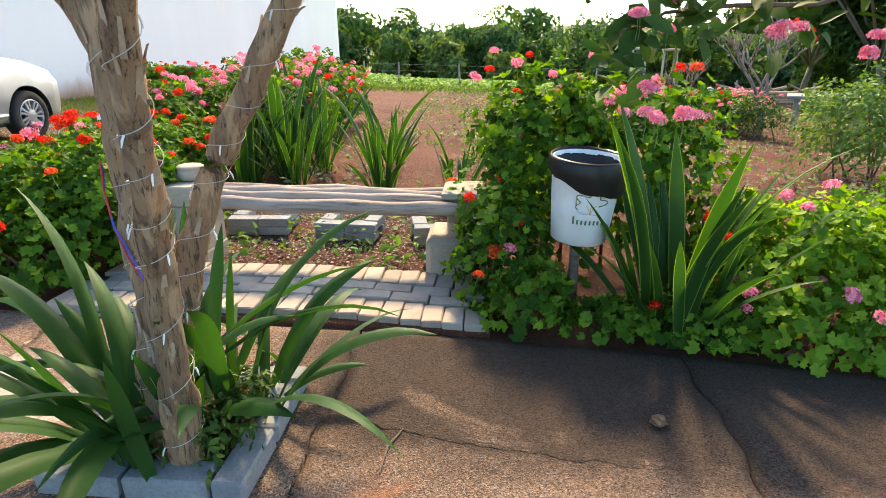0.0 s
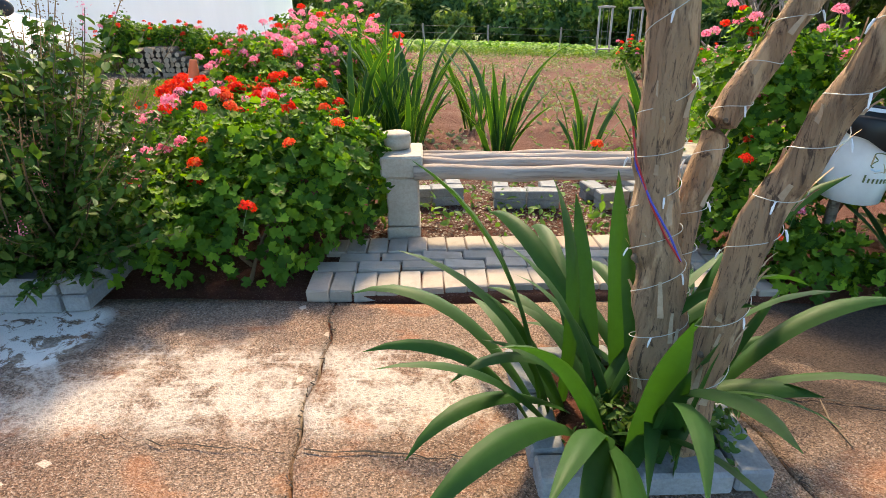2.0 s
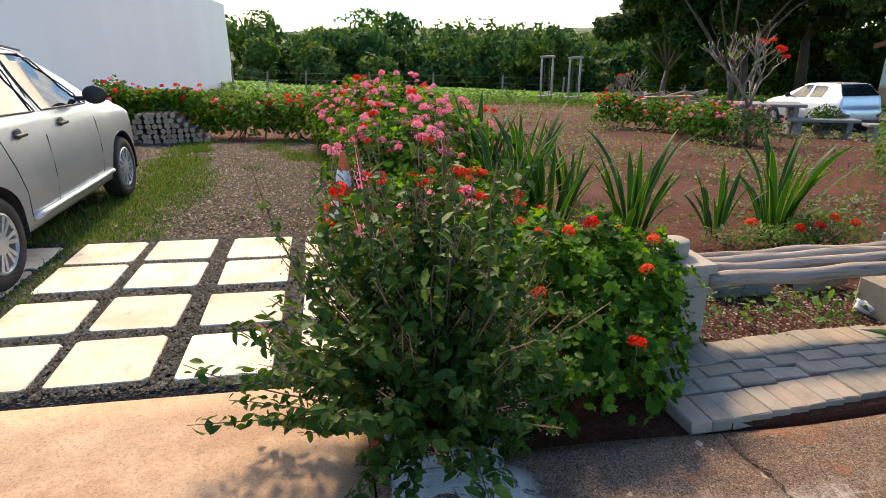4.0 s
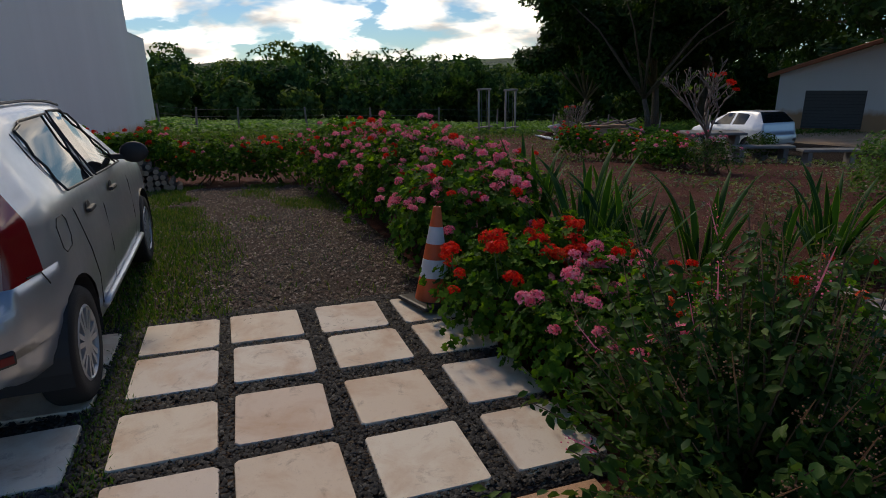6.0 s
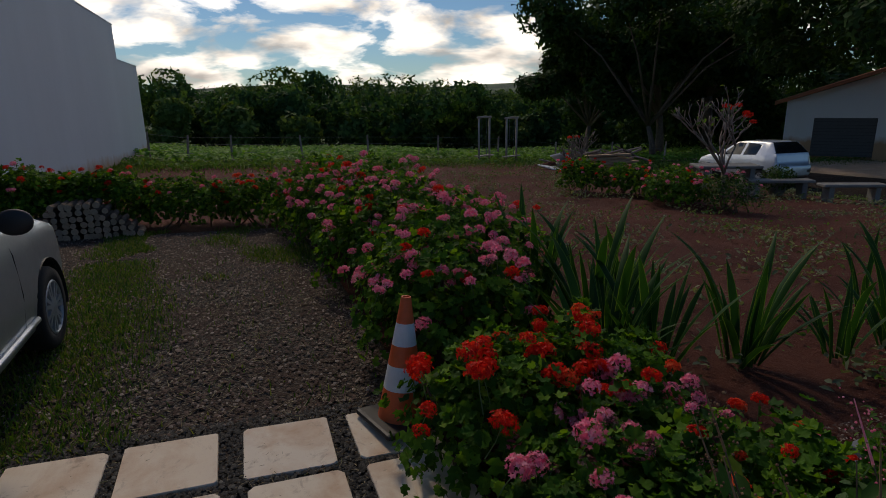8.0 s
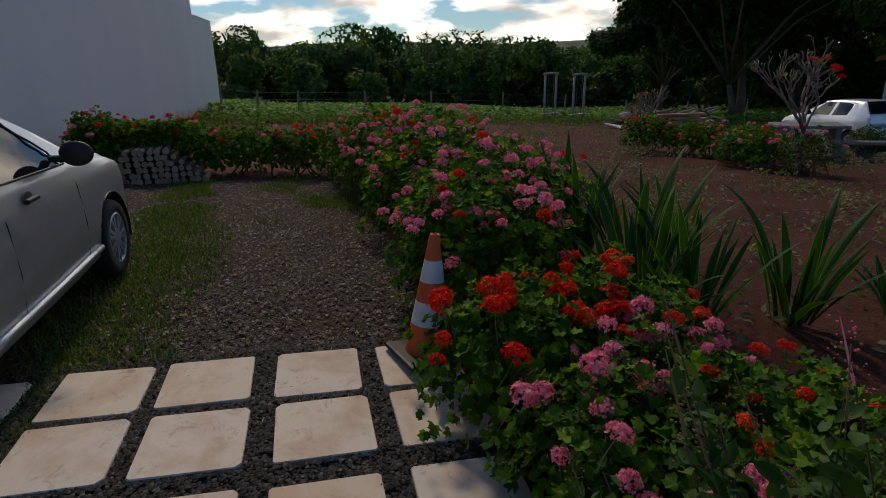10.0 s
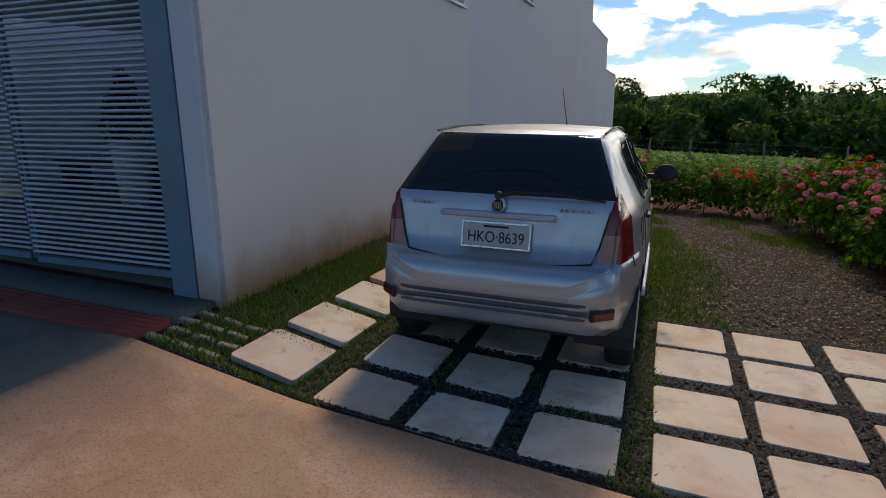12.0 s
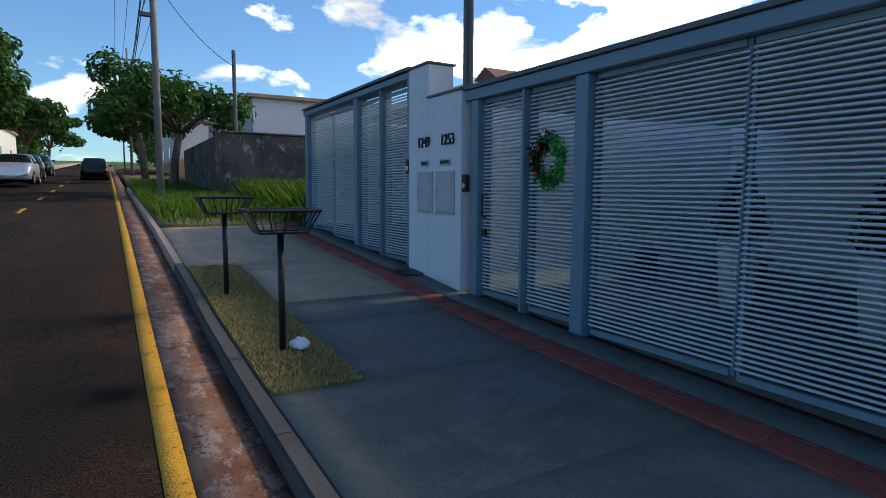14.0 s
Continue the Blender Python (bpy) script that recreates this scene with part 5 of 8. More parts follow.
def build_car(label, paint, m, detail=True, wheels_y=(0.68, 3.05), name="car"):
    car = empty(name, m, label, "car", "parked cars" if not detail else "")
    bm = car_shell(0.045 if detail else 0.11, 3 if detail else 1)
    side = lambda c: abs(c.x) > 0.45 and c.z > 0.7
    rear = lambda c: c.y < 0.62
    cut(bm, SIDE_REAR, (1, 2), side); cut(bm, SIDE_FRONT, (1, 2), side)
    cut(bm, REAR_GLASS, (0, 2), lambda c: c.y < 0.6 and c.z > 1.0)
    if detail:
        for sgn in (1, -1):
            cut(bm, [(x * sgn, z) for x, z in LAMP], (0, 2), lambda c: c.y < 0.5 and c.x * sgn > 0.4)
            cut(bm, [(x * sgn, z) for x, z in LAMP_LOW], (0, 2), lambda c: c.y < 0.5 and c.x * sgn > 0.4)
    # wheel openings
    for wy in wheels_y:
        dead = [f for f in bm.faces if math.hypot(f.calc_center_median().y - wy, f.calc_center_median().z - 0.3) < 0.335 and abs(f.calc_center_median().x) > 0.5 and f.calc_center_median().z < 0.66]
        bmesh.ops.delete(bm, geom=dead, context="FACES")
        for v in bm.verts:
            d = Vector((v.co.y - wy, v.co.z - 0.3))
            if v.is_boundary and abs(v.co.x) > 0.5 and d.length < 0.46 and v.co.z > 0.2:
                d = d.normalized() * 0.335
                v.co.y, v.co.z = wy + d.x, 0.3 + d.y
    pools = {}
    for f in bm.faces:
        c = f.calc_center_median()
        k = "body"
        if side(c) and (inside(SIDE_REAR, c.y, c.z) or inside(SIDE_FRONT, c.y, c.z)) and abs(f.normal.x) > 0.5:
            k = "side_glass:" + ("r" if c.x > 0 else "l") + ("b" if c.y < 1.55 else "f")
        elif c.y < 0.6 and inside(REAR_GLASS, c.x, c.z):
            k = "rear_window"
        elif 2.02 < c.y < 2.72 and abs(c.x) < 0.58 + (c.y - 2.0) * 0.13 and c.z > 0.97 and f.normal.z > 0.3:
            k = "windscreen"
        elif detail and inside(LAMP_LOW, abs(c.x), c.z) and 0.12 < c.y < 0.34:
            k = "low_lens:" + ("r" if c.x > 0 else "l")
        elif detail and inside(LAMP, abs(c.x), c.z) and 0.12 < c.y < 0.36 + (c.z - 0.8) * 0.1:
            k = "tail_lens:" + ("r" if c.x > 0 else "l")
        elif c.z < 0.31 and 0.3 < c.y < 3.5:
            k = "sill"
        pools.setdefault(k, []).append(f)
    looks = {"body": (paint, ""), "side_glass": (M_CARGLASS, ""), "rear_window": (M_CARGLASS, "dark reflective rear window"), "windscreen": (M_CARGLASS, ""),
             "tail_lens": (M_TAIL, "dark red tail lamp lens"), "low_lens": (M_TAIL2, "pale reversing lamp lens"), "sill": (paint if detail else M_TRIM, "")}
    for key, fs in pools.items():
        k = key.split(":")[0]
        nb, vm = bmesh.new(), {}
        for f in fs:
            for v in f.verts:
                if v not in vm:
                    vm[v] = nb.verts.new(v.co)
            nb.faces.new([vm[v] for v in f.verts])
        part(k, nb, looks[k][0], car, looks[k][1], smooth=True)
    bm.free()
    for sx in (1, -1):
        for wy in wheels_y:
            wh = empty("wheel", pose(sx * 0.715, wy, 0.29, 0, 0, 0 if sx > 0 else 180), "", "")
            wh.parent = car
            for nm, me in zip(("tyre", "rim", "brake_disc"), WHEEL):
                part(nm, me, None, wh)
            ab = bmesh.new()
            ring = []
            for k in range(17):
                a = math.pi * (k / 16 * 1.16 - 0.08)
                ring.append([ab.verts.new((sx * x, wy + 0.338 * math.cos(a), 0.3 + 0.338 * math.sin(a))) for x in (0.45, 0.80)])
            for p, q in zip(ring, ring[1:]):
                ab.faces.new((p[0], p[1], q[1], q[0]))
            part("wheel_arch", ab, M_TRIM, car)
    part("underbody", boxed(-0.66, 0.66, 0.5, 3.6, 0.19, 0.3), M_TRIM, car)
    for sx in (1, -1):
        mb = bmesh.new()
        bmesh.ops.create_uvsphere(mb, u_segments=16, v_segments=10, radius=1)
        for v in mb.verts:
            v.co = Vector((sx * (0.9 + v.co.x * 0.10), 2.30 + v.co.y * (0.06 if v.co.y > 0 else 0.035), 1.03 + v.co.z * 0.075))
        mr = part("mirror", mb, M_TRIM, car, smooth=True)
        part("mirror_arm", boxed(min(sx * 0.74, sx * 0.86), max(sx * 0.74, sx * 0.86), 2.28, 2.34, 0.985, 1.02, bevel=0.006), M_TRIM, mr)
    if not detail:
        return car
    # door seams, handles, sill trim, fuel flap
    for sx in (1, -1):
        def skin(y, z, off=0.003):
            s = section(y, 5)
            x = max((p[0] for p in s if abs(p[1] - z) < 0.03), default=0.8)
            return (sx * (x + off), y, z)
        for nm, path in (("door_seam", [(0.80, 1.30), (0.86, 1.1), (0.93, 0.9), (1.02, 0.68), (1.08, 0.52), (1.10, 0.34)]), ("door_seam", [(1.53, 1.36), (1.545, 1.1), (1.55, 0.8), (1.54, 0.55), (1.53, 0.32)]), ("door_seam", [(2.46, 1.0), (2.5, 0.8), (2.5, 0.55), (2.48, 0.32)]),
                         ("bumper_seam", [(0.25, 0.775), (0.36, 0.765), (0.40, 0.70)])):
            b = bmesh.new()
            tube(b, [skin(y, z, 0.0005) for y, z in path], 0.0035, 5)
            part(nm, b, M_TRIM, car)
        for nm, poly in (("window_trim", SIDE_REAR), ("window_trim", SIDE_FRONT)):
            b = bmesh.new()
            pp = poly + poly[:1]
            fine = [tuple(Vector(a).lerp(Vector(c), k / 5)) for a, c in zip(pp, pp[1:]) for k in range(5)] + [pp[-1]]
            tube(b, [skin(y, z, 0.002) for y, z in fine], 0.007, 6)
            part(nm, b, M_TRIM, car)
        for y in (1.12, 1.78):
            x = skin(y, 0.86)[0]
            hb = bmesh.new()
            box(hb, min(x, x + sx * 0.03), max(x, x + sx * 0.03), y - 0.01, y + 0.13, 0.852, 0.876, 0.008, 2)
            hd = part("door_handle", hb, M_TRIM, car)
            cb = bmesh.new()
            bmesh.ops.create_uvsphere(cb, u_segments=14, v_segments=8, radius=1)
            for v in cb.verts:
                v.co = Vector((x + sx * 0.002 + v.co.x * 0.006, y + 0.05 + v.co.y * 0.05, 0.875 + v.co.z * 0.035))
            part("handle_recess", cb, M_TRIM, hd, smooth=True)
        st = bmesh.new()
        tube(st, [skin(y, 0.33, 0.008) for y in np.linspace(1.1, 2.68, 9)], 0.022, 8)
        part("sill_trim", st, M_SILVER, car, smooth=True)
        if sx > 0:
            b = bmesh.new()
            loop = [(0.60, 0.80), (0.60, 0.90), (0.64, 0.93), (0.73, 0.93), (0.76, 0.90), (0.76, 0.82), (0.73, 0.78), (0.64, 0.77), (0.60, 0.80)]
            tube(b, [skin(y, z, 0.0) for y, z in loop], 0.003, 4)
            part("fuel_flap", b, M_TRIM, car)
    def back(x, z, off=0.0):
        """place on the tail at that height"""
        y = float(np.interp(z, [0.40, 0.655, 0.722, 0.742, 0.75, 0.85, 1.0, 1.075], [0.0, 0.0, 0.03, 0.08, 0.135, 0.16, 0.185, 0.20]))
        return (x, y - off, z)
    # tailgate seam, plate recess, plate, wiper, grille band, reflectors
    b = bmesh.new()
    tube(b, [(-0.63, 0.185, 1.03), (-0.585, 0.152, 0.84), (-0.55, 0.125, 0.755), (-0.3, 0.083, 0.732), (0, 0.078, 0.728), (0.3, 0.083, 0.732), (0.55, 0.125, 0.755), (0.585, 0.152, 0.84), (0.63, 0.185, 1.03)], 0.006, 6)
    part("tailgate_seam", b, M_TRIM, car)
    b = bmesh.new()
    box(b, -0.34, 0.34, 0.118, 0.19, 0.965, 0.995, 0.008, 2)
    part("plate_lamp_bar", b, M_SILVER, car, smooth=False)
    pl = part("number_plate", boxed(-0.2, 0.2, -0.004, 0.004, -0.065, 0.065, bevel=0.003), M_PLATE, car, "grey number plate with black letters", at=pose(0, 0.137, 0.868, -9, 0, 0))
    part("plate_letters", text_mesh("HKO·8639", 0.098, 0.0015, M_INK), None, pl, at=pose(0, -0.0055, -0.014, 90, 0, 0) @ Matrix.Diagonal((0.78, 0.9, 1, 1)))
    part("plate_caption", boxed(-0.075, 0.075, -0.0055, -0.004, 0.041, 0.053), M_INK, pl)
    fr = bmesh.new()
    for a in ((-0.207, -0.198, -0.073, 0.073), (0.198, 0.207, -0.073, 0.073), (-0.198, 0.198, -0.073, -0.064), (-0.198, 0.198, 0.064, 0.073)):
        box(fr, a[0], a[1], -0.009, 0.004, a[2], a[3])
    part("plate_frame", fr, M_CHROME, pl)
    em = bmesh.new()
    lathe(em, [(0.0, 0.012), (0.034, 0.012), (0.044, 0.006), (0.046, 0)], 24, pose(0, 0.172, 1.03, 81, 0, 0))
    part("badge", em, M_CHROME, car, smooth=True)
    em = bmesh.new()
    lathe(em, [(0.0, 0.0135), (0.033, 0.0135), (0.034, 0.011)], 24, pose(0, 0.172, 1.03, 81, 0, 0))
    part("badge_disc", em, M_INK, car)
    for x in (-0.016, -0.005, 0.006, 0.017):
        b = boxed(x - 0.003, x + 0.003, 0.156, 0.162, 1.012, 1.048)
        part("badge_bar", b, M_CHROME, car)
    for x0, n, w in ((-0.54, 5, 0.02), (0.36, 7, 0.022)):
        for k in range(n):
            part("badge_letter", boxed(x0 + k * w * 1.25, x0 + k * w * 1.25 + w * 0.7, 0.163, 0.172, 1.018, 1.034 + (0.012 if n == 5 and k == 0 else 0)), M_CHROME, car)
    b = bmesh.new()
    tube(b, [(0.02, 0.17, 1.09), (0.1, 0.165, 1.105), (0.35, 0.17, 1.105), (0.6, 0.195, 1.08)], [0.014, 0.012, 0.011, 0.006], 6)
    wp = part("rear_wiper", b, M_TRIM, car)
    b = bmesh.new()
    lathe(b, [(0, 0.03), (0.02, 0.028), (0.026, 0)], 12, pose(0.0, 0.185, 1.082, 80, 0, 0))
    part("wiper_hub", b, M_TRIM, wp)
    b = bmesh.new()
    rows = []
    for x in np.linspace(-0.55, 0.55, 25):
        y = -0.012 + float(np.interp(abs(x), [0.40, 0.46, 0.52, 0.60, 0.68], [0, 0.002, 0.008, 0.024, 0.07]))
        rows.append([b.verts.new((x, y + o, z)) for o, z in ((0.06, 0.574), (0.008, 0.568), (0.004, 0.56), (0.014, 0.54), (0.004, 0.52), (0.014, 0.50), (0.004, 0.478), (0.06, 0.464))])
    for p, q in zip(rows, rows[1:]):
        for k in range(7):
            b.faces.new((p[k], q[k], q[k + 1], p[k + 1]))
    part("bumper_grille", b, plain("grey_bumper_grille", (0.09, 0.095, 0.10), 0.5, 0, 0.15), car, "grey ribbed bumper insert")
    for sx in (1, -1):
        b = bmesh.new()
        box(b, -0.075, 0.075, -0.008, 0.02, -0.03, 0.03, 0.01, 2)
        fg = part("reflector_housing", b, M_TRIM, car, at=pose(sx * 0.64, 0.032, 0.515, 0, 0, sx * 40))
        part("reflector", boxed(-0.062, 0.062, -0.012, -0.009, -0.016, 0.016), M_TAIL, fg)
    b = bmesh.new()
    tube(b, [(0.08, 1.92, 1.40), (0.08, 1.80, 1.52), (0.08, 1.62, 1.70)], [0.006, 0.0035, 0.0025], 6)
    part("aerial", b, M_TRIM, car)
    for sx in (1, -1):
        b = bmesh.new()
        tube(b, [(sx * 0.535, y, float(np.interp(y, [r[0] for r in HATCH], [r[1] for r in HATCH])) - 0.012) for y in np.linspace(0.56, 2.0, 12)], 0.008, 5)
        part("roof_moulding", b, M_TRIM, car)
    return car


CAR = build_car("silver five-door hatchback parked on paving slabs", M_SILVER, pose(-6.235, 3.63, 0.445, 0, 0.8, 0) @ Matrix.Diagonal((0.952, 1, 1, 1)), True)


# ---- parking bay: slabs, gravel, grass ----
gr = sheet("gravel_bed", -8.02, -3.3, 2.96, 11.4, M_GRAVEL, -0.004, 0.12, 0.05, rough=0.004)
tagged(gr, "dark gravel parking strip with dry grass clippings", "gravel", kind="structure")


def stone_mat():
    m = Mat("cream_cast_slab", 0.8)
    m.jitter()
    col = m.ramp(m.random(), (0.0, (0.72, 0.56, 0.42)), (0.4, (0.82, 0.71, 0.57)), (0.75, (0.76, 0.66, 0.56)), (1.0, (0.70, 0.49, 0.35)))
    n = m.noise(3.2, 7, 0.65, None, 0.4)
    col = m.mix(m.ramp(n, (0.45, 0.0), (0.70, 0.75)), col, (0.58, 0.35, 0.21))
    col = m.mix(m.ramp(m.noise(8, 8, 0.75, None, 0.5), (0.56, 0.0), (0.72, 0.7)), col, (0.27, 0.17, 0.12))
    f = m.noise(120, 3)
    col = m.mix(m.ramp(f, (0.6, 0.0), (0.78, 0.3)), col, (0.4, 0.28, 0.2))
    m.color(col).bump(f, 0.25, 0.003).bump(n, 0.2, 0.004)
    return m.m


M_STONE = stone_mat()
def slab_mesh(seed):
    """cast slab with slightly worn corners and edges"""
    rng = random.Random(seed)
    bm = bmesh.new()
    h = 0.219
    pts = []
    for cx, cy in ((-h, -h), (h, -h), (h, h), (-h, h)):
        c = rng.uniform(0.008, 0.028)
        sx, sy = (1 if cx > 0 else -1), (1 if cy > 0 else -1)
        a, b = (cx - sx * c, cy), (cx, cy - sy * c)
        pts += [a, b] if (sx * sy < 0) else [b, a]
    top = [bm.verts.new((x * 0.985, y * 0.985, 0.028)) for x, y in pts]
    mid = [bm.verts.new((x, y, 0.022)) for x, y in pts]
    bot = [bm.verts.new((x, y, -0.03)) for x, y in pts]
    bm.faces.new(top)
    n = len(pts)
    for k in range(n):
        bm.faces.new((mid[k], mid[(k + 1) % n], top[(k + 1) % n], top[k]))
        bm.faces.new((bot[k], bot[(k + 1) % n], mid[(k + 1) % n], mid[k]))
    bmesh.ops.recalc_face_normals(bm, faces=bm.faces)
    return finish(bm, "paving_slab", M_STONE)


SLABS = [slab_mesh(k) for k in range(5)]
paving = empty("slab_paving", pose(0, 0, 0), "cream cast slabs laid in rows with gravel joints", "paving", kind="structure")
rng = random.Random(4)
COLS = [-7.36, -6.79, -6.25, -5.70, -5.12, -4.61, -4.06, -3.51]
ROW_Y = [3.29, 3.83, 4.41, 4.90]
for ci, x in enumerate(COLS):
    for r in range(4 if ci else 7):
        y = ROW_Y[r] if r < 4 else 4.9 + (r - 3) * 0.54
        if ci == 0:
            y = 3.33 + 0.55 * r
        elif ci < 4:
            y -= 0.03
        tilt = math.degrees(math.atan((gz(x - 0.2, y) - gz(x + 0.2, y)) / 0.4))
        part("paving_slab", SLABS[rng.randrange(5)], None, paving, "", at=pose(x + rng.uniform(-0.012, 0.012), y + rng.uniform(-0.012, 0.012), gz(x, y) + (0.004 if ci == 0 else -0.004), rng.uniform(-0.6, 0.6) + math.degrees(math.atan((gz(x, y + 0.2) - gz(x, y - 0.2)) / 0.4)), tilt + rng.uniform(-0.5, 0.5), 0) @ pose(0, 0, 0, 0, 0, rng.uniform(-1.2, 1.2) + 90 * rng.randrange(4)))


def pebbles(name, label, xs, ys, count, size, mat, seed, keep=None, base=0.0):
    r = np.random.default_rng(seed)
    x, y = r.uniform(*xs, count), r.uniform(*ys, count)
    if keep:
        k = np.array([keep(a, b) for a, b in zip(x, y)])
        x, y = x[k], y[k]
    n = len(x)
    octa = np.array([(1, 0, 0), (0, 1, 0), (-1, 0, 0), (0, -1, 0), (0, 0, 0.7), (0, 0, -0.7)])
    f = np.array([(0, 1, 4), (1, 2, 4), (2, 3, 4), (3, 0, 4)])
    s = size * r.uniform(0.5, 1.4, n)
    a = r.uniform(0, 6.28, n)
    jit = 1 + r.uniform(-0.35, 0.35, (n, 6, 3))
    v = octa[None] * jit * s[:, None, None]
    c, si = np.cos(a)[:, None], np.sin(a)[:, None]
    V = np.stack([v[..., 0] * c - v[..., 1] * si + x[:, None], v[..., 0] * si + v[..., 1] * c + y[:, None], v[..., 2] + (land(x, y) + base)[:, None]], -1)
    F = f[None] + (np.arange(n) * 6)[:, None, None]
    return tagged(new(name, raw_mesh(name, V.reshape(-1, 3), F.reshape(-1, 3), mat)), label, "gravel", kind="stuff")


M_PEB = island_mat("dark_pebbles", ((0.0, (0.012, 0.012, 0.013)), (0.7, (0.05, 0.048, 0.046)), (0.93, (0.08, 0.075, 0.07)), (1.0, (0.16, 0.15, 0.13))), 0.8)
M_PEB2 = island_mat("brown_pebbles", ((0.0, (0.06, 0.035, 0.028)), (0.7, (0.15, 0.10, 0.08)), (1.0, (0.36, 0.3, 0.25))), 0.9)
def in_joint(x, y):
    return not any(abs(x - c) < 0.215 for c in COLS) or not any(abs(y - r + (0.03 if x < -5.4 else 0)) < 0.21 for r in ROW_Y)
pebbles("joint_gravel", "black gravel in the joints between slabs", (-7.1, -3.3), (3.0, 5.25), 42000, 0.010, M_PEB, 6, in_joint, 0.014)
pebbles("loose_gravel", "loose dark gravel and grit on the parking strip", (-6.9, -3.35), (5.2, 11.3), 20000, 0.012, M_PEB2, 7, None, 0.01)
pebbles("bed_grit", "loose grit on the soil beneath the bench", (-2.0, 0.0), (2.95, 4.2), 7000, 0.008, M_PEB2, 8, None, 0.0)

def near_wall(x, y):
    return random.random() < np.clip((-6.95 - x) / 0.5, 0, 1) and (y > 5.15 or x < -7.58 or in_joint(x, y))
def track(x, y):
    e = noise.noise(Vector((x * 1.3, y * 0.8, 1)))
    d = abs(x + 5.45 - 0.25 * noise.noise(Vector((y * 0.5, 0, 0)))) / (0.55 + 0.35 * e)
    return random.random() < max(0.02, 1.2 - d) and (y < 9.5 or e > 0) or (y > 8.3 and random.random() < (e - 0.05) * 2.5)
stuff_blades("lawn_strip", "short green and straw grass along the house wall", (-8.03, -6.5), (3.0, 30), 52000, 0.05, M_GRASS, 41, near_wall, 0.9, 0.005, 0.0)
stuff_blades("track_grass", "green grass growing beside the parked car", (-6.4, -3.4), (5.15, 11.5), 56000, 0.055, M_GRASS, 42, track, 0.9, 0.005, 0.0)
stuff_blades("joint_grass", "thin grass between the slabs under the car", (-8.0, -5.2), (2.98, 5.4), 26000, 0.04, M_GRASS, 43, lambda x, y: (x < -7.58 or in_joint(x, y)) and (x < -6.9 or (abs((x + 5.4)) < 0.12) or noise.noise(Vector((x * 3, y * 3, 0))) > 0.25), 0.9, 0.004, 0.0)
stuff_blades("dry_clippings", "dry straw coloured clippings scattered on gravel", (-6.2, -3.3), (4.4, 10.5), 9000, 0.012, M_DRYGRASS, 44, lambda x, y: noise.noise(Vector((x * 1.2, y * 1.2, 4))) > -0.1, 6.0, 0.0025, 0.012)
stuff_blades("verge_lawn", "patchy straw and green lawn blades by the kerb", (-15.6, -11.17), (0.8, 1.42), 22000, 0.032, M_STRAW, 45, None, 0.8, 0.006, 0.01)
stuff_blades("plot_grass", "tall wild green grass on the empty plot", (-40, -19.95), (0.85, 3.6), 20000, 0.38, M_GRASS, 46, lambda x, y: x < -21 + (3.6 - y) * -0.4 or random.random() < 0.15, 0.7, 0.014, 0.0)
stuff_blades("plot_grass", "tall wild green grass below the old wall", (-27, -19.95), (3.6, 8.5), 14000, 0.75, M_GRASS, 47, None, 0.7, 0.02, 0.0)
# weeds on the red plot
def weedy(x, y):
    return noise.fractal(Vector((x * 0.55, y * 0.8, 7)), 0.8, 2, 3) > 0.03 and not (y < 4.4 and x < 0.1)
def weeds(name, label, count, mat, seed, size, keep, xs=(-1.9, 13), ys=(3.2, 27), z=(0.02, 0.12)):
    r = np.random.default_rng(seed)
    x, y = r.uniform(*xs, count), ys[0] + (ys[1] - ys[0]) * r.random(count) ** 1.6
    k = np.array([keep(a, b) for a, b in zip(x, y)])
    x, y = x[k], y[k]
    P = np.stack([x, y, land(x, y) + r.uniform(z[0], z[1], len(x))], 1)
    N = np.tile(np.array([0, 0, 1.0]), (len(x), 1))
    ob = new(name, scatter(name, P, N, size * r.uniform(0.5, 1.4, len(x)), OVAL, mat, r, 0.6))
    return tagged(ob, label, "weeds", kind="stuff")
weeds("plot_weeds", "silvery low weeds in patches on the red earth", 40000, M_WEED, 51, 0.065, weedy)
weeds("plot_herbs", "green herbs in patches on the red earth", 16000, M_HERB, 52, 0.06, lambda x, y: noise.fractal(Vector((x * 0.5, y * 0.7, 21)), 0.8, 2, 3) > 0.12)
weeds("bed_weeds", "small green weeds under the bench", 900, M_HERB, 53, 0.04, lambda x, y: noise.noise(Vector((x * 3, y * 3, 2))) > 0.1, (-1.9, 0.0), (3.0, 4.3), (0.01, 0.05))
weeds("far_margin", "green strip of weeds before the field", 9000, M_HERB, 54, 0.14, lambda x, y: True, (-8, 30), (24.5, 28.2), (0.02, 0.2))
stuff_blades("far_margin_grass", "low grass between the plot and the field", (-8, 28), (22, 28.3), 14000, 0.16, M_GRASS, 55, lambda x, y: random.random() < (y - 21.5) / 7, 0.8, 0.02)

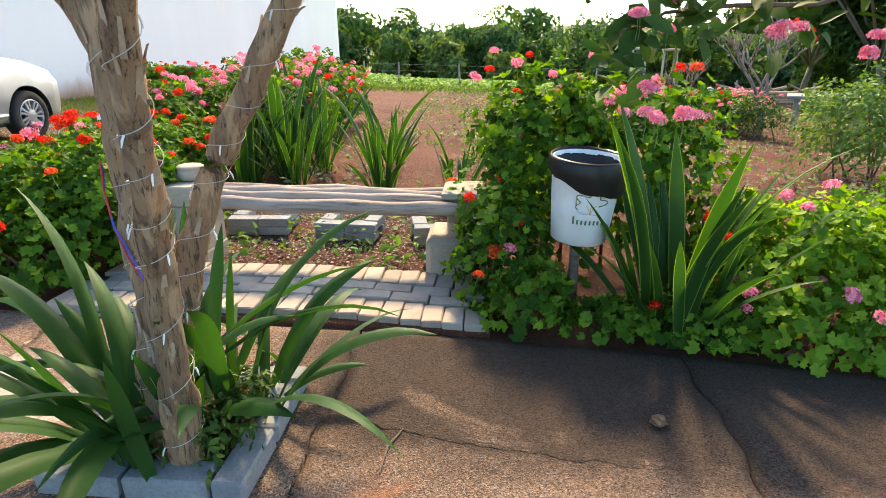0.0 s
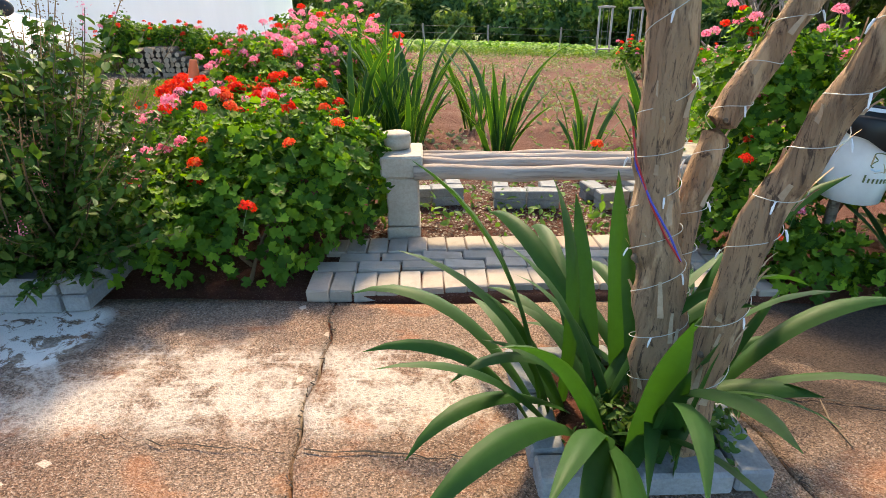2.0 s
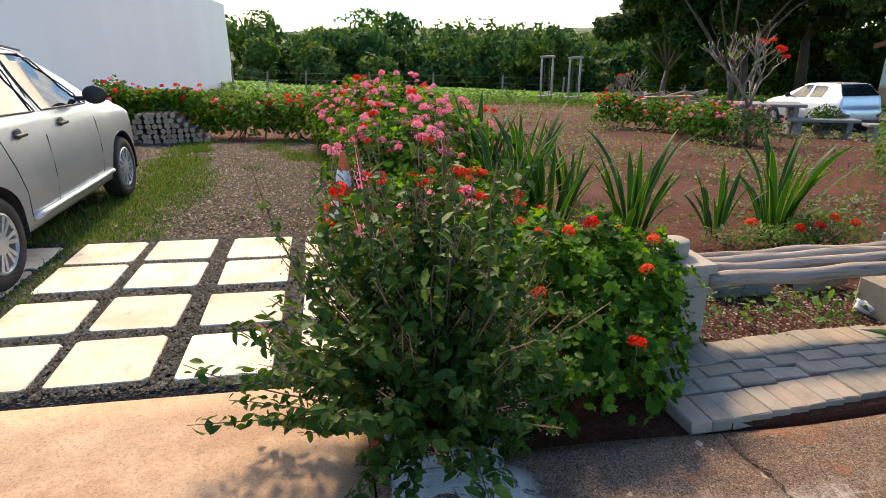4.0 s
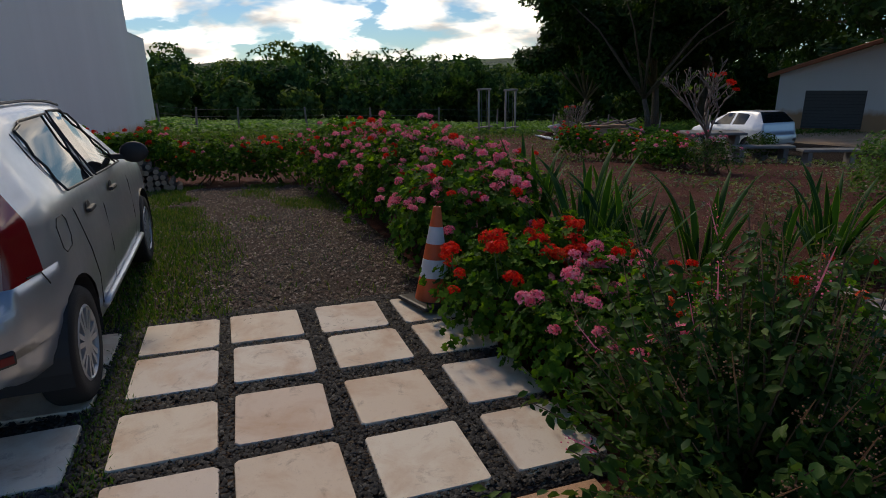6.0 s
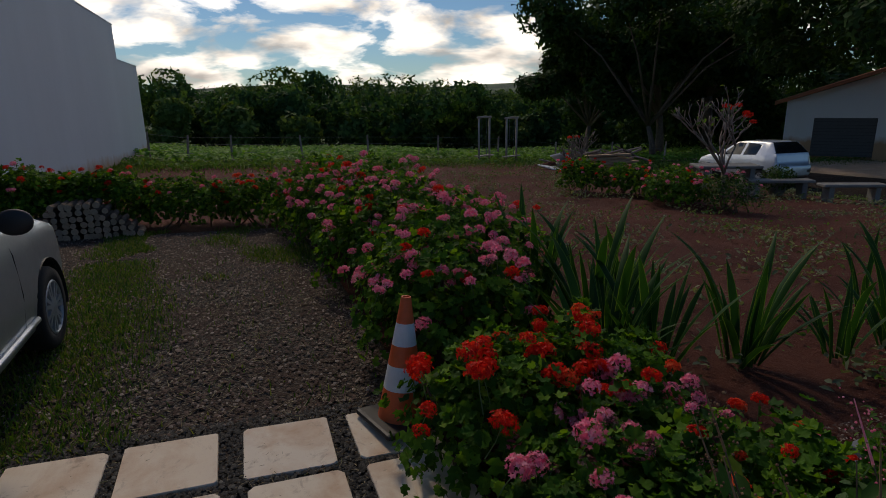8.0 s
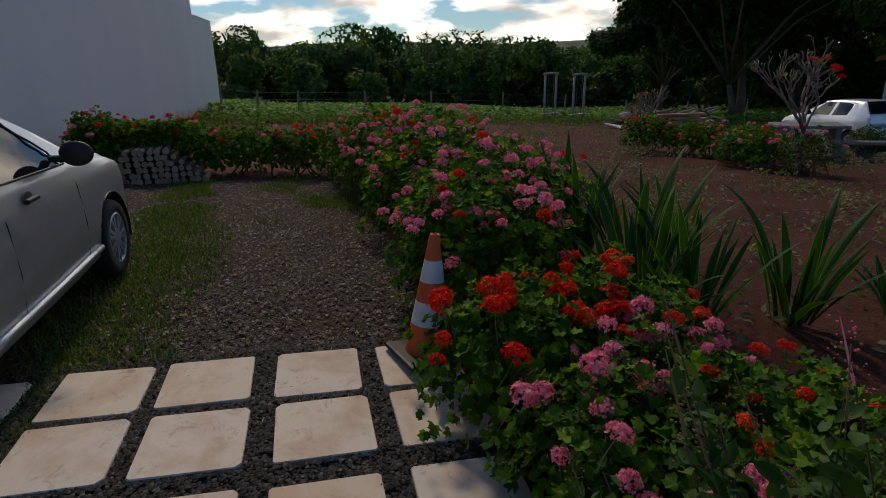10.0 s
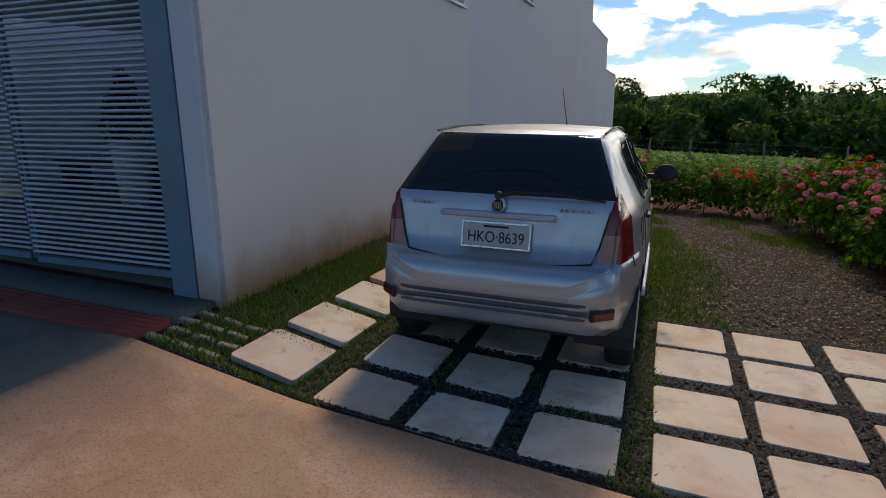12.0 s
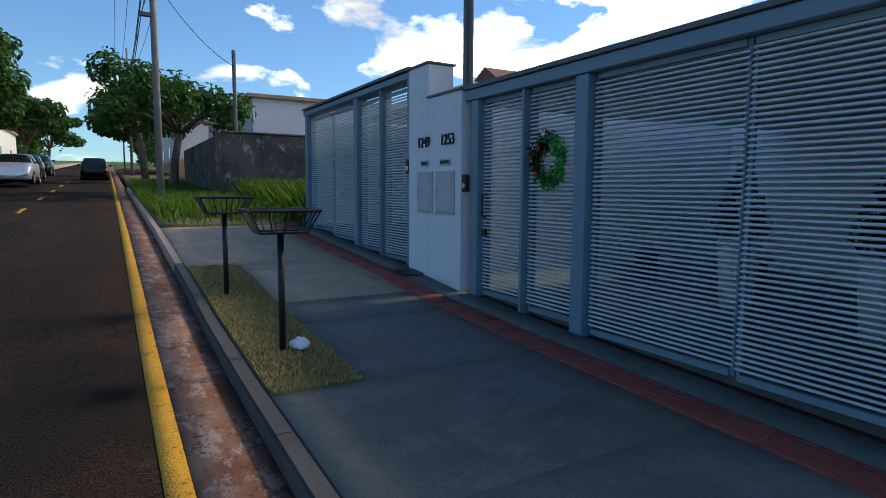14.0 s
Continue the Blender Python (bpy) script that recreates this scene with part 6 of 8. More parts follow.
# ---- brick paving before the bench ----
def paver_mat():
    m = Mat("weathered_paver", 0.9)
    m.jitter()
    col = m.ramp(m.random(), (0.0, (0.27, 0.225, 0.19)), (0.5, (0.34, 0.29, 0.25)), (1.0, (0.37, 0.27, 0.215)))
    n = m.noise(7, 7, 0.7)
    col = m.mix(m.ramp(n, (0.48, 0.0), (0.72, 0.6)), col, (0.15, 0.11, 0.09))
    f = m.noise(130, 3)
    m.color(col).bump(f, 0.5, 0.003).bump(n, 0.3, 0.006)
    return m.m
M_PAVER = paver_mat()
M_GREYBRICK = two_scale("grey_cement_brick", (0.17, 0.18, 0.195), (0.27, 0.28, 0.295), (0.09, 0.09, 0.095), 6, 90, 0.9, 0.4, 0.004, True)
M_BLOCK = two_scale("cast_cement_block", (0.33, 0.275, 0.225), (0.44, 0.375, 0.31), (0.2, 0.15, 0.12), 4, 80, 0.9, 0.4, 0.004, True)


def brick_mesh(l, w, h, mat, seed=0, bev=0.006):
    r = random.Random(seed)
    bm = boxed(-l / 2, l / 2, -w / 2, w / 2, -h, 0, bevel=bev)
    for v in bm.verts:
        v.co += Vector([r.uniform(-0.0025, 0.0025) for _ in range(3)])
    return finish(bm, "brick", mat)


PAVERS = [brick_mesh(0.196, 0.098, 0.06, M_PAVER, k) for k in range(4)]
pv = empty("brick_paving", pose(0, 0, 0), "weathered cement brick paving before the log bench", "paving", kind="structure")
def bow(x):
    """the front edge bends slightly outwards"""
    return 2.34 + 0.09 * math.exp(-((x + 0.9) / 0.75) ** 2)
rng = random.Random(9)
n = 21
for k in range(n):
    x = -2.06 + k * 0.1005
    part("brick", PAVERS[k % 4], None, pv, "", at=pose(x + 0.0, bow(x) + 0.1, gz(x, 2.4) + 0.045 + rng.uniform(-0.004, 0.004), rng.uniform(-1, 1), 2 + rng.uniform(-1, 1), 90 + rng.uniform(-2, 2)))
    if k < 20:
        part("brick", PAVERS[(k + 2) % 4], None, pv, "", at=pose(x + 0.03, bow(x) + 0.52, gz(x, 2.9) + 0.042 + rng.uniform(-0.004, 0.004), rng.uniform(-1, 1), 2 + rng.uniform(-1, 1), 90 + rng.uniform(-2, 2)))
for row in range(2):
    for k in range(10):
        x = -2.01 + k * 0.203 + (0.1 if row else 0)
        part("brick", PAVERS[(k + row) % 4], None, pv, "", at=pose(x, bow(x) + 0.258 + row * 0.104, gz(x, 2.7) + 0.044 + rng.uniform(-0.004, 0.004), rng.uniform(-1, 1), 2 + rng.uniform(-1, 1), rng.uniform(-2, 2)))
tagged(sheet("paving_bed", -2.1, 0.02, 2.36, 3.0, M_EARTH, 0.018, 0.2, 0.06), "earth bedding between the bricks", "soil", kind="structure")

# ---- log bench ----
def bark_mat(name, a, b, dark, scale=3.0):
    m = Mat(name, 0.85)
    m.jitter()
    col = m.ramp(m.noise(scale, 6, 0.6, (1, 1, 0.3)), (0.3, a), (0.7, b))
    g = m.noise(26, 6, 0.7, (1, 1, 0.12), 0.6)
    col = m.mix(m.ramp(g, (0.5, 0.0), (0.72, 0.75)), col, dark)
    h = m.noise(85, 5, 0.7, (1, 1, 0.09), 0.8)
    col = m.mix(m.ramp(h, (0.54, 0.0), (0.62, 0.85)), col, dark)
    col = m.mix(m.ramp(m.noise(14, 5, 0.6, (1, 1, 0.35)), (0.56, 0.0), (0.64, 0.7)), col, tuple(min(1, v * 1.3) for v in b))
    m.color(col).bump(g, 0.9, 0.02).bump(h, 0.8, 0.008)
    return m.m


def log_mat():
    m = Mat("grey_weathered_log", 0.9)
    m.jitter()
    col = m.ramp(m.noise(2, 6, 0.6, (0.25, 1, 1)), (0.3, (0.26, 0.19, 0.155)), (0.7, (0.42, 0.34, 0.29)))
    g = m.noise(40, 6, 0.7, (0.06, 1, 1), 0.5)
    col = m.mix(m.ramp(g, (0.5, 0.0), (0.68, 0.8)), col, (0.10, 0.065, 0.05))
    m.color(col).bump(g, 0.8, 0.01)
    return m.m
M_LOG = log_mat()
bz = gz(-0.9, 3.1)
bench = empty("log_bench", pose(-0.9, 3.15, bz), "rustic bench of weathered poles on cast cement supports", "bench")
for i, (y, z, r) in enumerate(((-0.15, 0.415, 0.040), (-0.065, 0.44, 0.034), (0.015, 0.445, 0.036), (0.09, 0.44, 0.036))):
    b = bmesh.new()
    pts = [(-0.74 + 1.52 * k / 14, y + 0.012 * math.sin(k * 0.8 + i), z - 0.028 * k / 14 + 0.006 * math.sin(k * 1.1 + 2 * i)) for k in range(15)]
    tube(b, pts, [r * (1 + 0.05 * math.sin(k * 1.7 + i)) for k in range(15)], 10, True, 0.07, 9)
    part("pole", b, M_LOG, bench, smooth=True)
def support(x, top_h, w):
    p = empty("support", pose(x, 0, 0), "", "")
    p.parent = bench
    b = boxed(-w / 2, w / 2, -0.15, 0.17, top_h - 0.115, top_h, bevel=0.01)
    part("cap_block", b, M_BLOCK, p)
    b = boxed(-w / 2 + 0.025, w / 2 - 0.025, -0.13, 0.15, 0.115, top_h - 0.119, bevel=0.008)
    part("block", b, M_BLOCK, p)
    b = boxed(-w / 2 + 0.02, w / 2 - 0.02, -0.135, 0.155, -0.02, 0.111, bevel=0.008)
    part("block", b, M_BLOCK, p)
support(-0.80, 0.50, 0.22)
# open-topped block at the other end
p = empty("support", pose(0.68, 0, -0.03), "", "")
p.parent = bench
part("end_plate", boxed(-0.02, 0.19, 0.165, 0.195, 0.1, 0.5, bevel=0.006), M_BLOCK, p)
part("cap_block", boxed(-0.03, 0.19, -0.13, 0.16, 0.466, 0.5, bevel=0.006), M_BLOCK, p)
part("block", boxed(0.15, 0.19, -0.13, 0.16, 0.16, 0.462, bevel=0.006), M_BLOCK, p)
part("block", boxed(-0.12, 0.22, -0.16, 0.2, -0.02, 0.25, bevel=0.03), M_BLOCK, p)
# turned pot on the bench's end
b = bmesh.new()
lathe(b, [(0.0, 0.085), (0.062, 0.085), (0.076, 0.078), (0.078, 0.068), (0.072, 0.062), (0.078, 0.055), (0.079, 0.03), (0.074, 0.004), (0.05, 0.0), (0, 0)], 28)
tagged(part("stone_pot", b, M_BLOCK, None, smooth=True, at=pose(-1.73, 3.2, bz + 0.502)), "round ribbed cement pot on the bench's end block", "pot")


def brick_pile(label, x, y, rot, layout, group="brick blocks"):
    th = empty("brick_pile", pose(x, y, gz(x, y), 0, 0, rot), label, "bricks", group)
    me = brick_mesh(0.2, 0.1, 0.055, M_GREYBRICK, 3)
    for dx, dy, dz, r in layout:
        part("brick", me, None, th, "", at=pose(dx, dy, dz, 0, 0, r))
    return th


SQ = [(-0.105, -0.1, 0.06, 0), (0.105, -0.1, 0.06, 0), (-0.105, 0.1, 0.06, 0), (0.105, 0.1, 0.06, 0), (-0.105, -0.1, 0.118, 0), (0.105, -0.1, 0.118, 0), (-0.155, 0.06, 0.118, 90), (0.155, 0.06, 0.118, 90)]
brick_pile("small square of stacked grey cement bricks behind the bench", -0.93, 3.72, -4, SQ)
brick_pile("small square of stacked grey cement bricks beneath the bench's end", -0.3, 3.75, 12, SQ)
brick_pile("low stack of grey cement bricks behind the support", -1.55, 3.75, 3, SQ)
# crumpled bag on the soil
b = bmesh.new()
bmesh.ops.create_icosphere(b, subdivisions=3, radius=0.075)
for v in b.verts:
    v.co *= 1 + 0.35 * noise.noise(v.co * 30)
    v.co.z = max(v.co.z * 0.7, -0.04)
M_BAG = plain("thin_white_plastic_bag", (0.66, 0.70, 0.76), 0.35, 0, 0.1, 20)
BAG = finish(b, "plastic_bag", M_BAG, True)
tagged(part("plastic_bag", BAG, None, at=pose(-0.3, 3.25, gz(-0.3, 3.25) + 0.04)), "crumpled pale plastic bag beside the bench support", "bag")

# ---- planter with the wired tree ----
M_BARK = bark_mat("peeling_tan_bark", (0.24, 0.125, 0.066), (0.43, 0.27, 0.16), (0.05, 0.024, 0.014), 5)
def planter(label, cx, cy, w, d, courses, seed):
    th = empty("brick_planter", pose(cx, cy, gz(cx, cy)), label, "planter", "brick planters")
    nx, ny = max(1, int((w - 0.1) / 0.2)), max(1, int((d - 0.1) / 0.2))
    me = [brick_mesh((w - 0.105) / nx - 0.012, 0.1, 0.075, M_GREYBRICK, seed + k, 0.009) for k in range(3)]
    me2 = [brick_mesh((d - 0.105) / ny - 0.012, 0.1, 0.075, M_GREYBRICK, seed + 5 + k, 0.009) for k in range(3)]
    r = random.Random(seed)
    for c in range(courses):
        z = 0.075 + c * 0.079
        for k in range(nx):
            for s in (-1, 1):
                part("brick", me[k % 3], None, th, "", at=pose(-w / 2 + (k + 0.5) * (w - 0.105) / nx + (0.0 if s < 0 else 0.105), s * (d / 2 - 0.052), z, 0, 0, r.uniform(-2, 2)))
        for k in range(ny):
            for s in (-1, 1):
                part("brick", me2[(k + 1) % 3], None, th, "", at=pose(s * (w / 2 - 0.052), -d / 2 + (k + 0.5) * (d - 0.105) / ny + (0.105 if s < 0 else 0.0), z, 0, 0, 90 + r.uniform(-2, 2)))
    part("soil", boxed(-w / 2 + 0.1, w / 2 - 0.1, -d / 2 + 0.1, d / 2 - 0.1, 0, 0.05 + 0.075 * (courses - 1)), M_EARTH, th)
    return th


PX, PY = -0.99, 1.57
M_FLAKE = two_scale("pale_peeling_bark", (0.36, 0.25, 0.165), (0.48, 0.36, 0.255), (0.2, 0.12, 0.075), 8, 60, 0.85, 0.3, 0.003, True)
M_KNOT = two_scale("dark_bark_knot", (0.10, 0.065, 0.045), (0.22, 0.15, 0.10), (0.05, 0.03, 0.02), 30, 90, 0.9, 0.6, 0.006, True)
planter("square planter edged with grey cement bricks round a tree", PX, PY, 0.64, 0.64, 1, 60)
pz = gz(PX, PY) + 0.05
tree = empty("crape_myrtle_tree", pose(PX, PY, pz), "multi-stemmed tree with peeling bark wound with string lights", "tree")
def stem(pts, radii, name="trunk", seed=0):
    P = [Vector(q) for q in pts]
    fine, rr = [], []
    for i in range(len(P) - 1):
        a, b2, c, d = P[max(i - 1, 0)], P[i], P[i + 1], P[min(i + 2, len(P) - 1)]
        for k in range(8):
            t = k / 8
            q = 0.5 * ((2 * b2) + (c - a) * t + (2 * a - 5 * b2 + 4 * c - d) * t * t + (3 * b2 - a - 3 * c + d) * t ** 3)
            fine.append(q); rr.append(radii[i] + (radii[i + 1] - radii[i]) * t)
    fine.append(P[-1]); rr.append(radii[-1])
    b = bmesh.new()
    tube(b, fine, rr, 20, True, 0.42, 9)
    o = part(name, b, M_BARK, tree, smooth=True)
    # knots and curling bark
    r = random.Random(seed)
    for k in range(int(len(fine) * 1.5)):
        i = r.randrange(2, len(fine) - 2)
        a = r.uniform(0, 6.28)
        d = (fine[i + 1] - fine[i - 1]).normalized()
        s = d.orthogonal().normalized()
        s = Matrix.Rotation(a, 3, d) @ s
        kb = bmesh.new()
        if k % 9 == 0:
            bmesh.ops.create_icosphere(kb, subdivisions=2, radius=rr[i] * r.uniform(0.18, 0.3))
            for v in kb.verts:
                v.co *= 1 + 0.5 * noise.noise(v.co * 60 + fine[i])
                v.co += fine[i] + s * rr[i] * 0.93
            part("knot", kb, M_KNOT, o, smooth=True)
        else:
            L, W = r.uniform(0.03, 0.11), r.uniform(0.004, 0.011)
            u = d.cross(s)
            rows = []
            for j in range(5):
                t = j / 4
                c = fine[i] + d * L * (t - 0.5) + s * (rr[i] * 1.02 + 0.014 * t * t)
                rows.append([kb.verts.new(c - u * W * (1 - 0.5 * t)), kb.verts.new(c + u * W * (1 - 0.5 * t) + s * 0.003)])
            for p0, p1 in zip(rows, rows[1:]):
                kb.faces.new((p0[0], p0[1], p1[1], p1[0]))
            part("bark_flake", kb, M_FLAKE if k % 3 else M_BARK, o)
    return fine, rr
def loc(x, y, z):
    return (x - PX, y - PY, z - pz)
T1 = stem([loc(-0.94, 1.42, 0.22), loc(-0.95, 1.43, 0.5), loc(-0.97, 1.48, 0.80), loc(-0.995, 1.535, 1.05), loc(-1.0, 1.54, 1.45), loc(-1.08, 1.6, 2.3), (-0.28, 0.2, 2.9)], [0.085, 0.072, 0.062, 0.058, 0.054, 0.046, 0.03], "trunk", 1)
T2 = stem([loc(-0.90, 1.38, 0.22), loc(-0.88, 1.36, 0.5), loc(-0.845, 1.32, 0.95), loc(-0.79, 1.26, 1.2), loc(-0.72, 1.15, 1.53), loc(-0.58, 1.0, 2.0), loc(-0.35, 0.75, 2.7)], [0.056, 0.05, 0.042, 0.037, 0.034, 0.03, 0.022], "trunk", 2)
T3 = stem([loc(-0.93, 1.47, 0.62), loc(-0.90, 1.55, 0.85), loc(-0.81, 1.63, 1.15), loc(-0.655, 1.65, 1.42), loc(-0.42, 1.66, 1.85), loc(-0.1, 1.7, 2.6)], [0.046, 0.042, 0.038, 0.035, 0.03, 0.02], "trunk", 3)
T4 = stem([loc(-1.0, 1.55, 1.45), loc(-1.17, 1.56, 1.75), loc(-1.5, 1.5, 2.2), loc(-1.7, 1.4, 2.6)], [0.045, 0.04, 0.03, 0.02], "branch", 4)
M_WIRE = plain("white_cable", (0.5, 0.5, 0.47), 0.5, 0, 0.06)
def winding(fine, rr, turns, a0):
    """string lights wound round a stem"""
    b = bmesh.new()
    pts, n = [], turns * 22
    for k in range(n):
        t = k / (n - 1)
        f = 0.1 * len(fine) + t * (len(fine) * 0.72)
        i = min(int(f), len(fine) - 2)
        c = fine[i].lerp(fine[i + 1], f - i)
        d = (fine[i + 1] - fine[i]).normalized()
        s = d.orthogonal().normalized()
        a = a0 + 2 * math.pi * turns * t + 0.9 * math.sin(9 * t) + 0.4 * math.sin(31 * t)
        pts.append(c + (Matrix.Rotation(a, 3, d) @ s) * (rr[i] * 1.09 + 0.003))
    tube(b, pts, 0.001, 5, False)
    cable = part("light_cable", b, M_WIRE, tree, "thin white string light cable")
    for k in range(6, n - 6, 15):
        b = bmesh.new()
        out = (pts[k] - pts[k - 3]).normalized()
        side = out.cross(Vector((0, 0, 1)))
        q = pts[k] + side * 0.004
        tube(b, [q, q + Vector((0, 0, -0.012)) + side * 0.006, q + Vector((0, 0, -0.026)) + side * 0.01], [0.0024, 0.003, 0.0015], 6)
        part("light_bulb", b, M_WHITE, cable)
winding(*T1, 11, 0.3)
winding(*T2, 10, 1.2)
winding(*T3, 9, 2.4)
for c, mat, off in (("red", (0.45, 0.02, 0.02), 0.0), ("blue", (0.03, 0.06, 0.4), 0.012)):
    b = bmesh.new()
    tube(b, [loc(-1.075 + off * 0.3, 1.515, 1.2 - off), loc(-1.065, 1.49, 1.12 - off), loc(-1.03, 1.452, 1.02 + off * 0.5), loc(-0.99 + off, 1.43, 0.94), loc(-0.95, 1.415, 0.88)], 0.003, 6)
    part("loose_wire", b, plain(c + "_wire", mat, 0.4, 0, 0.05), tree, "loose " + c + " electric wire")
# crown overhead, mostly above the view
def crown(thing, lobes, count, size, mat, seed, name="crown", template=None, offset=Vector((0, 0, 0))):
    r = np.random.default_rng(seed)
    P, N = [], []
    tot = sum(l[3] * l[4] for l in lobes)
    for x, y, z, a, c in lobes:
        k = int(count * a * c / tot)
        d = r.normal(size=(k, 3)); d /= np.linalg.norm(d, axis=1)[:, None]
        rad = r.random((k, 1)) ** 0.45
        P.append(np.array([x, y, z]) + d * rad * np.array([a, a, c])); N.append(d + np.array([0, 0, 0.6]))
    P, N = np.concatenate(P), np.concatenate(N)
    me = scatter(name, P, N, size * r.uniform(0.6, 1.3, len(P)), template or OVAL, mat, r, 0.6)
    o = part(name, me, None, thing)
    o["kind"] = "stuff"
    return o
crown(tree, [(0.5, 0.1, 2.75, 1.0, 0.55), (-0.5, 0.1, 2.8, 0.9, 0.5), (0.1, -0.6, 2.9, 0.9, 0.5), (1.3, 0.0, 2.5, 0.8, 0.5), (1.5, -0.6, 2.3, 0.7, 0.4), (2.3, 0.3, 2.6, 0.9, 0.5)], 9000, 0.07, M_SHRUB, 71)
b = bmesh.new()
tube(b, [loc(-0.2, 2.0, 2.5), loc(0.3, 1.7, 2.75), loc(0.75, 1.3, 2.3), loc(0.70, 1.25, 1.95)], [0.02, 0.014, 0.006, 0.003], 6)
tube(b, [loc(0.3, 1.7, 2.75), loc(1.1, 1.5, 2.5), loc(1.5, 1.5, 2.2), loc(1.35, 1.45, 1.98)], [0.014, 0.009, 0.005, 0.003], 6)
tube(b, [loc(-0.45, 1.9, 1.9), loc(0.2, 1.7, 2.3), loc(0.6, 1.45, 2.0)], [0.014, 0.008, 0.003], 6)
part("drooping_branch", b, M_TWIG, tree)
# leafy flowering sprays that hang lower at the crown's edge
def spray(path, blooms, seed):
    r = np.random.default_rng(seed)
    pts = [Vector(loc(*q)) for q in path]
    b = bmesh.new()
    tube(b, pts, [0.007 - 0.0008 * k for k in range(len(pts))], 5)
    part("spray_twig", b, M_TWIG, tree)
    P, N = [], []
    for a, c in zip(pts, pts[1:]):
        for k in range(22):
            P.append(a.lerp(c, r.random()) + Vector(r.normal(0, 0.035, 3))); N.append(Vector((r.normal(0, 0.5), -0.6, 0.6)))
    me = scatter("spray_leaves", np.array([tuple(q) for q in P]), np.array([tuple(q) for q in N]), 0.056 * r.uniform(0.7, 1.2, len(P)), OVAL, M_SHRUB, r, 0.4)
    part("spray_leaves", me, None, tree)["kind"] = "stuff"
    for q in [tuple(Vector(p0) + Vector(r.normal(0, 0.012, 3))) for p0 in blooms for _ in range(2)]:
        part("blossom", HEADS["mauve"][r.integers(2)], None, tree, "mauve pink crinkled blossom cluster", at=Matrix.Translation(Vector(loc(*q))) @ Matrix.Scale(0.3, 4))
spray([(0.80, 1.22, 2.25), (0.76, 1.15, 1.9), (0.66, 1.05, 1.6), (0.51, 1.02, 1.55), (0.38, 1.01, 1.55), (0.27, 0.99, 1.54), (0.22, 0.98, 1.51), (0.215, 0.96, 1.45)],
      [(0.28, 0.91, 1.405), (0.25, 0.90, 1.39), (0.30, 0.91, 1.39), (0.27, 0.915, 1.43), (0.22, 0.95, 1.535), (0.26, 0.95, 1.52), (0.425, 0.96, 1.50), (0.445, 0.96, 1.515), (0.58, 0.97, 1.515), (0.58, 0.96, 1.48)], 5)
# sword leaves filling the planter
rng = random.Random(77)
clump("lush arching green sword leaves filling the brick planter", PX - 0.02, PY + 0.0, pz, 20, ARCHED, 81, 0.22, 1.0, wild=14)
clump("lush arching green sword leaves at the tree's foot", PX + 0.17, PY + 0.08, pz, 15, ARCHED, 82, 0.14, 0.95, wild=14)
clump("broad upright sword leaves before the tree trunk", PX + 0.0, PY - 0.2, pz, 9, ARCHED[:4] + ARCHED[3:4], 86, 0.12, 1.0, wild=12)
clump("long drooping sword leaves over the planter's edge", PX - 0.17, PY - 0.08, pz, 12, ARCHED[4:] + ARCHED[1:3], 83, 0.12, 1.05, wild=14)
bush("low dark groundcover inside the brick planter", ((PX + 0.05, PY - 0.17, 0.1, 0.22, 0.1, 0.12), (PX + 0.19, PY - 0.02, 0.1, 0.1, 0.22, 0.12)), 84, (("red", 1),), 0, 3600, 0.03, M_SHRUB, OVAL, "groundcover", "groundcover_plant", 0.02, 0)

# ---- litter bin on a post ----
BX, BY = 0.44, 2.70
bg = gz(BX, BY)
bin_ = empty("litter_bin", pose(BX, BY, bg), "white plastic bin with a black liner on a wooden post", "bin")
def fluted_post():
    b = bmesh.new()
    tube(b, [(0, 0.07, -0.02), (0.003, 0.07, 0.35), (0, 0.07, 0.7)], [0.027, 0.026, 0.025], 10, True, 0.12, 14)
    return b
part("post", fluted_post(), M_LOG, bin_, smooth=True)
TILTM = pose(0.0, 0, 0.39, 3, 3, 0)
b = bmesh.new()
lathe(b, [(0, 0), (0.125, 0), (0.133, 0.006), (0.15, 0.2), (0.163, 0.38), (0.17, 0.385), (0.17, 0.395), (0.158, 0.395), (0.146, 0.2), (0.125, 0.02), (0, 0.016)], 40)
part("bucket", b, M_WHITE, bin_, "white plastic bucket", True, TILTM)
def liner():
    b = bmesh.new()
    rows = []
    for z0, r0, amp in ((0.2, 0.1, 0.01), (0.36, 0.15, 0.006), (0.398, 0.166, 0.005), (0.408, 0.174, 0.004), (0.395, 0.181, 0.005), (0.35, 0.183, 0.008), (0.30, 0.178, 0.012)):
        row = []
        for k in range(48):
            a = 2 * math.pi * k / 48
            w = noise.noise(Vector((math.cos(a) * 2.2, math.sin(a) * 2.2, z0 * 8))) + 0.6 * noise.noise(Vector((math.cos(a) * 7, math.sin(a) * 7, z0 * 3)))
            hem = (0.055 * math.sin(a - 0.8) + 0.02 * w) if z0 == 0.30 else (0.03 * math.sin(a - 0.8) if z0 == 0.35 and r0 > 0.17 else 0.004 * w)
            r = r0 + amp * w
            row.append(b.verts.new((r * math.cos(a), r * math.sin(a), z0 + hem)))
        rows.append(row)
    for p0, p1 in zip(rows, rows[1:]):
        for k in range(48):
            b.faces.new((p0[k], p0[(k + 1) % 48], p1[(k + 1) % 48], p1[k]))
    return b
M_LINER = Mat("black_bin_liner", 0.36, 0, 0.3).color((0.008, 0.008, 0.009)).m
part("liner", liner(), M_LINER, bin_, "black plastic bin liner", True, TILTM)
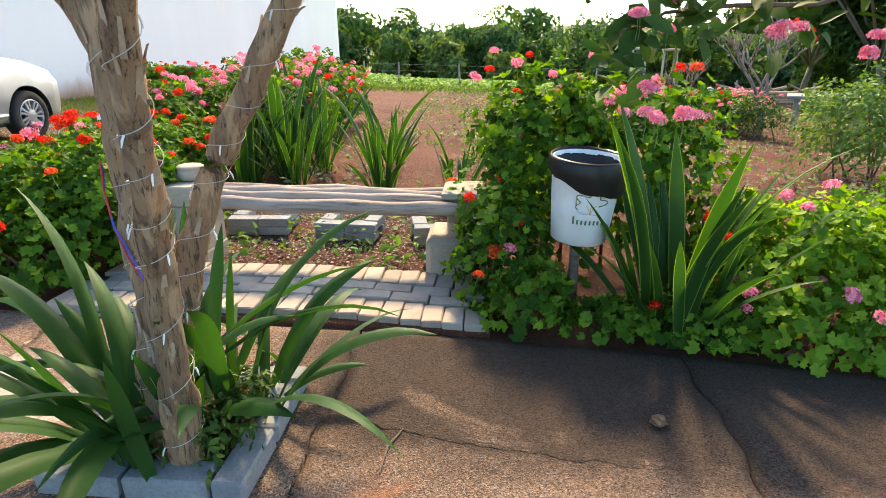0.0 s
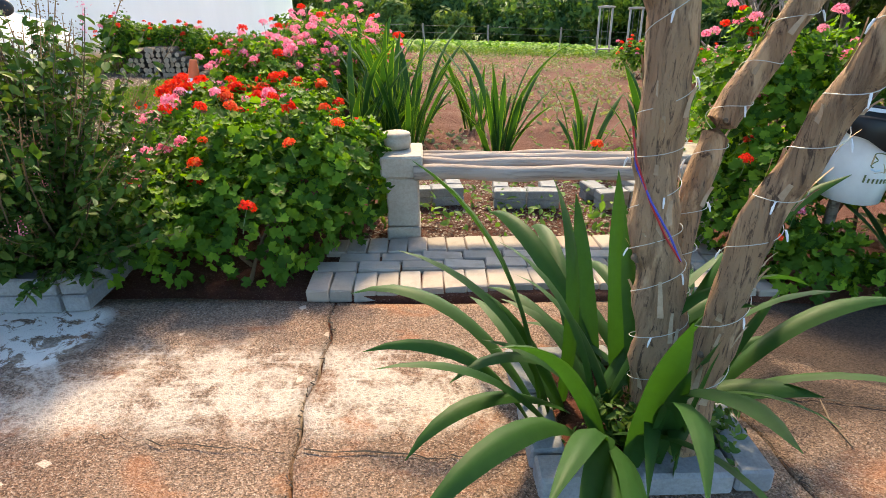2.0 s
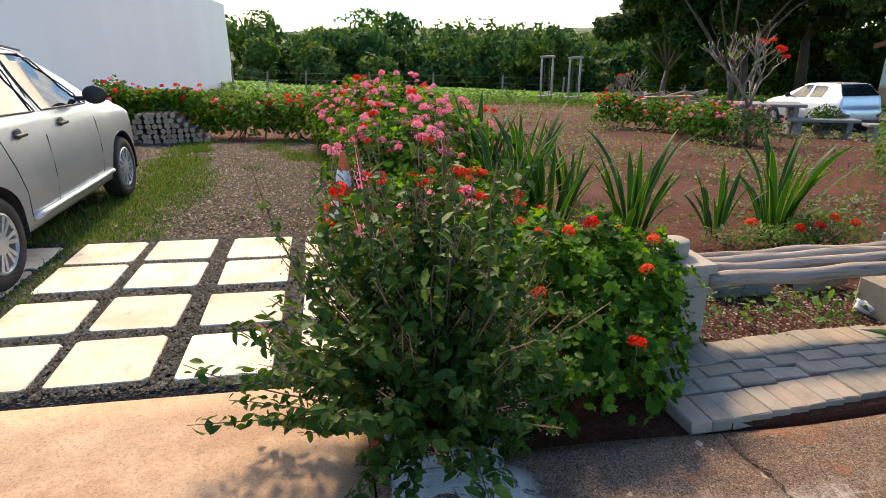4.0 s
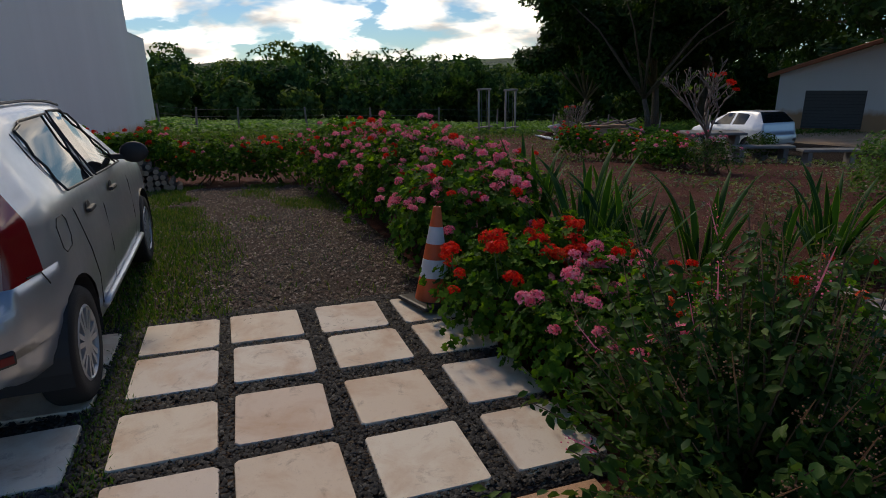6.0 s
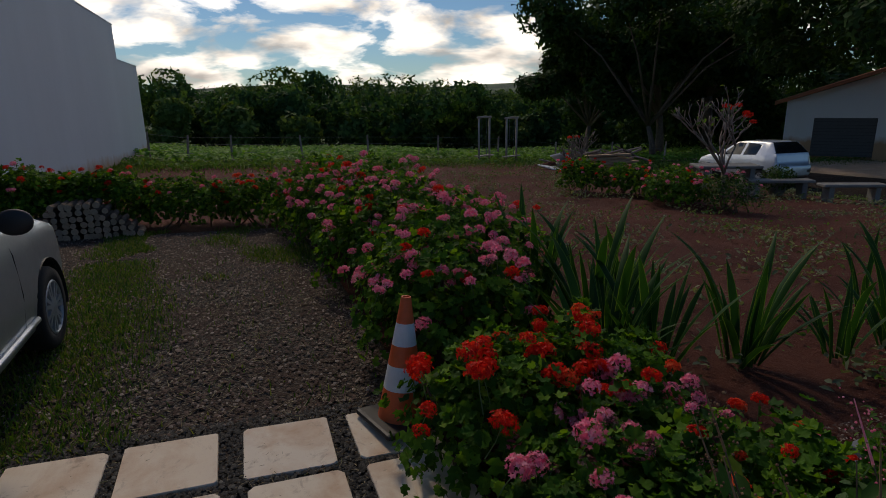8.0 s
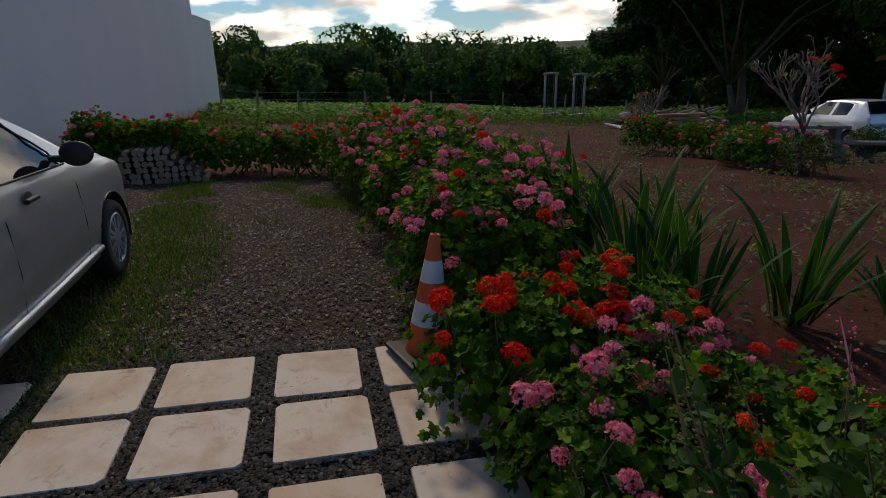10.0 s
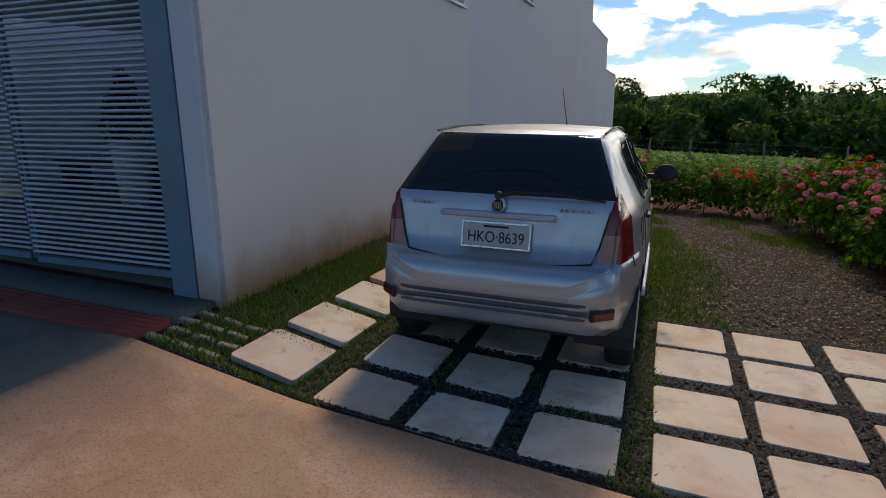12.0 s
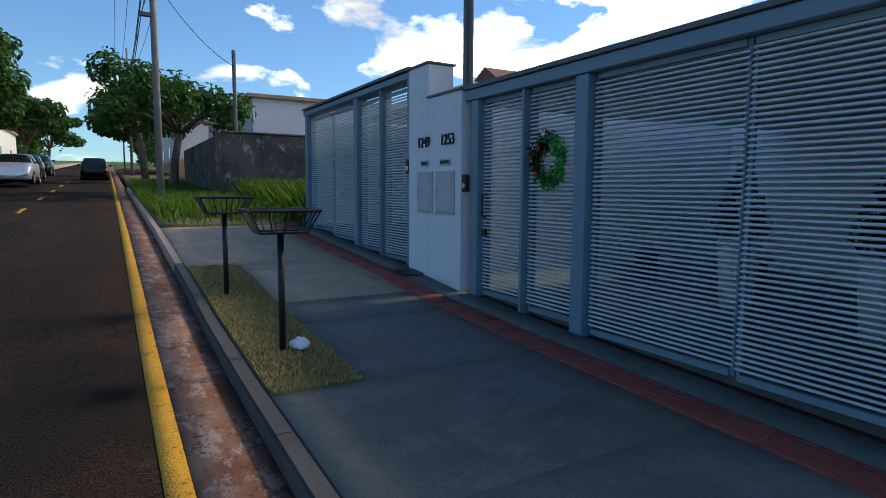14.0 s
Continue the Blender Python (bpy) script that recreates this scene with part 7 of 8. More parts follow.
def wrap(points, z_off, width, mat, name, r_of):
    """a thin stroke laid on the round bucket; points of angle metres and height"""
    b = bmesh.new()
    tube(b, [(r_of(z) * math.sin(s / 0.15) + 0, -r_of(z) * math.cos(s / 0.15), z) for s, z in points], width, 5)
    return part(name, b, mat, bin_, at=TILTM)
RB = lambda z: float(np.interp(z, [0, 0.2, 0.38], [0.133, 0.151, 0.164]))
M_OLIVE = plain("olive_print", (0.12, 0.15, 0.06), 0.5, 0, 0.1)
M_TAN2 = plain("tan_print", (0.45, 0.32, 0.18), 0.5, 0, 0.1)
M_SKYP = plain("pale_blue_print", (0.5, 0.68, 0.8), 0.5, 0, 0.1)
# plain emblem shapes and bars
wrap([(0.064 * math.cos(a) * (1 + 0.25 * math.cos(5 * a)) + 0.012, 0.222 + 0.04 * math.sin(a) * (1 + 0.3 * math.cos(5 * a))) for a in np.linspace(-0.7, 3.9, 44)], 0, 0.0026, M_OLIVE, "printed_emblem", RB)
for dx, dz in ((-0.02, 0.03), (0.0, 0.045), (0.022, 0.03)):
    wrap([(0.012, 0.165), (0.012 + dx * 0.4, 0.19), (0.012 + dx, 0.185 + dz * 0.8)], 0, 0.0016, M_TAN2, "printed_emblem", RB)
wrap([(-0.03, 0.163), (0.0, 0.168), (0.03, 0.166), (0.055, 0.162)], 0, 0.0014, M_TAN2, "printed_emblem", RB)
wrap([(-0.055, 0.2), (-0.055, 0.245)], 0, 0.0035, M_TAN2, "printed_bar", RB)
for k in range(7):
    s = -0.06 + k * 0.0195
    wrap([(s, 0.115), (s, 0.135 if k else 0.15)], 0, 0.0045, M_OLIVE, "printed_bar", RB)
# pale blue brush marks round the emblem
wrap([(0.045, 0.272), (0.06, 0.278), (0.078, 0.268)], 0, 0.005, M_SKYP, "printed_bar", RB)
wrap([(-0.05, 0.18), (-0.03, 0.172), (-0.012, 0.178)], 0, 0.004, M_SKYP, "printed_bar", RB)
# ---- sword-leaf clumps in the beds ----
for i, (x, y, n, sc) in enumerate(((-2.15, 4.95, 16, 1.05), (-1.72, 5.0, 14, 1.0), (-1.9, 5.3, 16, 1.1), (-1.72, 5.75, 14, 1.2), (-2.05, 6.1, 14, 1.2), (-0.96, 5.03, 18, 1.0), (-0.27, 4.85, 10, 0.75), (0.3, 4.8, 18, 0.95), (0.8, 5.4, 9, 0.8), (-1.06, 6.2, 12, 0.9))):
    clump("stiff sword-leaf plant with pale leaf margins on red earth", x, y, gz(x, y), int(n * 1.3), RIMMED, 100 + i, 0.11, sc * 1.25)
clump("large sword-leaf plant with pale margins beside the litter bin", 0.84, 2.5, gz(0.84, 2.5), 34, RIMMED, 120, 0.13, 1.4)
clump("large sword-leaf plant with pale margins at the bed's edge", 1.05, 2.62, gz(1.05, 2.62), 14, RIMMED, 121, 0.12, 1.1)
clump("single sword-leaf shoot before the bench", -0.83, 2.05, gz(-0.83, 2.05), 3, RIMMED, 122, 0.02, 0.9)

# ---- shrub in its own brick planter ----
SX, SY = -3.16, 2.45
planter("small planter of stacked grey bricks under the leafy shrub", SX, SY, 0.42, 0.46, 2, 66)
sh = empty("leafy_shrub", pose(SX, SY, gz(SX, SY) + 0.12), "bushy glossy-leaved shrub with brown seed heads", "shrub")
M_SEED = island_mat("dry_seed_heads", ((0.0, (0.13, 0.06, 0.035)), (0.6, (0.22, 0.11, 0.06)), (1.0, (0.30, 0.18, 0.09))), 0.85)
def shrub():
    r = np.random.default_rng(91)
    P, N, tips = [], [], []
    b = bmesh.new()
    for k in range(300):
        a = r.uniform(0, 6.28)
        el = math.radians(r.uniform(8, 88) if k > 14 else r.uniform(-4, 8))
        L = r.uniform(0.55, 0.95) * (1.12 if math.sin(el) > 0.8 else 0.9)
        if k < 3:
            a, el, L = 3.0 + 0.25 * k, math.radians(0 + 3 * k), 0.95
        p = Vector((r.uniform(-0.1, 0.1), r.uniform(-0.1, 0.1), 0.04))
        d = Vector((math.cos(a) * math.cos(el), math.sin(a) * math.cos(el), math.sin(el)))
        if d.x > 0.3:
            L *= 0.75
        if d.y < -0.3 and d.z < 0.45:
            L *= 0.62
        pts = [p]
        for j in range(9):
            d = (d + Vector((r.normal(0, 0.07), r.normal(0, 0.07), r.normal(0, 0.06) + (0.02 if k > 14 else 0.01)))).normalized()
            p = p + d * L / 9
            pts.append(p.copy())
        tube(b, pts, [0.006 - 0.0005 * j for j in range(10)], 4, False)
        for j in range(1, 56):
            t = 0.9 + j / 56 * 8.0
            i = int(t)
            c = pts[i].lerp(pts[min(i + 1, 9)], t - i)
            s = d.cross(Vector((0, 0, 1))).normalized() * (1 if j % 2 else -1)
            P.append(c + s * 0.022 + Vector(r.normal(0, 0.008, 3))); N.append(s * 0.5 + Vector((0, 0, 0.8)))
        if math.sin(el) > 0.45:
            tips.append((pts[-1], d))
    P, N = np.array([tuple(v) for v in P]), np.array([tuple(v) for v in N])
    me = scatter("foliage", P, N, 0.052 * r.uniform(0.6, 1.25, len(P)), OVAL, M_SHRUB, r, 0.5)
    part("foliage", me, None, sh)["kind"] = "stuff"
    part("twig", finish(b, "twig", M_TWIG), None, sh)["kind"] = "stuff"
    for i, (q, d) in enumerate(tips[::2]):
        tb = bmesh.new()
        for j in range(34):
            c = q + d * r.uniform(-0.01, 0.12) + Vector(r.normal(0, 0.016, 3))
            bmesh.ops.create_icosphere(tb, subdivisions=1, radius=r.uniform(0.0016, 0.0034), matrix=Matrix.Translation(c))
        tube(tb, [q, q + d * 0.13], [0.003, 0.001], 4)
        part("seed_head", tb, M_SEED if i % 11 else M_PINK, sh, "brown dried seed head" if i % 11 else "pale pink flower spray")["kind"] = "stuff"
shrub()

# ---- traffic cone ----
cx, cy = -3.46, 4.95
M_CONE = plain("orange_cone_plastic", (0.70, 0.115, 0.03), 0.5, 0, 0.12)
cone = empty("traffic_cone", pose(cx, cy, gz(cx, cy) + 0.03, -2, 6, 15), "orange and white traffic cone half hidden by geraniums", "cone")
b = boxed(-0.19, 0.19, -0.19, 0.19, 0, 0.035, bevel=0.02, seg=2)
part("base", b, M_TRIM, cone, "black rubber base")
RC = lambda z: 0.135 - 0.155 * z
for z0, z1, mat, nm in ((0.035, 0.2, M_CONE, "sleeve"), (0.2, 0.33, M_WHITE, "band"), (0.33, 0.44, M_CONE, "sleeve"), (0.44, 0.56, M_WHITE, "band"), (0.56, 0.70, M_CONE, "sleeve")):
    b = bmesh.new()
    lathe(b, [(RC(z0), z0), (RC(z1), z1)] + ([(RC(z1) - 0.008, z1), (RC(z1) - 0.012, z1 - 0.08)] if z1 == 0.70 else []), 28)
    part(nm, b, mat, cone, smooth=False)

# ---- log pile by the hedge ----
M_BARK2 = bark_mat("rough_firewood_bark", (0.11, 0.08, 0.06), (0.19, 0.14, 0.105), (0.045, 0.03, 0.024))
M_CUT = two_scale("cut_log_ends", (0.42, 0.31, 0.22), (0.52, 0.41, 0.30), (0.22, 0.14, 0.09), 9, 60, 0.85, 0.3, 0.003, True)
pile = empty("log_pile", pose(-6.3, 11.4, gz(-6.3, 11.4)), "stack of cut firewood logs by the hedge", "firewood")
def log_pair(seed):
    r = random.Random(seed)
    b = bmesh.new()
    tube(b, [(0, -0.2, 0), (0, 0, 0.003), (0, 0.2, 0)], [0.05, 0.049, 0.05], 9, False, 0.3, 12)
    bark = finish(b, "log", M_BARK2, True)
    c = bmesh.new()
    lathe(c, [(0, -0.2), (0.049, -0.2)], 9, pose(0, 0, 0, -90, 0, 0))
    return bark, finish(c, "cut_end", M_CUT)
PAIRS = [log_pair(k) for k in range(3)]
rng = random.Random(3)
for row in range(6):
    nlog = 16 - row * 2
    for k in range(nlog):
        x = -0.78 + row * 0.095 + k * 0.1
        s = rng.uniform(0.8, 1.1)
        o = part("log", PAIRS[(k + row) % 3][0], None, pile, "", at=pose(x + rng.uniform(-0.01, 0.01), rng.uniform(-0.04, 0.04), 0.05 + row * 0.086, rng.uniform(-2, 2), rng.uniform(0, 360), rng.uniform(-6, 6)) @ Matrix.Diagonal((s, 1, s, 1)))
        part("cut_end", PAIRS[(k + row) % 3][1], None, o)
bush("geranium with red flowers growing over the log pile", ((-7.05, 11.55, 0.45, 0.4, 0.4, 0.5), (-6.3, 11.8, 0.6, 0.7, 0.25, 0.28)), 95, REDS, 14)

# grass paver in the pavement corner
gpv = empty("grass_paver", pose(-7.85, 3.27, gz(-7.85, 3.27) + 0.012, 0, 10.5, 4), "concrete grid paver overgrown with grass", "paver", kind="structure")
for i in range(4):
    for j in range(3):
        b = boxed(-0.07, 0.07, -0.026, 0.026, -0.03, 0.008, bevel=0.008)
        part("paver_bar", b, M_KERB_TAN, gpv, at=pose(-0.19 + j * 0.17 + (i % 2) * 0.04, -0.2 + i * 0.135, 0, 0, 0, rng.uniform(-8, 8)))
# cracks across the driveway bays
M_CRACK = plain("dark_crack", (0.02, 0.015, 0.012), 0.95)
def crack(pts, w, seed):
    r = random.Random(seed)
    b = bmesh.new()
    fine = [Vector(p0).lerp(Vector(p1), k / 9) for p0, p1 in zip(pts, pts[1:]) for k in range(9)] + [Vector(pts[-1])]
    rows = []
    for i, q in enumerate(fine):
        q = q + Vector((r.uniform(-0.012, 0.012), r.uniform(-0.012, 0.012)))
        ww = w * r.uniform(0.3, 1.2) * (1 - 0.6 * i / len(fine))
        rows.append([b.verts.new((q.x, q.y - ww, gz(q.x, q.y) + 0.009)), b.verts.new((q.x + ww * 0.9, q.y + ww * 0.8, gz(q.x, q.y) + 0.009))])
    for p0, p1 in zip(rows, rows[1:]):
        b.faces.new((p0[0], p1[0], p1[1], p0[1]))
    part("crack", b, M_CRACK, drive)
crack([(-0.72, 1.72), (-0.52, 1.70), (-0.2, 1.63), (0.15, 1.58), (0.6, 1.55)], 0.006, 1)
crack([(-1.32, 1.42), (-1.55, 1.40), (-1.95, 1.43)], 0.006, 2)
crack([(-2.0, 1.42), (-2.4, 1.47), (-2.6, 1.5)], 0.003, 3)
crack([(-1.15, 2.3), (-1.1, 2.0), (-1.0, 1.85)], 0.003, 4)
crack([(0.75, 2.25), (0.82, 1.9), (0.95, 1.6)], 0.004, 5)
for jx in (-1.975, -0.567, 0.857):
    crack([(wig(jx)(y), y) for y in np.linspace(2.3, 1.0, 12)], 0.005, int(jx * 10) + 50)
# fallen leaf and twigs on the driveway
for i, (x, y, rz) in enumerate(((0.62, 1.78, 20), (-0.3, 1.55, 80))):
    b = bmesh.new()
    if i == 0:
        bmesh.ops.create_icosphere(b, subdivisions=3, radius=0.026)
        for v in b.verts:
            v.co *= 1 + 0.7 * noise.noise(v.co * 70)
            v.co.z *= 0.55
    else:
        tube(b, [(-0.12, 0, 0), (0.0, 0.015, 0.004), (0.11, -0.005, 0)], [0.003, 0.0035, 0.002], 5)
    tagged(part("dry_leaf" if i == 0 else "dry_twig", b, M_TWIG if i else two_scale("dry_leaf_brown", (0.12, 0.06, 0.035), (0.19, 0.10, 0.055), (0.06, 0.035, 0.02), 20, 90), None, at=pose(x, y, gz(x, y) + (0.02 if i == 0 else 0.006), 0, 0, rz)), "curled dry brown leaf on the driveway" if i == 0 else "thin dry twig lying on the driveway", "leaf" if i == 0 else "twig")


# ---- plot behind the garden ----
def fence():
    th = empty("wire_fence", pose(0, 29, gz(0, 29)), "thin weathered fence posts with wires before the field", "fence")
    z0 = gz(0, 29)
    xs = [-7.6, -6.15, -4.4, -1.4, 1.6, 5.0, 8.2, 11.5, 15, 18.5]
    b = bmesh.new()
    tube(b, [(0, 0, -0.1), (0.01, 0, 0.6), (0, 0.01, 1.15)], [0.05, 0.048, 0.04], 7)
    me = finish(b, "post", M_LOG)
    for x in xs:
        part("post", me, None, th, at=pose(x, 0, gz(x, 29) - z0, random.uniform(-3, 3), random.uniform(-4, 4), random.uniform(0, 360)))
    for h in (0.4, 0.75, 1.05):
        b = bmesh.new()
        tube(b, [(x, 0, gz(x, 29) - z0 + h) for x in xs], 0.006, 4)
        part("wire", b, M_FASCIA, th)
fence()

def portal(label, x, y, rot):
    th = empty("swing_frame", pose(x, y, gz(x, y), 0, 0, rot), label, "frame", "pole frames")
    for dx in (-0.32, 0.32):
        b = bmesh.new()
        tube(b, [(dx, 0, -0.1), (dx, 0.01, 0.9), (dx, 0, 1.95)], [0.055, 0.05, 0.048], 8, True, 0.1, 9)
        part("post", b, M_PALEPOLE, th, smooth=True)
    b = bmesh.new()
    tube(b, [(-0.42, 0, 1.98), (0, 0, 2.0), (0.42, 0, 1.98)], 0.05, 8)
    part("lintel", b, M_PALEPOLE, th, smooth=True)
    part("seat_plank", boxed(-0.5, 0.5, -0.12, 0.12, 0.28, 0.33, bevel=0.01), M_PALEPOLE, th)
    for dx in (-0.15, 0.15):
        b = bmesh.new()
        tube(b, [(dx, 0, 0.33), (dx, 0, 1.98)], 0.012, 5)
        part("rope", b, M_FASCIA, th)
M_PALEPOLE = two_scale("pale_debarked_pole", (0.34, 0.29, 0.24), (0.46, 0.40, 0.33), (0.2, 0.16, 0.12), 2, 30)
portal("tall pale pole frame with a plank seat", 6.3, 26.3, 20)
portal("tall pale pole frame with a plank seat and ropes", 7.5, 26.0, 20)

# timber and rubble heap
heap = empty("timber_heap", pose(9.3, 22.6, gz(9.3, 22.6)), "heap of sawn planks, branches and rubble", "timber pile")
M_PLANK = two_scale("sawn_orange_timber", (0.42, 0.24, 0.13), (0.52, 0.33, 0.19), (0.25, 0.14, 0.08), 2, 30)
rng = random.Random(12)
for k in range(9):
    b = boxed(-1.0, 1.0, -0.12, 0.12, 0, 0.07, bevel=0.006)
    part("plank", b, M_PLANK, heap, at=pose(0.6 + rng.uniform(-0.3, 0.3), -0.5 + rng.uniform(-0.3, 0.3), 0.05 + 0.075 * (k // 1) * 0.8, rng.uniform(-2, 2), rng.uniform(-2, 2), rng.uniform(-14, 8)))
for k in range(46):
    b = bmesh.new()
    L = rng.uniform(0.4, 1.3)
    tube(b, [(-L / 2, 0, 0), (0, 0.03, 0.02), (L / 2, 0, 0)], [0.05, 0.045, 0.03], 6)
    part("branch", b, M_LOG if k % 3 else M_BARK2, heap, at=pose(rng.uniform(-1.4, 2.6), rng.uniform(-0.4, 1.2), rng.uniform(0.1, 0.75) * (1 - abs(k / 23 - 1) * 0.4), rng.uniform(-30, 30), rng.uniform(-30, 30), rng.uniform(0, 360)))
for k in range(7):
    b = bmesh.new()
    bmesh.ops.create_icosphere(b, subdivisions=2, radius=0.35)
    for v in b.verts:
        v.co *= 1 + 0.5 * noise.noise(v.co * 4 + Vector((k, 0, 0)))
        v.co.z *= 0.6
    part("rubble", b, M_PALEPOLE if k % 2 else M_EARTH, heap, at=pose(-1.5 + k * 0.55, 0.4 + rng.uniform(-0.3, 0.5), 0.12, 0, 0, k * 40))
b = boxed(-0.7, 0.7, -0.4, 0.4, 0, 0.05, bevel=0.01)
part("board", b, M_WHITE, heap, "pale discarded board", at=pose(-1.7, -0.4, 0.12, 8, 10, 20))
b = boxed(-0.6, 0.6, -0.3, 0.3, 0, 0.04, bevel=0.01)
part("board", b, M_WHITE, heap, "pale discarded board", at=pose(-1.1, 0.2, 0.45, -15, 20, 40))

bush("geranium bushes in flower on the red plot", ((3.6, 14.2, 0.35, 0.6, 0.6, 0.45), (4.5, 13.6, 0.3, 0.7, 0.6, 0.4)), 201, MIXED, 26, 420, 0.085, None, None, "plot bushes")
bush("straggling geranium bush with faded pink flowers on the plot", ((4.3, 11.8, 0.3, 0.7, 0.7, 0.38), (4.9, 12.6, 0.3, 0.6, 0.6, 0.4)), 202, PINKS, 30, 420, 0.085, None, None, "plot bushes")
bush("dull olive shrub mound on the plot", ((4.7, 10.8, 0.3, 0.55, 0.6, 0.42),), 203, PINKS, 10, 500, 0.07, M_SHRUB, OVAL, "plot bushes", "shrub_mound")
bush("bright green leafy shrub at the plot's edge", ((3.95, 6.5, 0.45, 0.62, 0.7, 0.6), (4.6, 6.3, 0.5, 0.6, 0.6, 0.62)), 204, PINKS, 0, 900, 0.07, M_HERB, OVAL, "plot bushes", "shrub_mound")
bush("low leafy border plants at the plot's edge", ((2.6, 3.4, 0.2, 0.6, 0.5, 0.32), (3.3, 3.9, 0.2, 0.7, 0.6, 0.34)), 205, PINKS, 14, 900, 0.06, None, None, "plot bushes")
bush("small green weeds bush behind the bench", ((-0.1, 4.35, 0.08, 0.4, 0.2, 0.14), (0.5, 4.5, 0.1, 0.4, 0.25, 0.16)), 206, REDS, 3, 1100, 0.04, M_HERB, OVAL, "plot bushes")

M_LIMB = two_scale("pale_grey_limb", (0.20, 0.15, 0.12), (0.30, 0.24, 0.20), (0.1, 0.07, 0.05), 6, 60)
def bare_tree(label, x, y, h, seed, buds=8):
    """a thick-limbed bare shrub with a few red blooms at the tips"""
    r = random.Random(seed)
    th = empty("bare_shrub_tree", pose(x, y, gz(x, y)), label, "tree")
    b, tips = bmesh.new(), []
    def grow(p, d, L, rad, lvl):
        q = p + d * L
        tube(b, [p, p + d * L * 0.5 + Vector((r.uniform(-0.03, 0.03), r.uniform(-0.03, 0.03), 0)), q], [rad, rad * 0.85, rad * 0.72], 6)
        if lvl == 0:
            tips.append(q)
            return
        for _ in range(r.choice((2, 3))):
            nd = (d + Vector((r.uniform(-0.7, 0.7), r.uniform(-0.7, 0.7), r.uniform(0.0, 0.35)))).normalized()
            grow(q, nd, L * r.uniform(0.6, 0.85), rad * 0.72, lvl - 1)
    for _ in range(3):
        grow(Vector((0, 0, -0.05)), Vector((r.uniform(-0.4, 0.4), r.uniform(-0.4, 0.4), 1)).normalized(), h * 0.32, 0.035, 4)
    part("limb", b, M_LIMB, th, smooth=True)
    for q in tips[:buds]:
        part("bloom", HEADS["red"][0], None, th, at=Matrix.Translation(q) @ Matrix.Scale(1.6, 4))
    r2 = np.random.default_rng(seed)
    T = np.array([tuple(q) for q in tips])
    P = T[::2] + r2.normal(0, 0.05, (len(T[::2]), 3))
    me = scatter("foliage", P, np.tile([0, 0, 1.0], (len(P), 1)), 0.09 * r2.uniform(0.6, 1.3, len(P)), OVAL, M_HERB, r2, 0.8)
    part("foliage", me, None, th)["kind"] = "stuff"
bare_tree("bare-limbed shrub with a few red blooms", 5.0, 11.2, 2.5, 5)
bare_tree("small thick-limbed shrub with sparse leaves", 5.6, 17.5, 1.5, 6, 5)

# concrete table and bench
def slab_bench(label, x, y, rot, L, W, H, nm, cat):
    th = empty(nm, pose(x, y, gz(x, y), 0, 0, rot), label, cat)
    part("top", boxed(-L / 2, L / 2, -W / 2, W / 2, H - 0.07, H, bevel=0.015), M_CEM, th)
    for s in (-1, 1):
        part("support", boxed(s * L * 0.36 - 0.06, s * L * 0.36 + 0.06, -W * 0.4, W * 0.4, -0.05, H - 0.07, bevel=0.01), M_CEM, th)
M_CEM = two_scale("grey_cast_concrete", (0.18, 0.172, 0.16), (0.26, 0.25, 0.23), (0.11, 0.10, 0.095), 3, 50)
slab_bench("grey cast concrete table on the plot", 7.3, 13.5, -25, 1.5, 0.8, 0.72, "concrete_table", "table")
slab_bench("low grey concrete bench beside the table", 8.1, 12.6, -25, 1.5, 0.4, 0.42, "concrete_bench", "bench")
slab_bench("low grey concrete bench near the parked car", 9.2, 11.6, -25, 1.4, 0.4, 0.42, "concrete_bench", "bench")
b = bmesh.new()
lathe(b, [(0, 0), (0.14, 0), (0.2, 0.12), (0.22, 0.3), (0.19, 0.3), (0, 0.24)], 18)
pot = empty("potted_plant", pose(8.4, 12.9, gz(8.4, 12.9)), "dark pot with a round leafy plant", "plant")
part("pot", b, M_CEM, pot, smooth=True)
crown(pot, [(0, 0, 0.42, 0.42, 0.34)], 1100, 0.07, M_SHRUB, 61, "foliage")
# side street, far house and car
lane = sheet("side_lane", 11.5, 19.0, 8.5, 40, M_ROAD, 0.015, 1.0, 0.1)
tagged(lane, "dark asphalt side lane beside the plot", "road", kind="structure")
far_walk = sheet("pavement", 19.0, 28.0, 8.5, 40, M_TAN, 0.06, 1.0, 0.2)
tagged(far_walk, "pale concrete pavement before the far house", "pavement", kind="structure")
build_car("white hatchback parked on the side lane", M_CARWHITE, pose(12.89, 16.08, gz(12.89, 17.08) + 0.03, -1.5, 0, -3) @ Matrix.Diagonal((1, 1, 1.07, 1)), False)

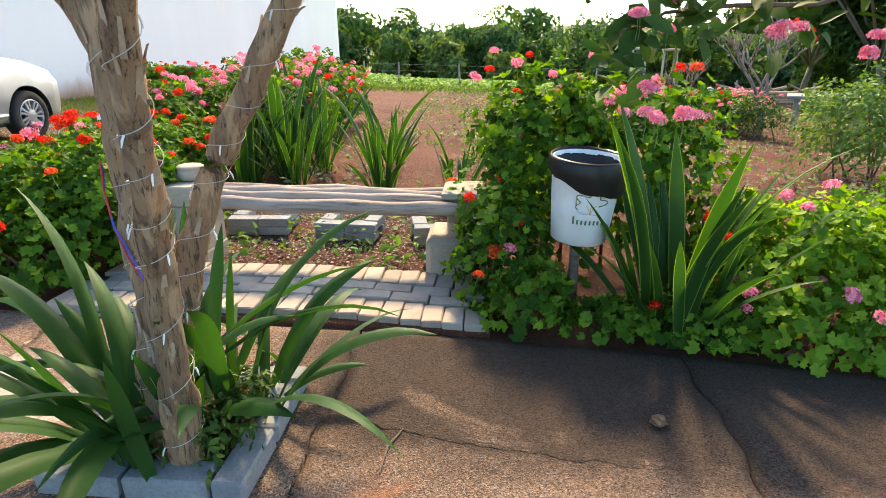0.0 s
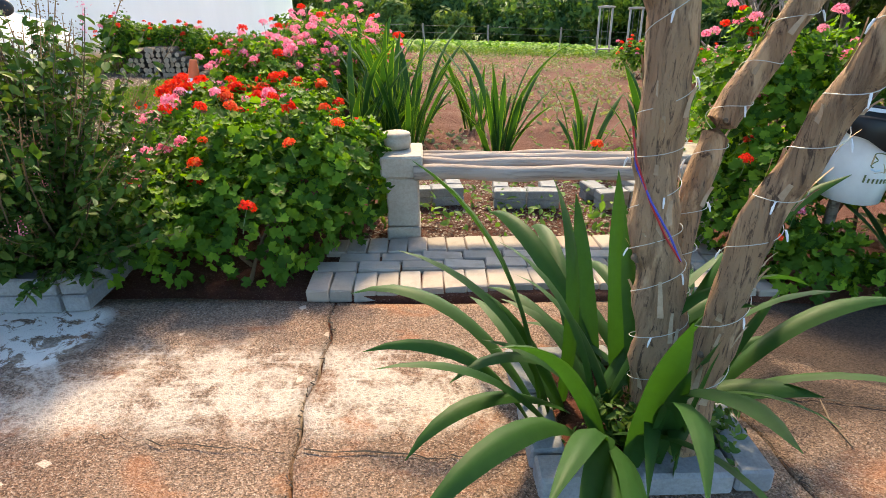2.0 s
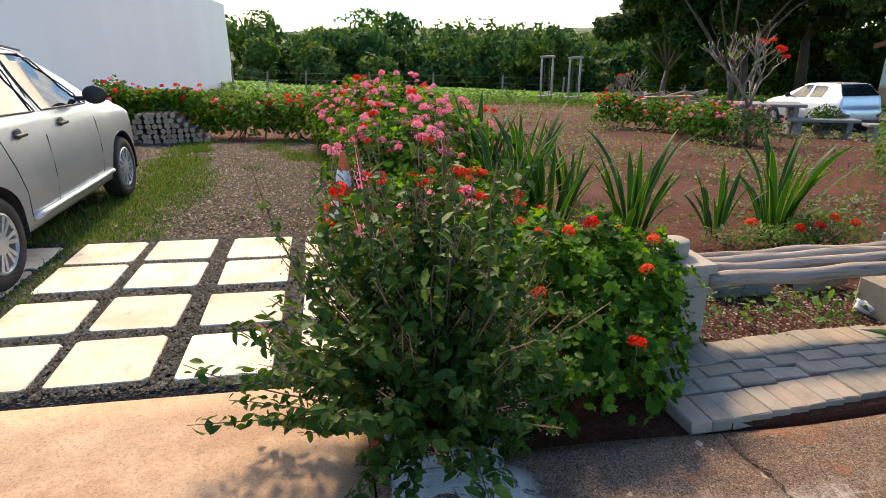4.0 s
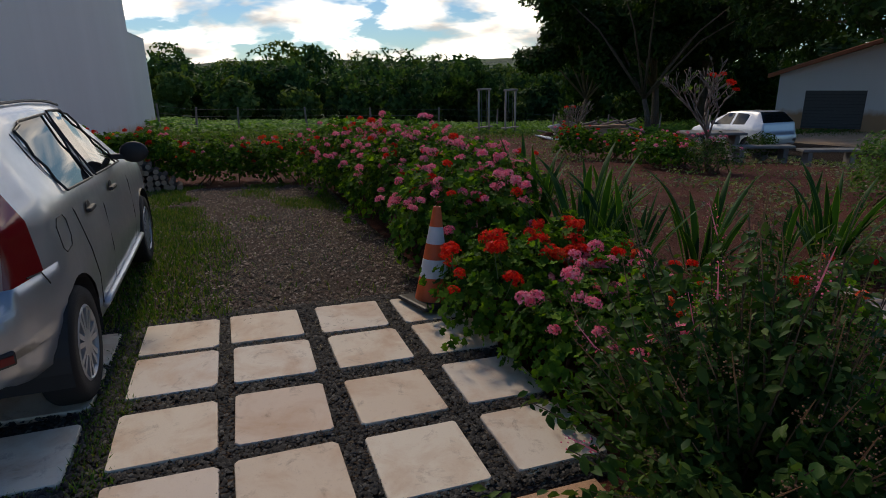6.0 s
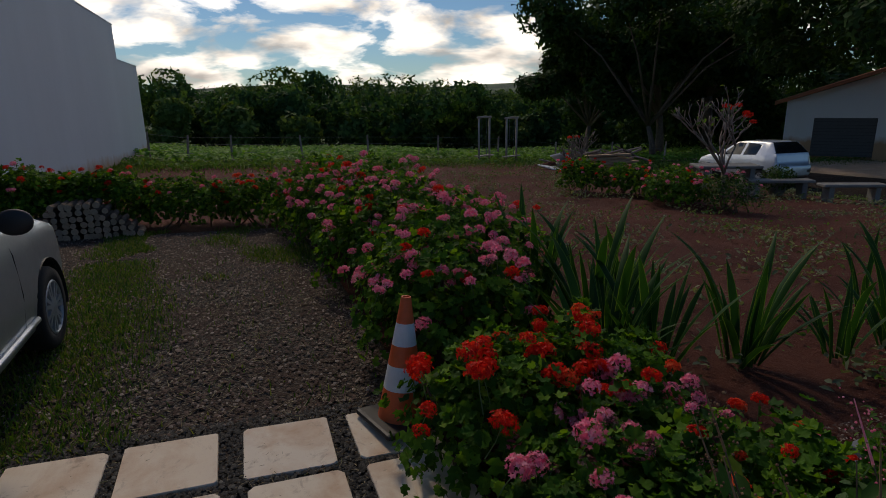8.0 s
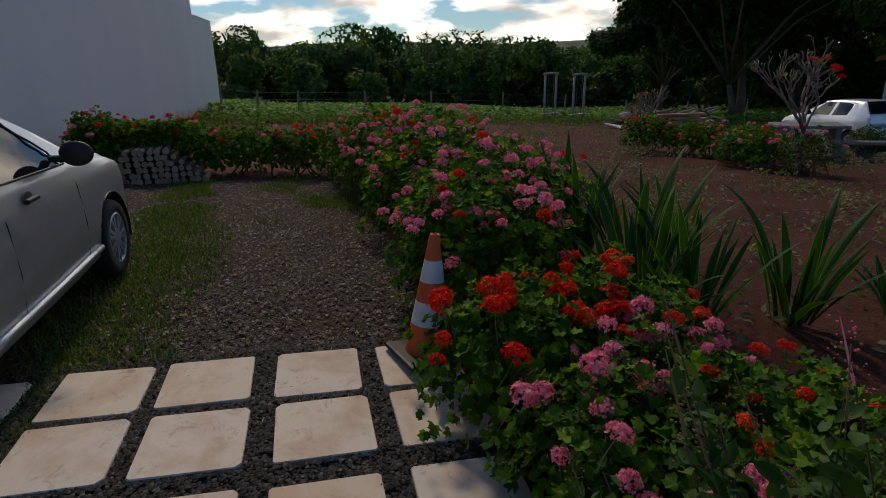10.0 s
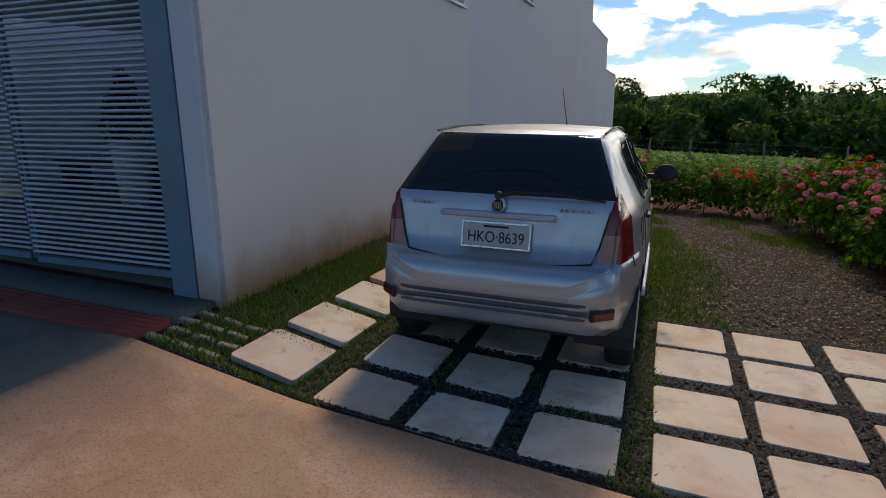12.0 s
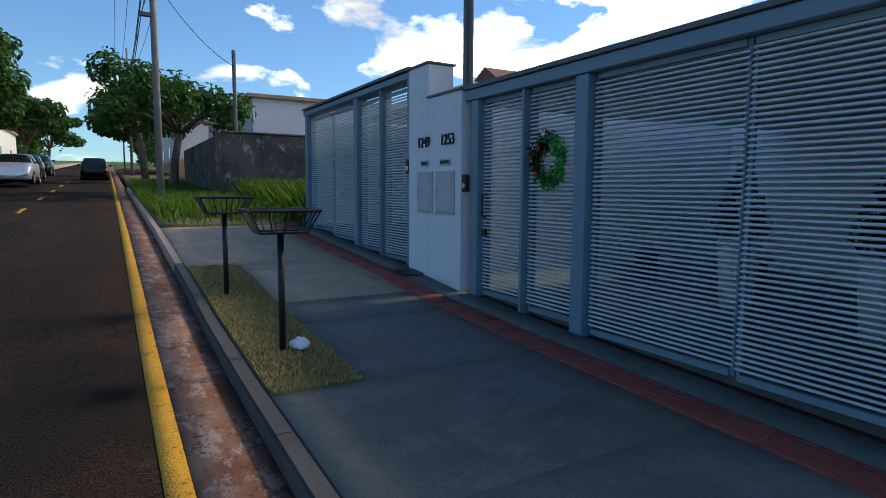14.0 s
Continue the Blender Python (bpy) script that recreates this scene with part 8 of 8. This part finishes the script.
def far_house():
    th = empty("far_house", pose(27.75, 24.95, gz(27.5, 25.3) + 0.2, 0, 0, -52), "white house with a dark garage door and terracotta roof", "house", kind="structure")
    M_TERRA = two_scale("terracotta_tiles", (0.40, 0.13, 0.06), (0.50, 0.19, 0.10), (0.22, 0.09, 0.06), 2, 20)
    bm = bmesh.new()
    for a in ((-3.4, -2.0, 0, 3.0), (0.9, 5, 0, 3.0), (-2.0, 0.9, 2.1, 3.0)):
        box(bm, a[0], a[1], -0.1, 0.1, a[2] - (0.5 if a[2] == 0 else 0), a[3])
    part("wall", bm, M_WALL2, th)
    part("garage_door", boxed(-2.0, 0.9, 0.0, 0.06, 0, 2.1), plain("dark_garage_steel", (0.085, 0.088, 0.092), 0.5, 0.2), th, "dark grey ribbed garage door")
    for k in range(11):
        part("door_rib", boxed(-1.98, 0.88, -0.025, -0.002, 0.08 + k * 0.18, 0.11 + k * 0.18), plain("dark_rib", (0.05, 0.052, 0.055), 0.5, 0.2) if k == 0 else bpy.data.materials["dark_rib"], th)
    part("side_wall", boxed(-3.4, 7.0, 0.15, 7, -0.5, 3.0), M_WALL2, th)
    bm = bmesh.new()
    tri = [[bm.verts.new((x, y, z)) for x, z in ((-3.4, 3.004), (7.0, 3.004), (1.8, 4.75))] for y in (0.0, 0.2)]
    bm.faces.new(tri[0]); bm.faces.new(tri[1][::-1])
    for k in range(3):
        bm.faces.new((tri[0][k], tri[1][k], tri[1][(k + 1) % 3], tri[0][(k + 1) % 3]))
    part("gable_wall", bm, M_WALL2, th)
    for x0, x1 in ((-4.0, 1.8), (7.6, 1.8)):
        bm = bmesh.new()
        top = [bm.verts.new(c) for c in ((x0, -0.5, 2.95), (x1, -0.5, 4.95), (x1, 7.5, 4.95), (x0, 7.5, 2.95))]
        low = [bm.verts.new(v.co - Vector((0, 0, 0.14))) for v in top]
        bm.faces.new(top); bm.faces.new(low[::-1])
        for k in range(4):
            bm.faces.new((top[k], low[k], low[(k + 1) % 4], top[(k + 1) % 4]))
        bmesh.ops.recalc_face_normals(bm, faces=bm.faces)
        part("roof", bm, M_TERRA, th)
        for k in range(14):
            b = bmesh.new()
            y = -0.45 + k * 0.58
            tube(b, [(x0, y, 2.98), (x1, y, 4.98)], 0.06, 6)
            part("tile_row", b, M_TERRA, th)
far_house()

# ---- large trees ----
def big_tree(label, x, y, h, spread, seed, mat, leaves=9000, leaf=0.3, trunk=0.28, low=0.45, group="large trees", template=None):
    r = random.Random(seed)
    th = empty("tree", pose(x, y, gz(x, y)), label, "tree", group)
    b = bmesh.new()
    lobes = []
    fork = Vector((r.uniform(-0.3, 0.3), r.uniform(-0.3, 0.3), h * low))
    tube(b, [(0, 0, -0.2), (fork.x * 0.3, fork.y * 0.3, h * low * 0.5), fork], [trunk * 1.25, trunk, trunk * 0.8], 12, True, 0.2, 1.5)
    n = 9
    for k in range(n):
        a = 2 * math.pi * k / n + r.uniform(-0.3, 0.3)
        e = r.uniform(0.35, 1.0)
        tip = fork + Vector((math.cos(a) * spread * e, math.sin(a) * spread * e, (h - h * low) * r.uniform(0.25, 0.95) * (1.15 - 0.5 * e)))
        mid = fork.lerp(tip, 0.5) + Vector((0, 0, h * 0.06))
        tube(b, [fork, mid, tip], [trunk * 0.5, trunk * 0.3, trunk * 0.1], 7)
        lobes.append((tip.x, tip.y, tip.z, spread * r.uniform(0.26, 0.42), h * r.uniform(0.09, 0.15)))
        if r.random() < 0.6:
            lobes.append((mid.x + r.uniform(-1, 1) * spread * 0.2, mid.y, mid.z + h * 0.1, spread * r.uniform(0.22, 0.34), h * 0.1))
    part("trunk", b, M_BARK2, th, smooth=True)
    crown(th, lobes, leaves, leaf, mat, seed, "crown", template or TUFT)
    return th
big_tree("tall dark spreading tree beyond the plot", 22.3, 34.0, 11, 4.8, 301, M_DARKTREE, 5500, 0.5, 0.25, 0.25)
big_tree("tall dark tree with twin trunks beyond the plot", 18.5, 37.0, 9.5, 3.8, 302, M_DARKTREE, 5000, 0.5, 0.18, 0.22)
big_tree("broad dark tree shading the far house", 19.3, 30.9, 12.5, 6.0, 303, M_DARKTREE, 5200, 0.5, 0.17, 0.16)
big_tree("broad dark tree overhanging the side lane", 20.3, 15.9, 9.5, 6.5, 304, M_DARKTREE, 5500, 0.42, 0.28, 0.34)
big_tree("dark tree behind the side lane", 30, 38, 12, 6, 305, M_DARKTREE, 9000, 0.6, 0.35, 0.35)
big_tree("dark tree beside the side lane", 27, 15, 11, 6, 306, M_DARKTREE, 9000, 0.55, 0.35, 0.35)
woods("side_woods", "dense dark trees closing the plot's side", ((24, 60, 44, 3, 6, 10), (34, 70, 30, 3.5, 6, 10)), 36, M_DARKTREE, 0.7, 520)

# ---- street front details ----
def numbers(txt, x):
    part("house_number", text_mesh(txt, 0.19, 0.008, M_BLACK), None, pil, "black house number", at=pose(x, FY - 0.112, 2.785, 90, 0, 0) @ Matrix.Diagonal((0.9, 1, 1, 1)))
numbers("1249", -14.27)
numbers("1253", -13.66)
M_BOX = plain("grey_meter_box", (0.46, 0.47, 0.49), 0.5, 0.1, 0.08)
for x0, x1 in ((-14.43, -14.03), (-13.93, -13.49)):
    mb = empty("meter_box", pose(0, 0, 0), "", "")
    mb.parent = pil
    part("box_frame", boxed(x0, x1, FY - 0.125, FY - 0.101, 1.88, 2.41, bevel=0.006), M_BOX, mb)
    part("box_door", boxed(x0 + 0.03, x1 - 0.03, FY - 0.134, FY - 0.126, 1.91, 2.38, bevel=0.004), M_BOX, mb)
    part("lock", boxed(x0 + 0.05, x0 + 0.065, FY - 0.142, FY - 0.135, 2.14, 2.165), M_BLACK, mb)
    part("letter_slot", boxed(x0 + 0.09, x1 - 0.1, FY - 0.118, FY - 0.101, 2.48, 2.56, bevel=0.004), M_BOX, mb)
    part("slot_opening", boxed(x0 + 0.11, x1 - 0.12, FY - 0.124, FY - 0.119, 2.5, 2.54), M_BLACK, mb)
for x, z in ((-14.78, 2.5), (-13.3, 2.26)):
    it = tagged(part("intercom", boxed(x - 0.05, x + 0.05, FY - 0.10, FY - 0.041, z - 0.1, z + 0.1, bevel=0.01), M_BLACK), "black wall intercom on a gate post", "intercom", "intercoms")
    part("lens", boxed(x - 0.03, x + 0.03, FY - 0.106, FY - 0.101, z - 0.06, z + 0.0), M_CHROME, it)
def handle(x, z, parent):
    b = bmesh.new()
    tube(b, [(x, FY + 0.03, z - 0.13), (x, FY - 0.02, z - 0.12), (x, FY - 0.02, z + 0.12), (x, FY + 0.03, z + 0.13)], 0.011, 8)
    part("pull_handle", b, M_BLACK, parent)
    part("lock_case", boxed(x - 0.03, x + 0.03, FY + 0.005, FY + 0.034, z - 0.34, z - 0.26), M_BLACK, parent)
handle(-13.02, 2.0, d1)
handle(-15.9, 2.3, d2)
# mast with cables
mast = empty("service_mast", pose(-14.12, 4.1, 0.9), "grey steel service mast behind the gates", "mast")
b = bmesh.new(); tube(b, [(0, 0, 0), (0, 0, 7)], 0.055, 10)
part("pipe", b, M_FASCIA, mast, smooth=True)
b = bmesh.new(); tube(b, [(0.1, 0, 0), (0.1, 0, 6.5)], 0.03, 8)
part("conduit", b, M_FASCIA, mast, smooth=True)
# wreath
wr = empty("wreath", pose(-11.91, FY + 0.0, 2.46), "green leafy festive wreath with red and dark ribbons", "wreath")
r_ = np.random.default_rng(8)
a_ = r_.uniform(0, 6.28, 900); q_ = r_.normal(0, 0.035, (900, 2))
P_ = np.stack([np.cos(a_) * (0.175 + q_[:, 0]), q_[:, 1] * 0.8, np.sin(a_) * (0.2 + q_[:, 0])], 1)
N_ = np.stack([np.cos(a_), -np.ones(900), np.sin(a_)], 1)
M_TINSEL = island_mat("green_tinsel", ((0.0, (0.012, 0.12, 0.02)), (0.7, (0.03, 0.28, 0.04)), (1.0, (0.1, 0.45, 0.08))), 0.35)
part("ring", scatter("ring", P_, N_, 0.05 * r_.uniform(0.6, 1.3, 900), OVAL, M_TINSEL, r_, 0.5), None, wr)["kind"] = "stuff"
sel = np.where((a_ > 1.2) & (a_ < 3.6))[0][:190]
part("dark_ribbon", scatter("dark_ribbon", P_[sel] + np.array([0, -0.03, 0]), N_[sel], 0.05, OVAL, M_BLACK, r_, 0.8), None, wr)["kind"] = "stuff"
for k, (x, z) in enumerate(((-0.16, -0.06), (-0.2, 0.04), (-0.1, 0.12), (-0.13, -0.12))):
    b = bmesh.new(); bmesh.ops.create_icosphere(b, subdivisions=2, radius=0.028)
    part("bauble", b, plain("red_bauble", (0.5, 0.02, 0.02), 0.3) if k == 0 else bpy.data.materials["red_bauble"], wr, smooth=True, at=pose(x, -0.05, z))
# topiary behind the gate
for x, s in ((-11.42, 1.0), (-10.0, 1.0)):
    g = gz(x, 6.0) + 0.01
    tp_ = empty("potted_topiary", pose(x, 6.0, g), "dark clipped conifer in a tall white pot", "plant", "potted conifers")
    b = bmesh.new()
    lathe(b, [(0, 0), (0.17, 0), (0.2, 0.4), (0.23, 0.78), (0.21, 0.78), (0, 0.74)], 20)
    part("pot", b, M_WHITE, tp_, smooth=True)
    crown(tp_, [(0, 0, 0.95, 0.33, 0.2), (0, 0, 1.15, 0.25, 0.2), (0, 0, 1.35, 0.15, 0.2), (0, 0, 1.52, 0.08, 0.12)], 1500, 0.06, M_DARKTREE, 62, "foliage")
# furniture and window behind the gate
wd = empty("window", pose(0, 0, 0), "white framed front window behind the gates", "window", kind="structure")
part("window_frame", boxed(-11.0, -9.2, 9.72, 9.79, 1.7, 2.9, bevel=0.006), M_WHITE, wd)
for k in range(12):
    part("blind_slat", boxed(-10.92, -9.28, 9.70, 9.715, 1.76 + k * 0.095, 1.83 + k * 0.095), M_SLAT, wd)
st = tagged(empty("side_table", pose(-12.4, 6.6, gz(-12.4, 6.6) + 0.01), "dark low bench against the yard wall", "bench"))
part("top", boxed(-0.9, 0.9, -0.25, 0.25, 0.42, 0.47, bevel=0.006), M_TRIM, st)
for sx in (-0.8, 0.8):
    part("leg", boxed(sx - 0.04, sx + 0.04, -0.2, 0.2, 0, 0.42), M_TRIM, st)

# manhole and litter
b = bmesh.new()
lathe(b, [(0, 0.012), (0.2, 0.012), (0.22, 0.006), (0.23, 0)], 28)
tagged(part("manhole_cover", b, M_BLACK, None, at=pose(-14.45, 3.42, gz(-14.45, 3.42) + 0.006, 0, 4, 0)), "round dark iron cover in the pavement", "manhole", kind="structure")
tagged(part("plastic_bag", BAG, None, at=pose(-12.0, 1.22, gz(-12, 1.22) + 0.05) @ Matrix.Diagonal((1.3, 1.0, 1.0, 1))), "crumpled white plastic bag on the verge", "bag")

def rubbish_basket(label, x, y, top):
    g = gz(x, y)
    th = empty("rubbish_basket", pose(x, y, g), label, "basket", "street rubbish baskets")
    b = bmesh.new(); tube(b, [(0, 0, -0.05), (0, 0, top - 0.17)], 0.026, 8)
    part("post", b, M_BLACK, th, smooth=True)
    def ring(w, d, z, r):
        b = bmesh.new()
        tube(b, [(-w, -d, z), (w, -d, z), (w, d, z), (-w, d, z), (-w, -d, z)], r, 6)
        return b
    part("rim", ring(0.2, 0.26, top, 0.014), M_BLACK, th)
    part("base_ring", ring(0.13, 0.18, top - 0.165, 0.008), M_BLACK, th)
    part("base_plate", boxed(-0.13, 0.13, -0.18, 0.18, top - 0.176, top - 0.172), M_BLACK, th)
    for k in range(5):
        t = -1 + k * 0.5
        for s in (-1, 1):
            b = bmesh.new(); tube(b, [(t * 0.13, s * 0.18, top - 0.165), (t * 0.2, s * 0.26, top)], 0.006, 5)
            part("bar", b, M_BLACK, th)
            b = bmesh.new(); tube(b, [(s * 0.13, t * 0.18, top - 0.165), (s * 0.2, t * 0.26, top)], 0.006, 5)
            part("bar", b, M_BLACK, th)
rubbish_basket("black wire rubbish basket on a steel post", -12.0, 1.08, 1.12)
rubbish_basket("black wire rubbish basket on a steel post farther along", -14.0, 1.0, 1.06)

# ---- along the street ----
def utility_pole(label, x, y, h, r=0.105):
    th = empty("utility_pole", pose(x, y, gz(x, y)), label, "pole", "utility poles")
    b = bmesh.new(); tube(b, [(0, 0, -0.2), (0, 0, h * 0.5), (0, 0, h)], [r, r * 0.85, r * 0.7], 10)
    part("mast", b, M_CEM, th, smooth=True)
    part("cross_arm", boxed(-0.06, 0.06, -0.9, 0.9, h - 0.9, h - 0.78), M_CEM, th)
    for dy in (-0.8, -0.3, 0.35, 0.8):
        b = bmesh.new(); lathe(b, [(0, 0.16), (0.035, 0.15), (0.05, 0.1), (0.03, 0.08), (0.05, 0.04), (0.03, 0)], 10, pose(0, dy, h - 0.78))
        part("insulator", b, M_FASCIA, th)
    for z in (h * 0.55, h * 0.62, h * 0.68):
        part("bracket", boxed(-0.08, 0.08, -0.34, 0.0, z, z + 0.1), M_FASCIA, th)
    return th
utility_pole("grey concrete utility pole with cross arm", -26, 1.25, 9.5)
utility_pole("grey concrete utility pole farther up the street", -58, 1.6, 9.5)
utility_pole("distant concrete utility pole up the street", -88, 1.8, 9.5)
cb = empty("overhead_cables", pose(0, 0, 0), "sagging dark overhead cables along the street", "cable")
def cable(a, b2, sag, r=0.012):
    bm = bmesh.new()
    a, b2 = Vector(a), Vector(b2)
    tube(bm, [a.lerp(b2, k / 14) - Vector((0, 0, sag * 4 * (k / 14) * (1 - k / 14))) for k in range(15)], r, 4)
    part("cable", bm, M_BLACK, cb)
zp = gz(-26, 1); zq = gz(-58, 1)
for dy, dz in ((-0.8, 8.9), (-0.3, 8.9), (0.35, 8.9), (0.8, 8.9), (-0.2, 6.4), (-0.25, 5.9), (-0.3, 5.3)):
    cable((-26, 1.25 + dy, zp + dz), (-58, 1.6 + dy, zq + dz), 0.5, 0.014)
    cable((-26, 1.25 + dy, zp + dz), (6, 1.2 + dy, 0.2 + dz + 0.6), 0.6, 0.012)
    cable((-58, 1.6 + dy, zq + dz), (-88, 1.8 + dy, gz(-88, 1) + dz), 0.5, 0.018)
cable((-26, 1.25, zp + 6.3), (-30, 4.1, 6.6), 0.3)
cable((-26, 1.25, zp + 7.0), (-40, -12, 9.5), 0.4)
b = bmesh.new(); tube(b, [(0, 0, 0), (0, 0, 5.3)], 0.07, 8)
tagged(part("service_post", b, M_FASCIA, None, at=pose(-30, 4.1, gz(-30, 4))), "thin dark service post behind the old wall", "post")
# old stained wall round the empty plot
def old_wall_mat():
    m = Mat("mouldy_old_render", 0.95)
    col = m.ramp(m.noise(0.9, 8, 0.7), (0.35, (0.035, 0.03, 0.027)), (0.62, (0.11, 0.095, 0.085)))
    col = m.mix(m.ramp(m.noise(2.4, 9, 0.75, (1, 1, 0.7), 0.6), (0.56, 0.0), (0.64, 0.9)), col, (0.36, 0.33, 0.31))
    m.color(col).bump(m.noise(30, 5), 0.5, 0.02)
    return m.m
M_OLD = old_wall_mat()
ow = empty("old_wall", pose(0, 0, 0), "blackened peeling rendered wall round the empty plot", "wall", kind="structure")
part("wall_panel", boxed(-27.2, -27, 3.1, 12, 1.0, 3.92, bevel=0.02), M_OLD, ow)
part("wall_panel", boxed(-36, -27.2, 2.95, 3.12, 1.0, 3.85, bevel=0.02), M_OLD, ow)
part("pier", boxed(-27.25, -26.95, 2.9, 3.1, 1.0, 3.95, bevel=0.02), M_OLD, ow)
part("coping", boxed(-27.25, -26.95, 3.1, 12, 3.924, 3.99, bevel=0.02), M_OLD, ow)
def block_house(label, x0, x1, y0, y1, h, mat, eave=0.3):
    z = gz((x0 + x1) / 2, 0)
    th = empty("street_house", pose((x0 + x1) / 2, (y0 + y1) / 2, z), label, "house", "street houses", "structure")
    w, d = (x1 - x0) / 2, (y1 - y0) / 2
    part("wall", boxed(-w, w, -d, d, -1, h), mat, th)
    part("roof", boxed(-w - eave, w + eave, -d - eave, d + eave, h + 0.004, h + 0.18, bevel=0.02), M_TAN, th)
    for k in range(3):
        for s in (-1, 1):
            wz = empty("window", pose(0, 0, 0), "", "")
            wz.parent = th
            xx = -w * 0.6 + k * w * 0.6
            part("window_frame", boxed(xx - 0.6, xx + 0.6, s * d - 0.03, s * d + 0.03, 1.1, 2.2), M_FASCIA, wz)
            part("pane", boxed(xx - 0.52, xx + 0.52, s * d - 0.04, s * d + 0.04, 1.16, 2.14), M_GLASS, wz)
block_house("pale flat-roofed house behind the old wall", -50, -36, 6, 18, 4.0, M_WALL)
block_house("white street house with a flat roof", -66, -40, -20, -9.5, 3.6, M_WALL2)
block_house("white street house farther up the street", -95, -70, -20, -9.5, 4.2, M_WALL2)
block_house("pale street house with a plain front", -84, -62, 5, 16, 4.2, M_WALL2)
# roof gable behind the gates
b = bmesh.new()
v = [b.verts.new(c) for c in ((-24.6, 10, 4.7), (-20.6, 10, 4.7), (-22.5, 10, 5.9), (-24.6, 16, 4.7), (-20.6, 16, 4.7), (-22.5, 16, 5.9))]
b.faces.new((v[0], v[1], v[2])); b.faces.new((v[1], v[4], v[5], v[2])); b.faces.new((v[2], v[5], v[3], v[0]))
tagged(part("neighbour_roof", b, two_scale("brown_roof_tiles", (0.16, 0.075, 0.05), (0.22, 0.11, 0.075), (0.08, 0.05, 0.04), 3, 20)), "brown tiled gable roof of the neighbouring house", "roof", kind="structure")
big_tree("leafy street tree with a dense crown", -44, -6.6, 7.4, 4.0, 311, M_FOREST, 11000, 0.34, 0.22, 0.42, "street trees", OVAL)
big_tree("leafy street tree with a dense crown farther up", -56, -6.8, 7.2, 4.0, 312, M_FOREST, 9000, 0.4, 0.22, 0.42, "street trees", OVAL)
big_tree("airy street tree beside the utility pole", -33, 2.2, 5.8, 2.8, 313, M_FOREST, 4200, 0.26, 0.16, 0.4, "street trees", OVAL)
big_tree("thin-crowned street tree up the pavement", -46, 1.9, 7.0, 3.2, 314, M_FOREST, 3400, 0.3, 0.18, 0.4, "street trees", OVAL)
big_tree("dark street tree up the pavement", -60, 2.5, 6.5, 3.4, 315, M_FOREST, 5000, 0.4, 0.18, 0.4, "street trees", OVAL)
big_tree("rounded street tree at the end of the street", -74, -6.8, 6.5, 3.6, 316, M_FOREST, 5000, 0.45, 0.2, 0.35, "street trees", OVAL)
big_tree("rounded street tree far up the street", -105, -7, 8, 4.5, 317, M_FOREST, 4000, 0.6, 0.2, 0.3, "street trees", OVAL)
big_tree("rounded street tree far up the pavement", -95, 4, 8, 5, 318, M_FOREST, 4000, 0.6, 0.2, 0.3, "street trees", OVAL)
woods("street_woods", "trees closing the far end of the street", ((-160, -120, -14, 6, 5, 9), (-160, -120, 10, 6, 5, 9)), 37, M_FOREST, 0.9, 300)
def road_car(x, y, paint, label, yaw):
    return build_car(label, paint, pose(x, y, gz(x, 0) - 0.12, 0, 0, yaw) , False)
road_car(-43, -3.75, M_CARWHITE, "silver-white car parked across the street", -90)
road_car(-50.5, -4.1, M_CARBLACK, "dark car parked across the street", -90)
road_car(-57.5, -4.1, M_CARBLACK, "dark car parked farther up the street", -90)
road_car(-50, -0.75, M_CARBLACK, "dark hatchback standing on the street", 90)
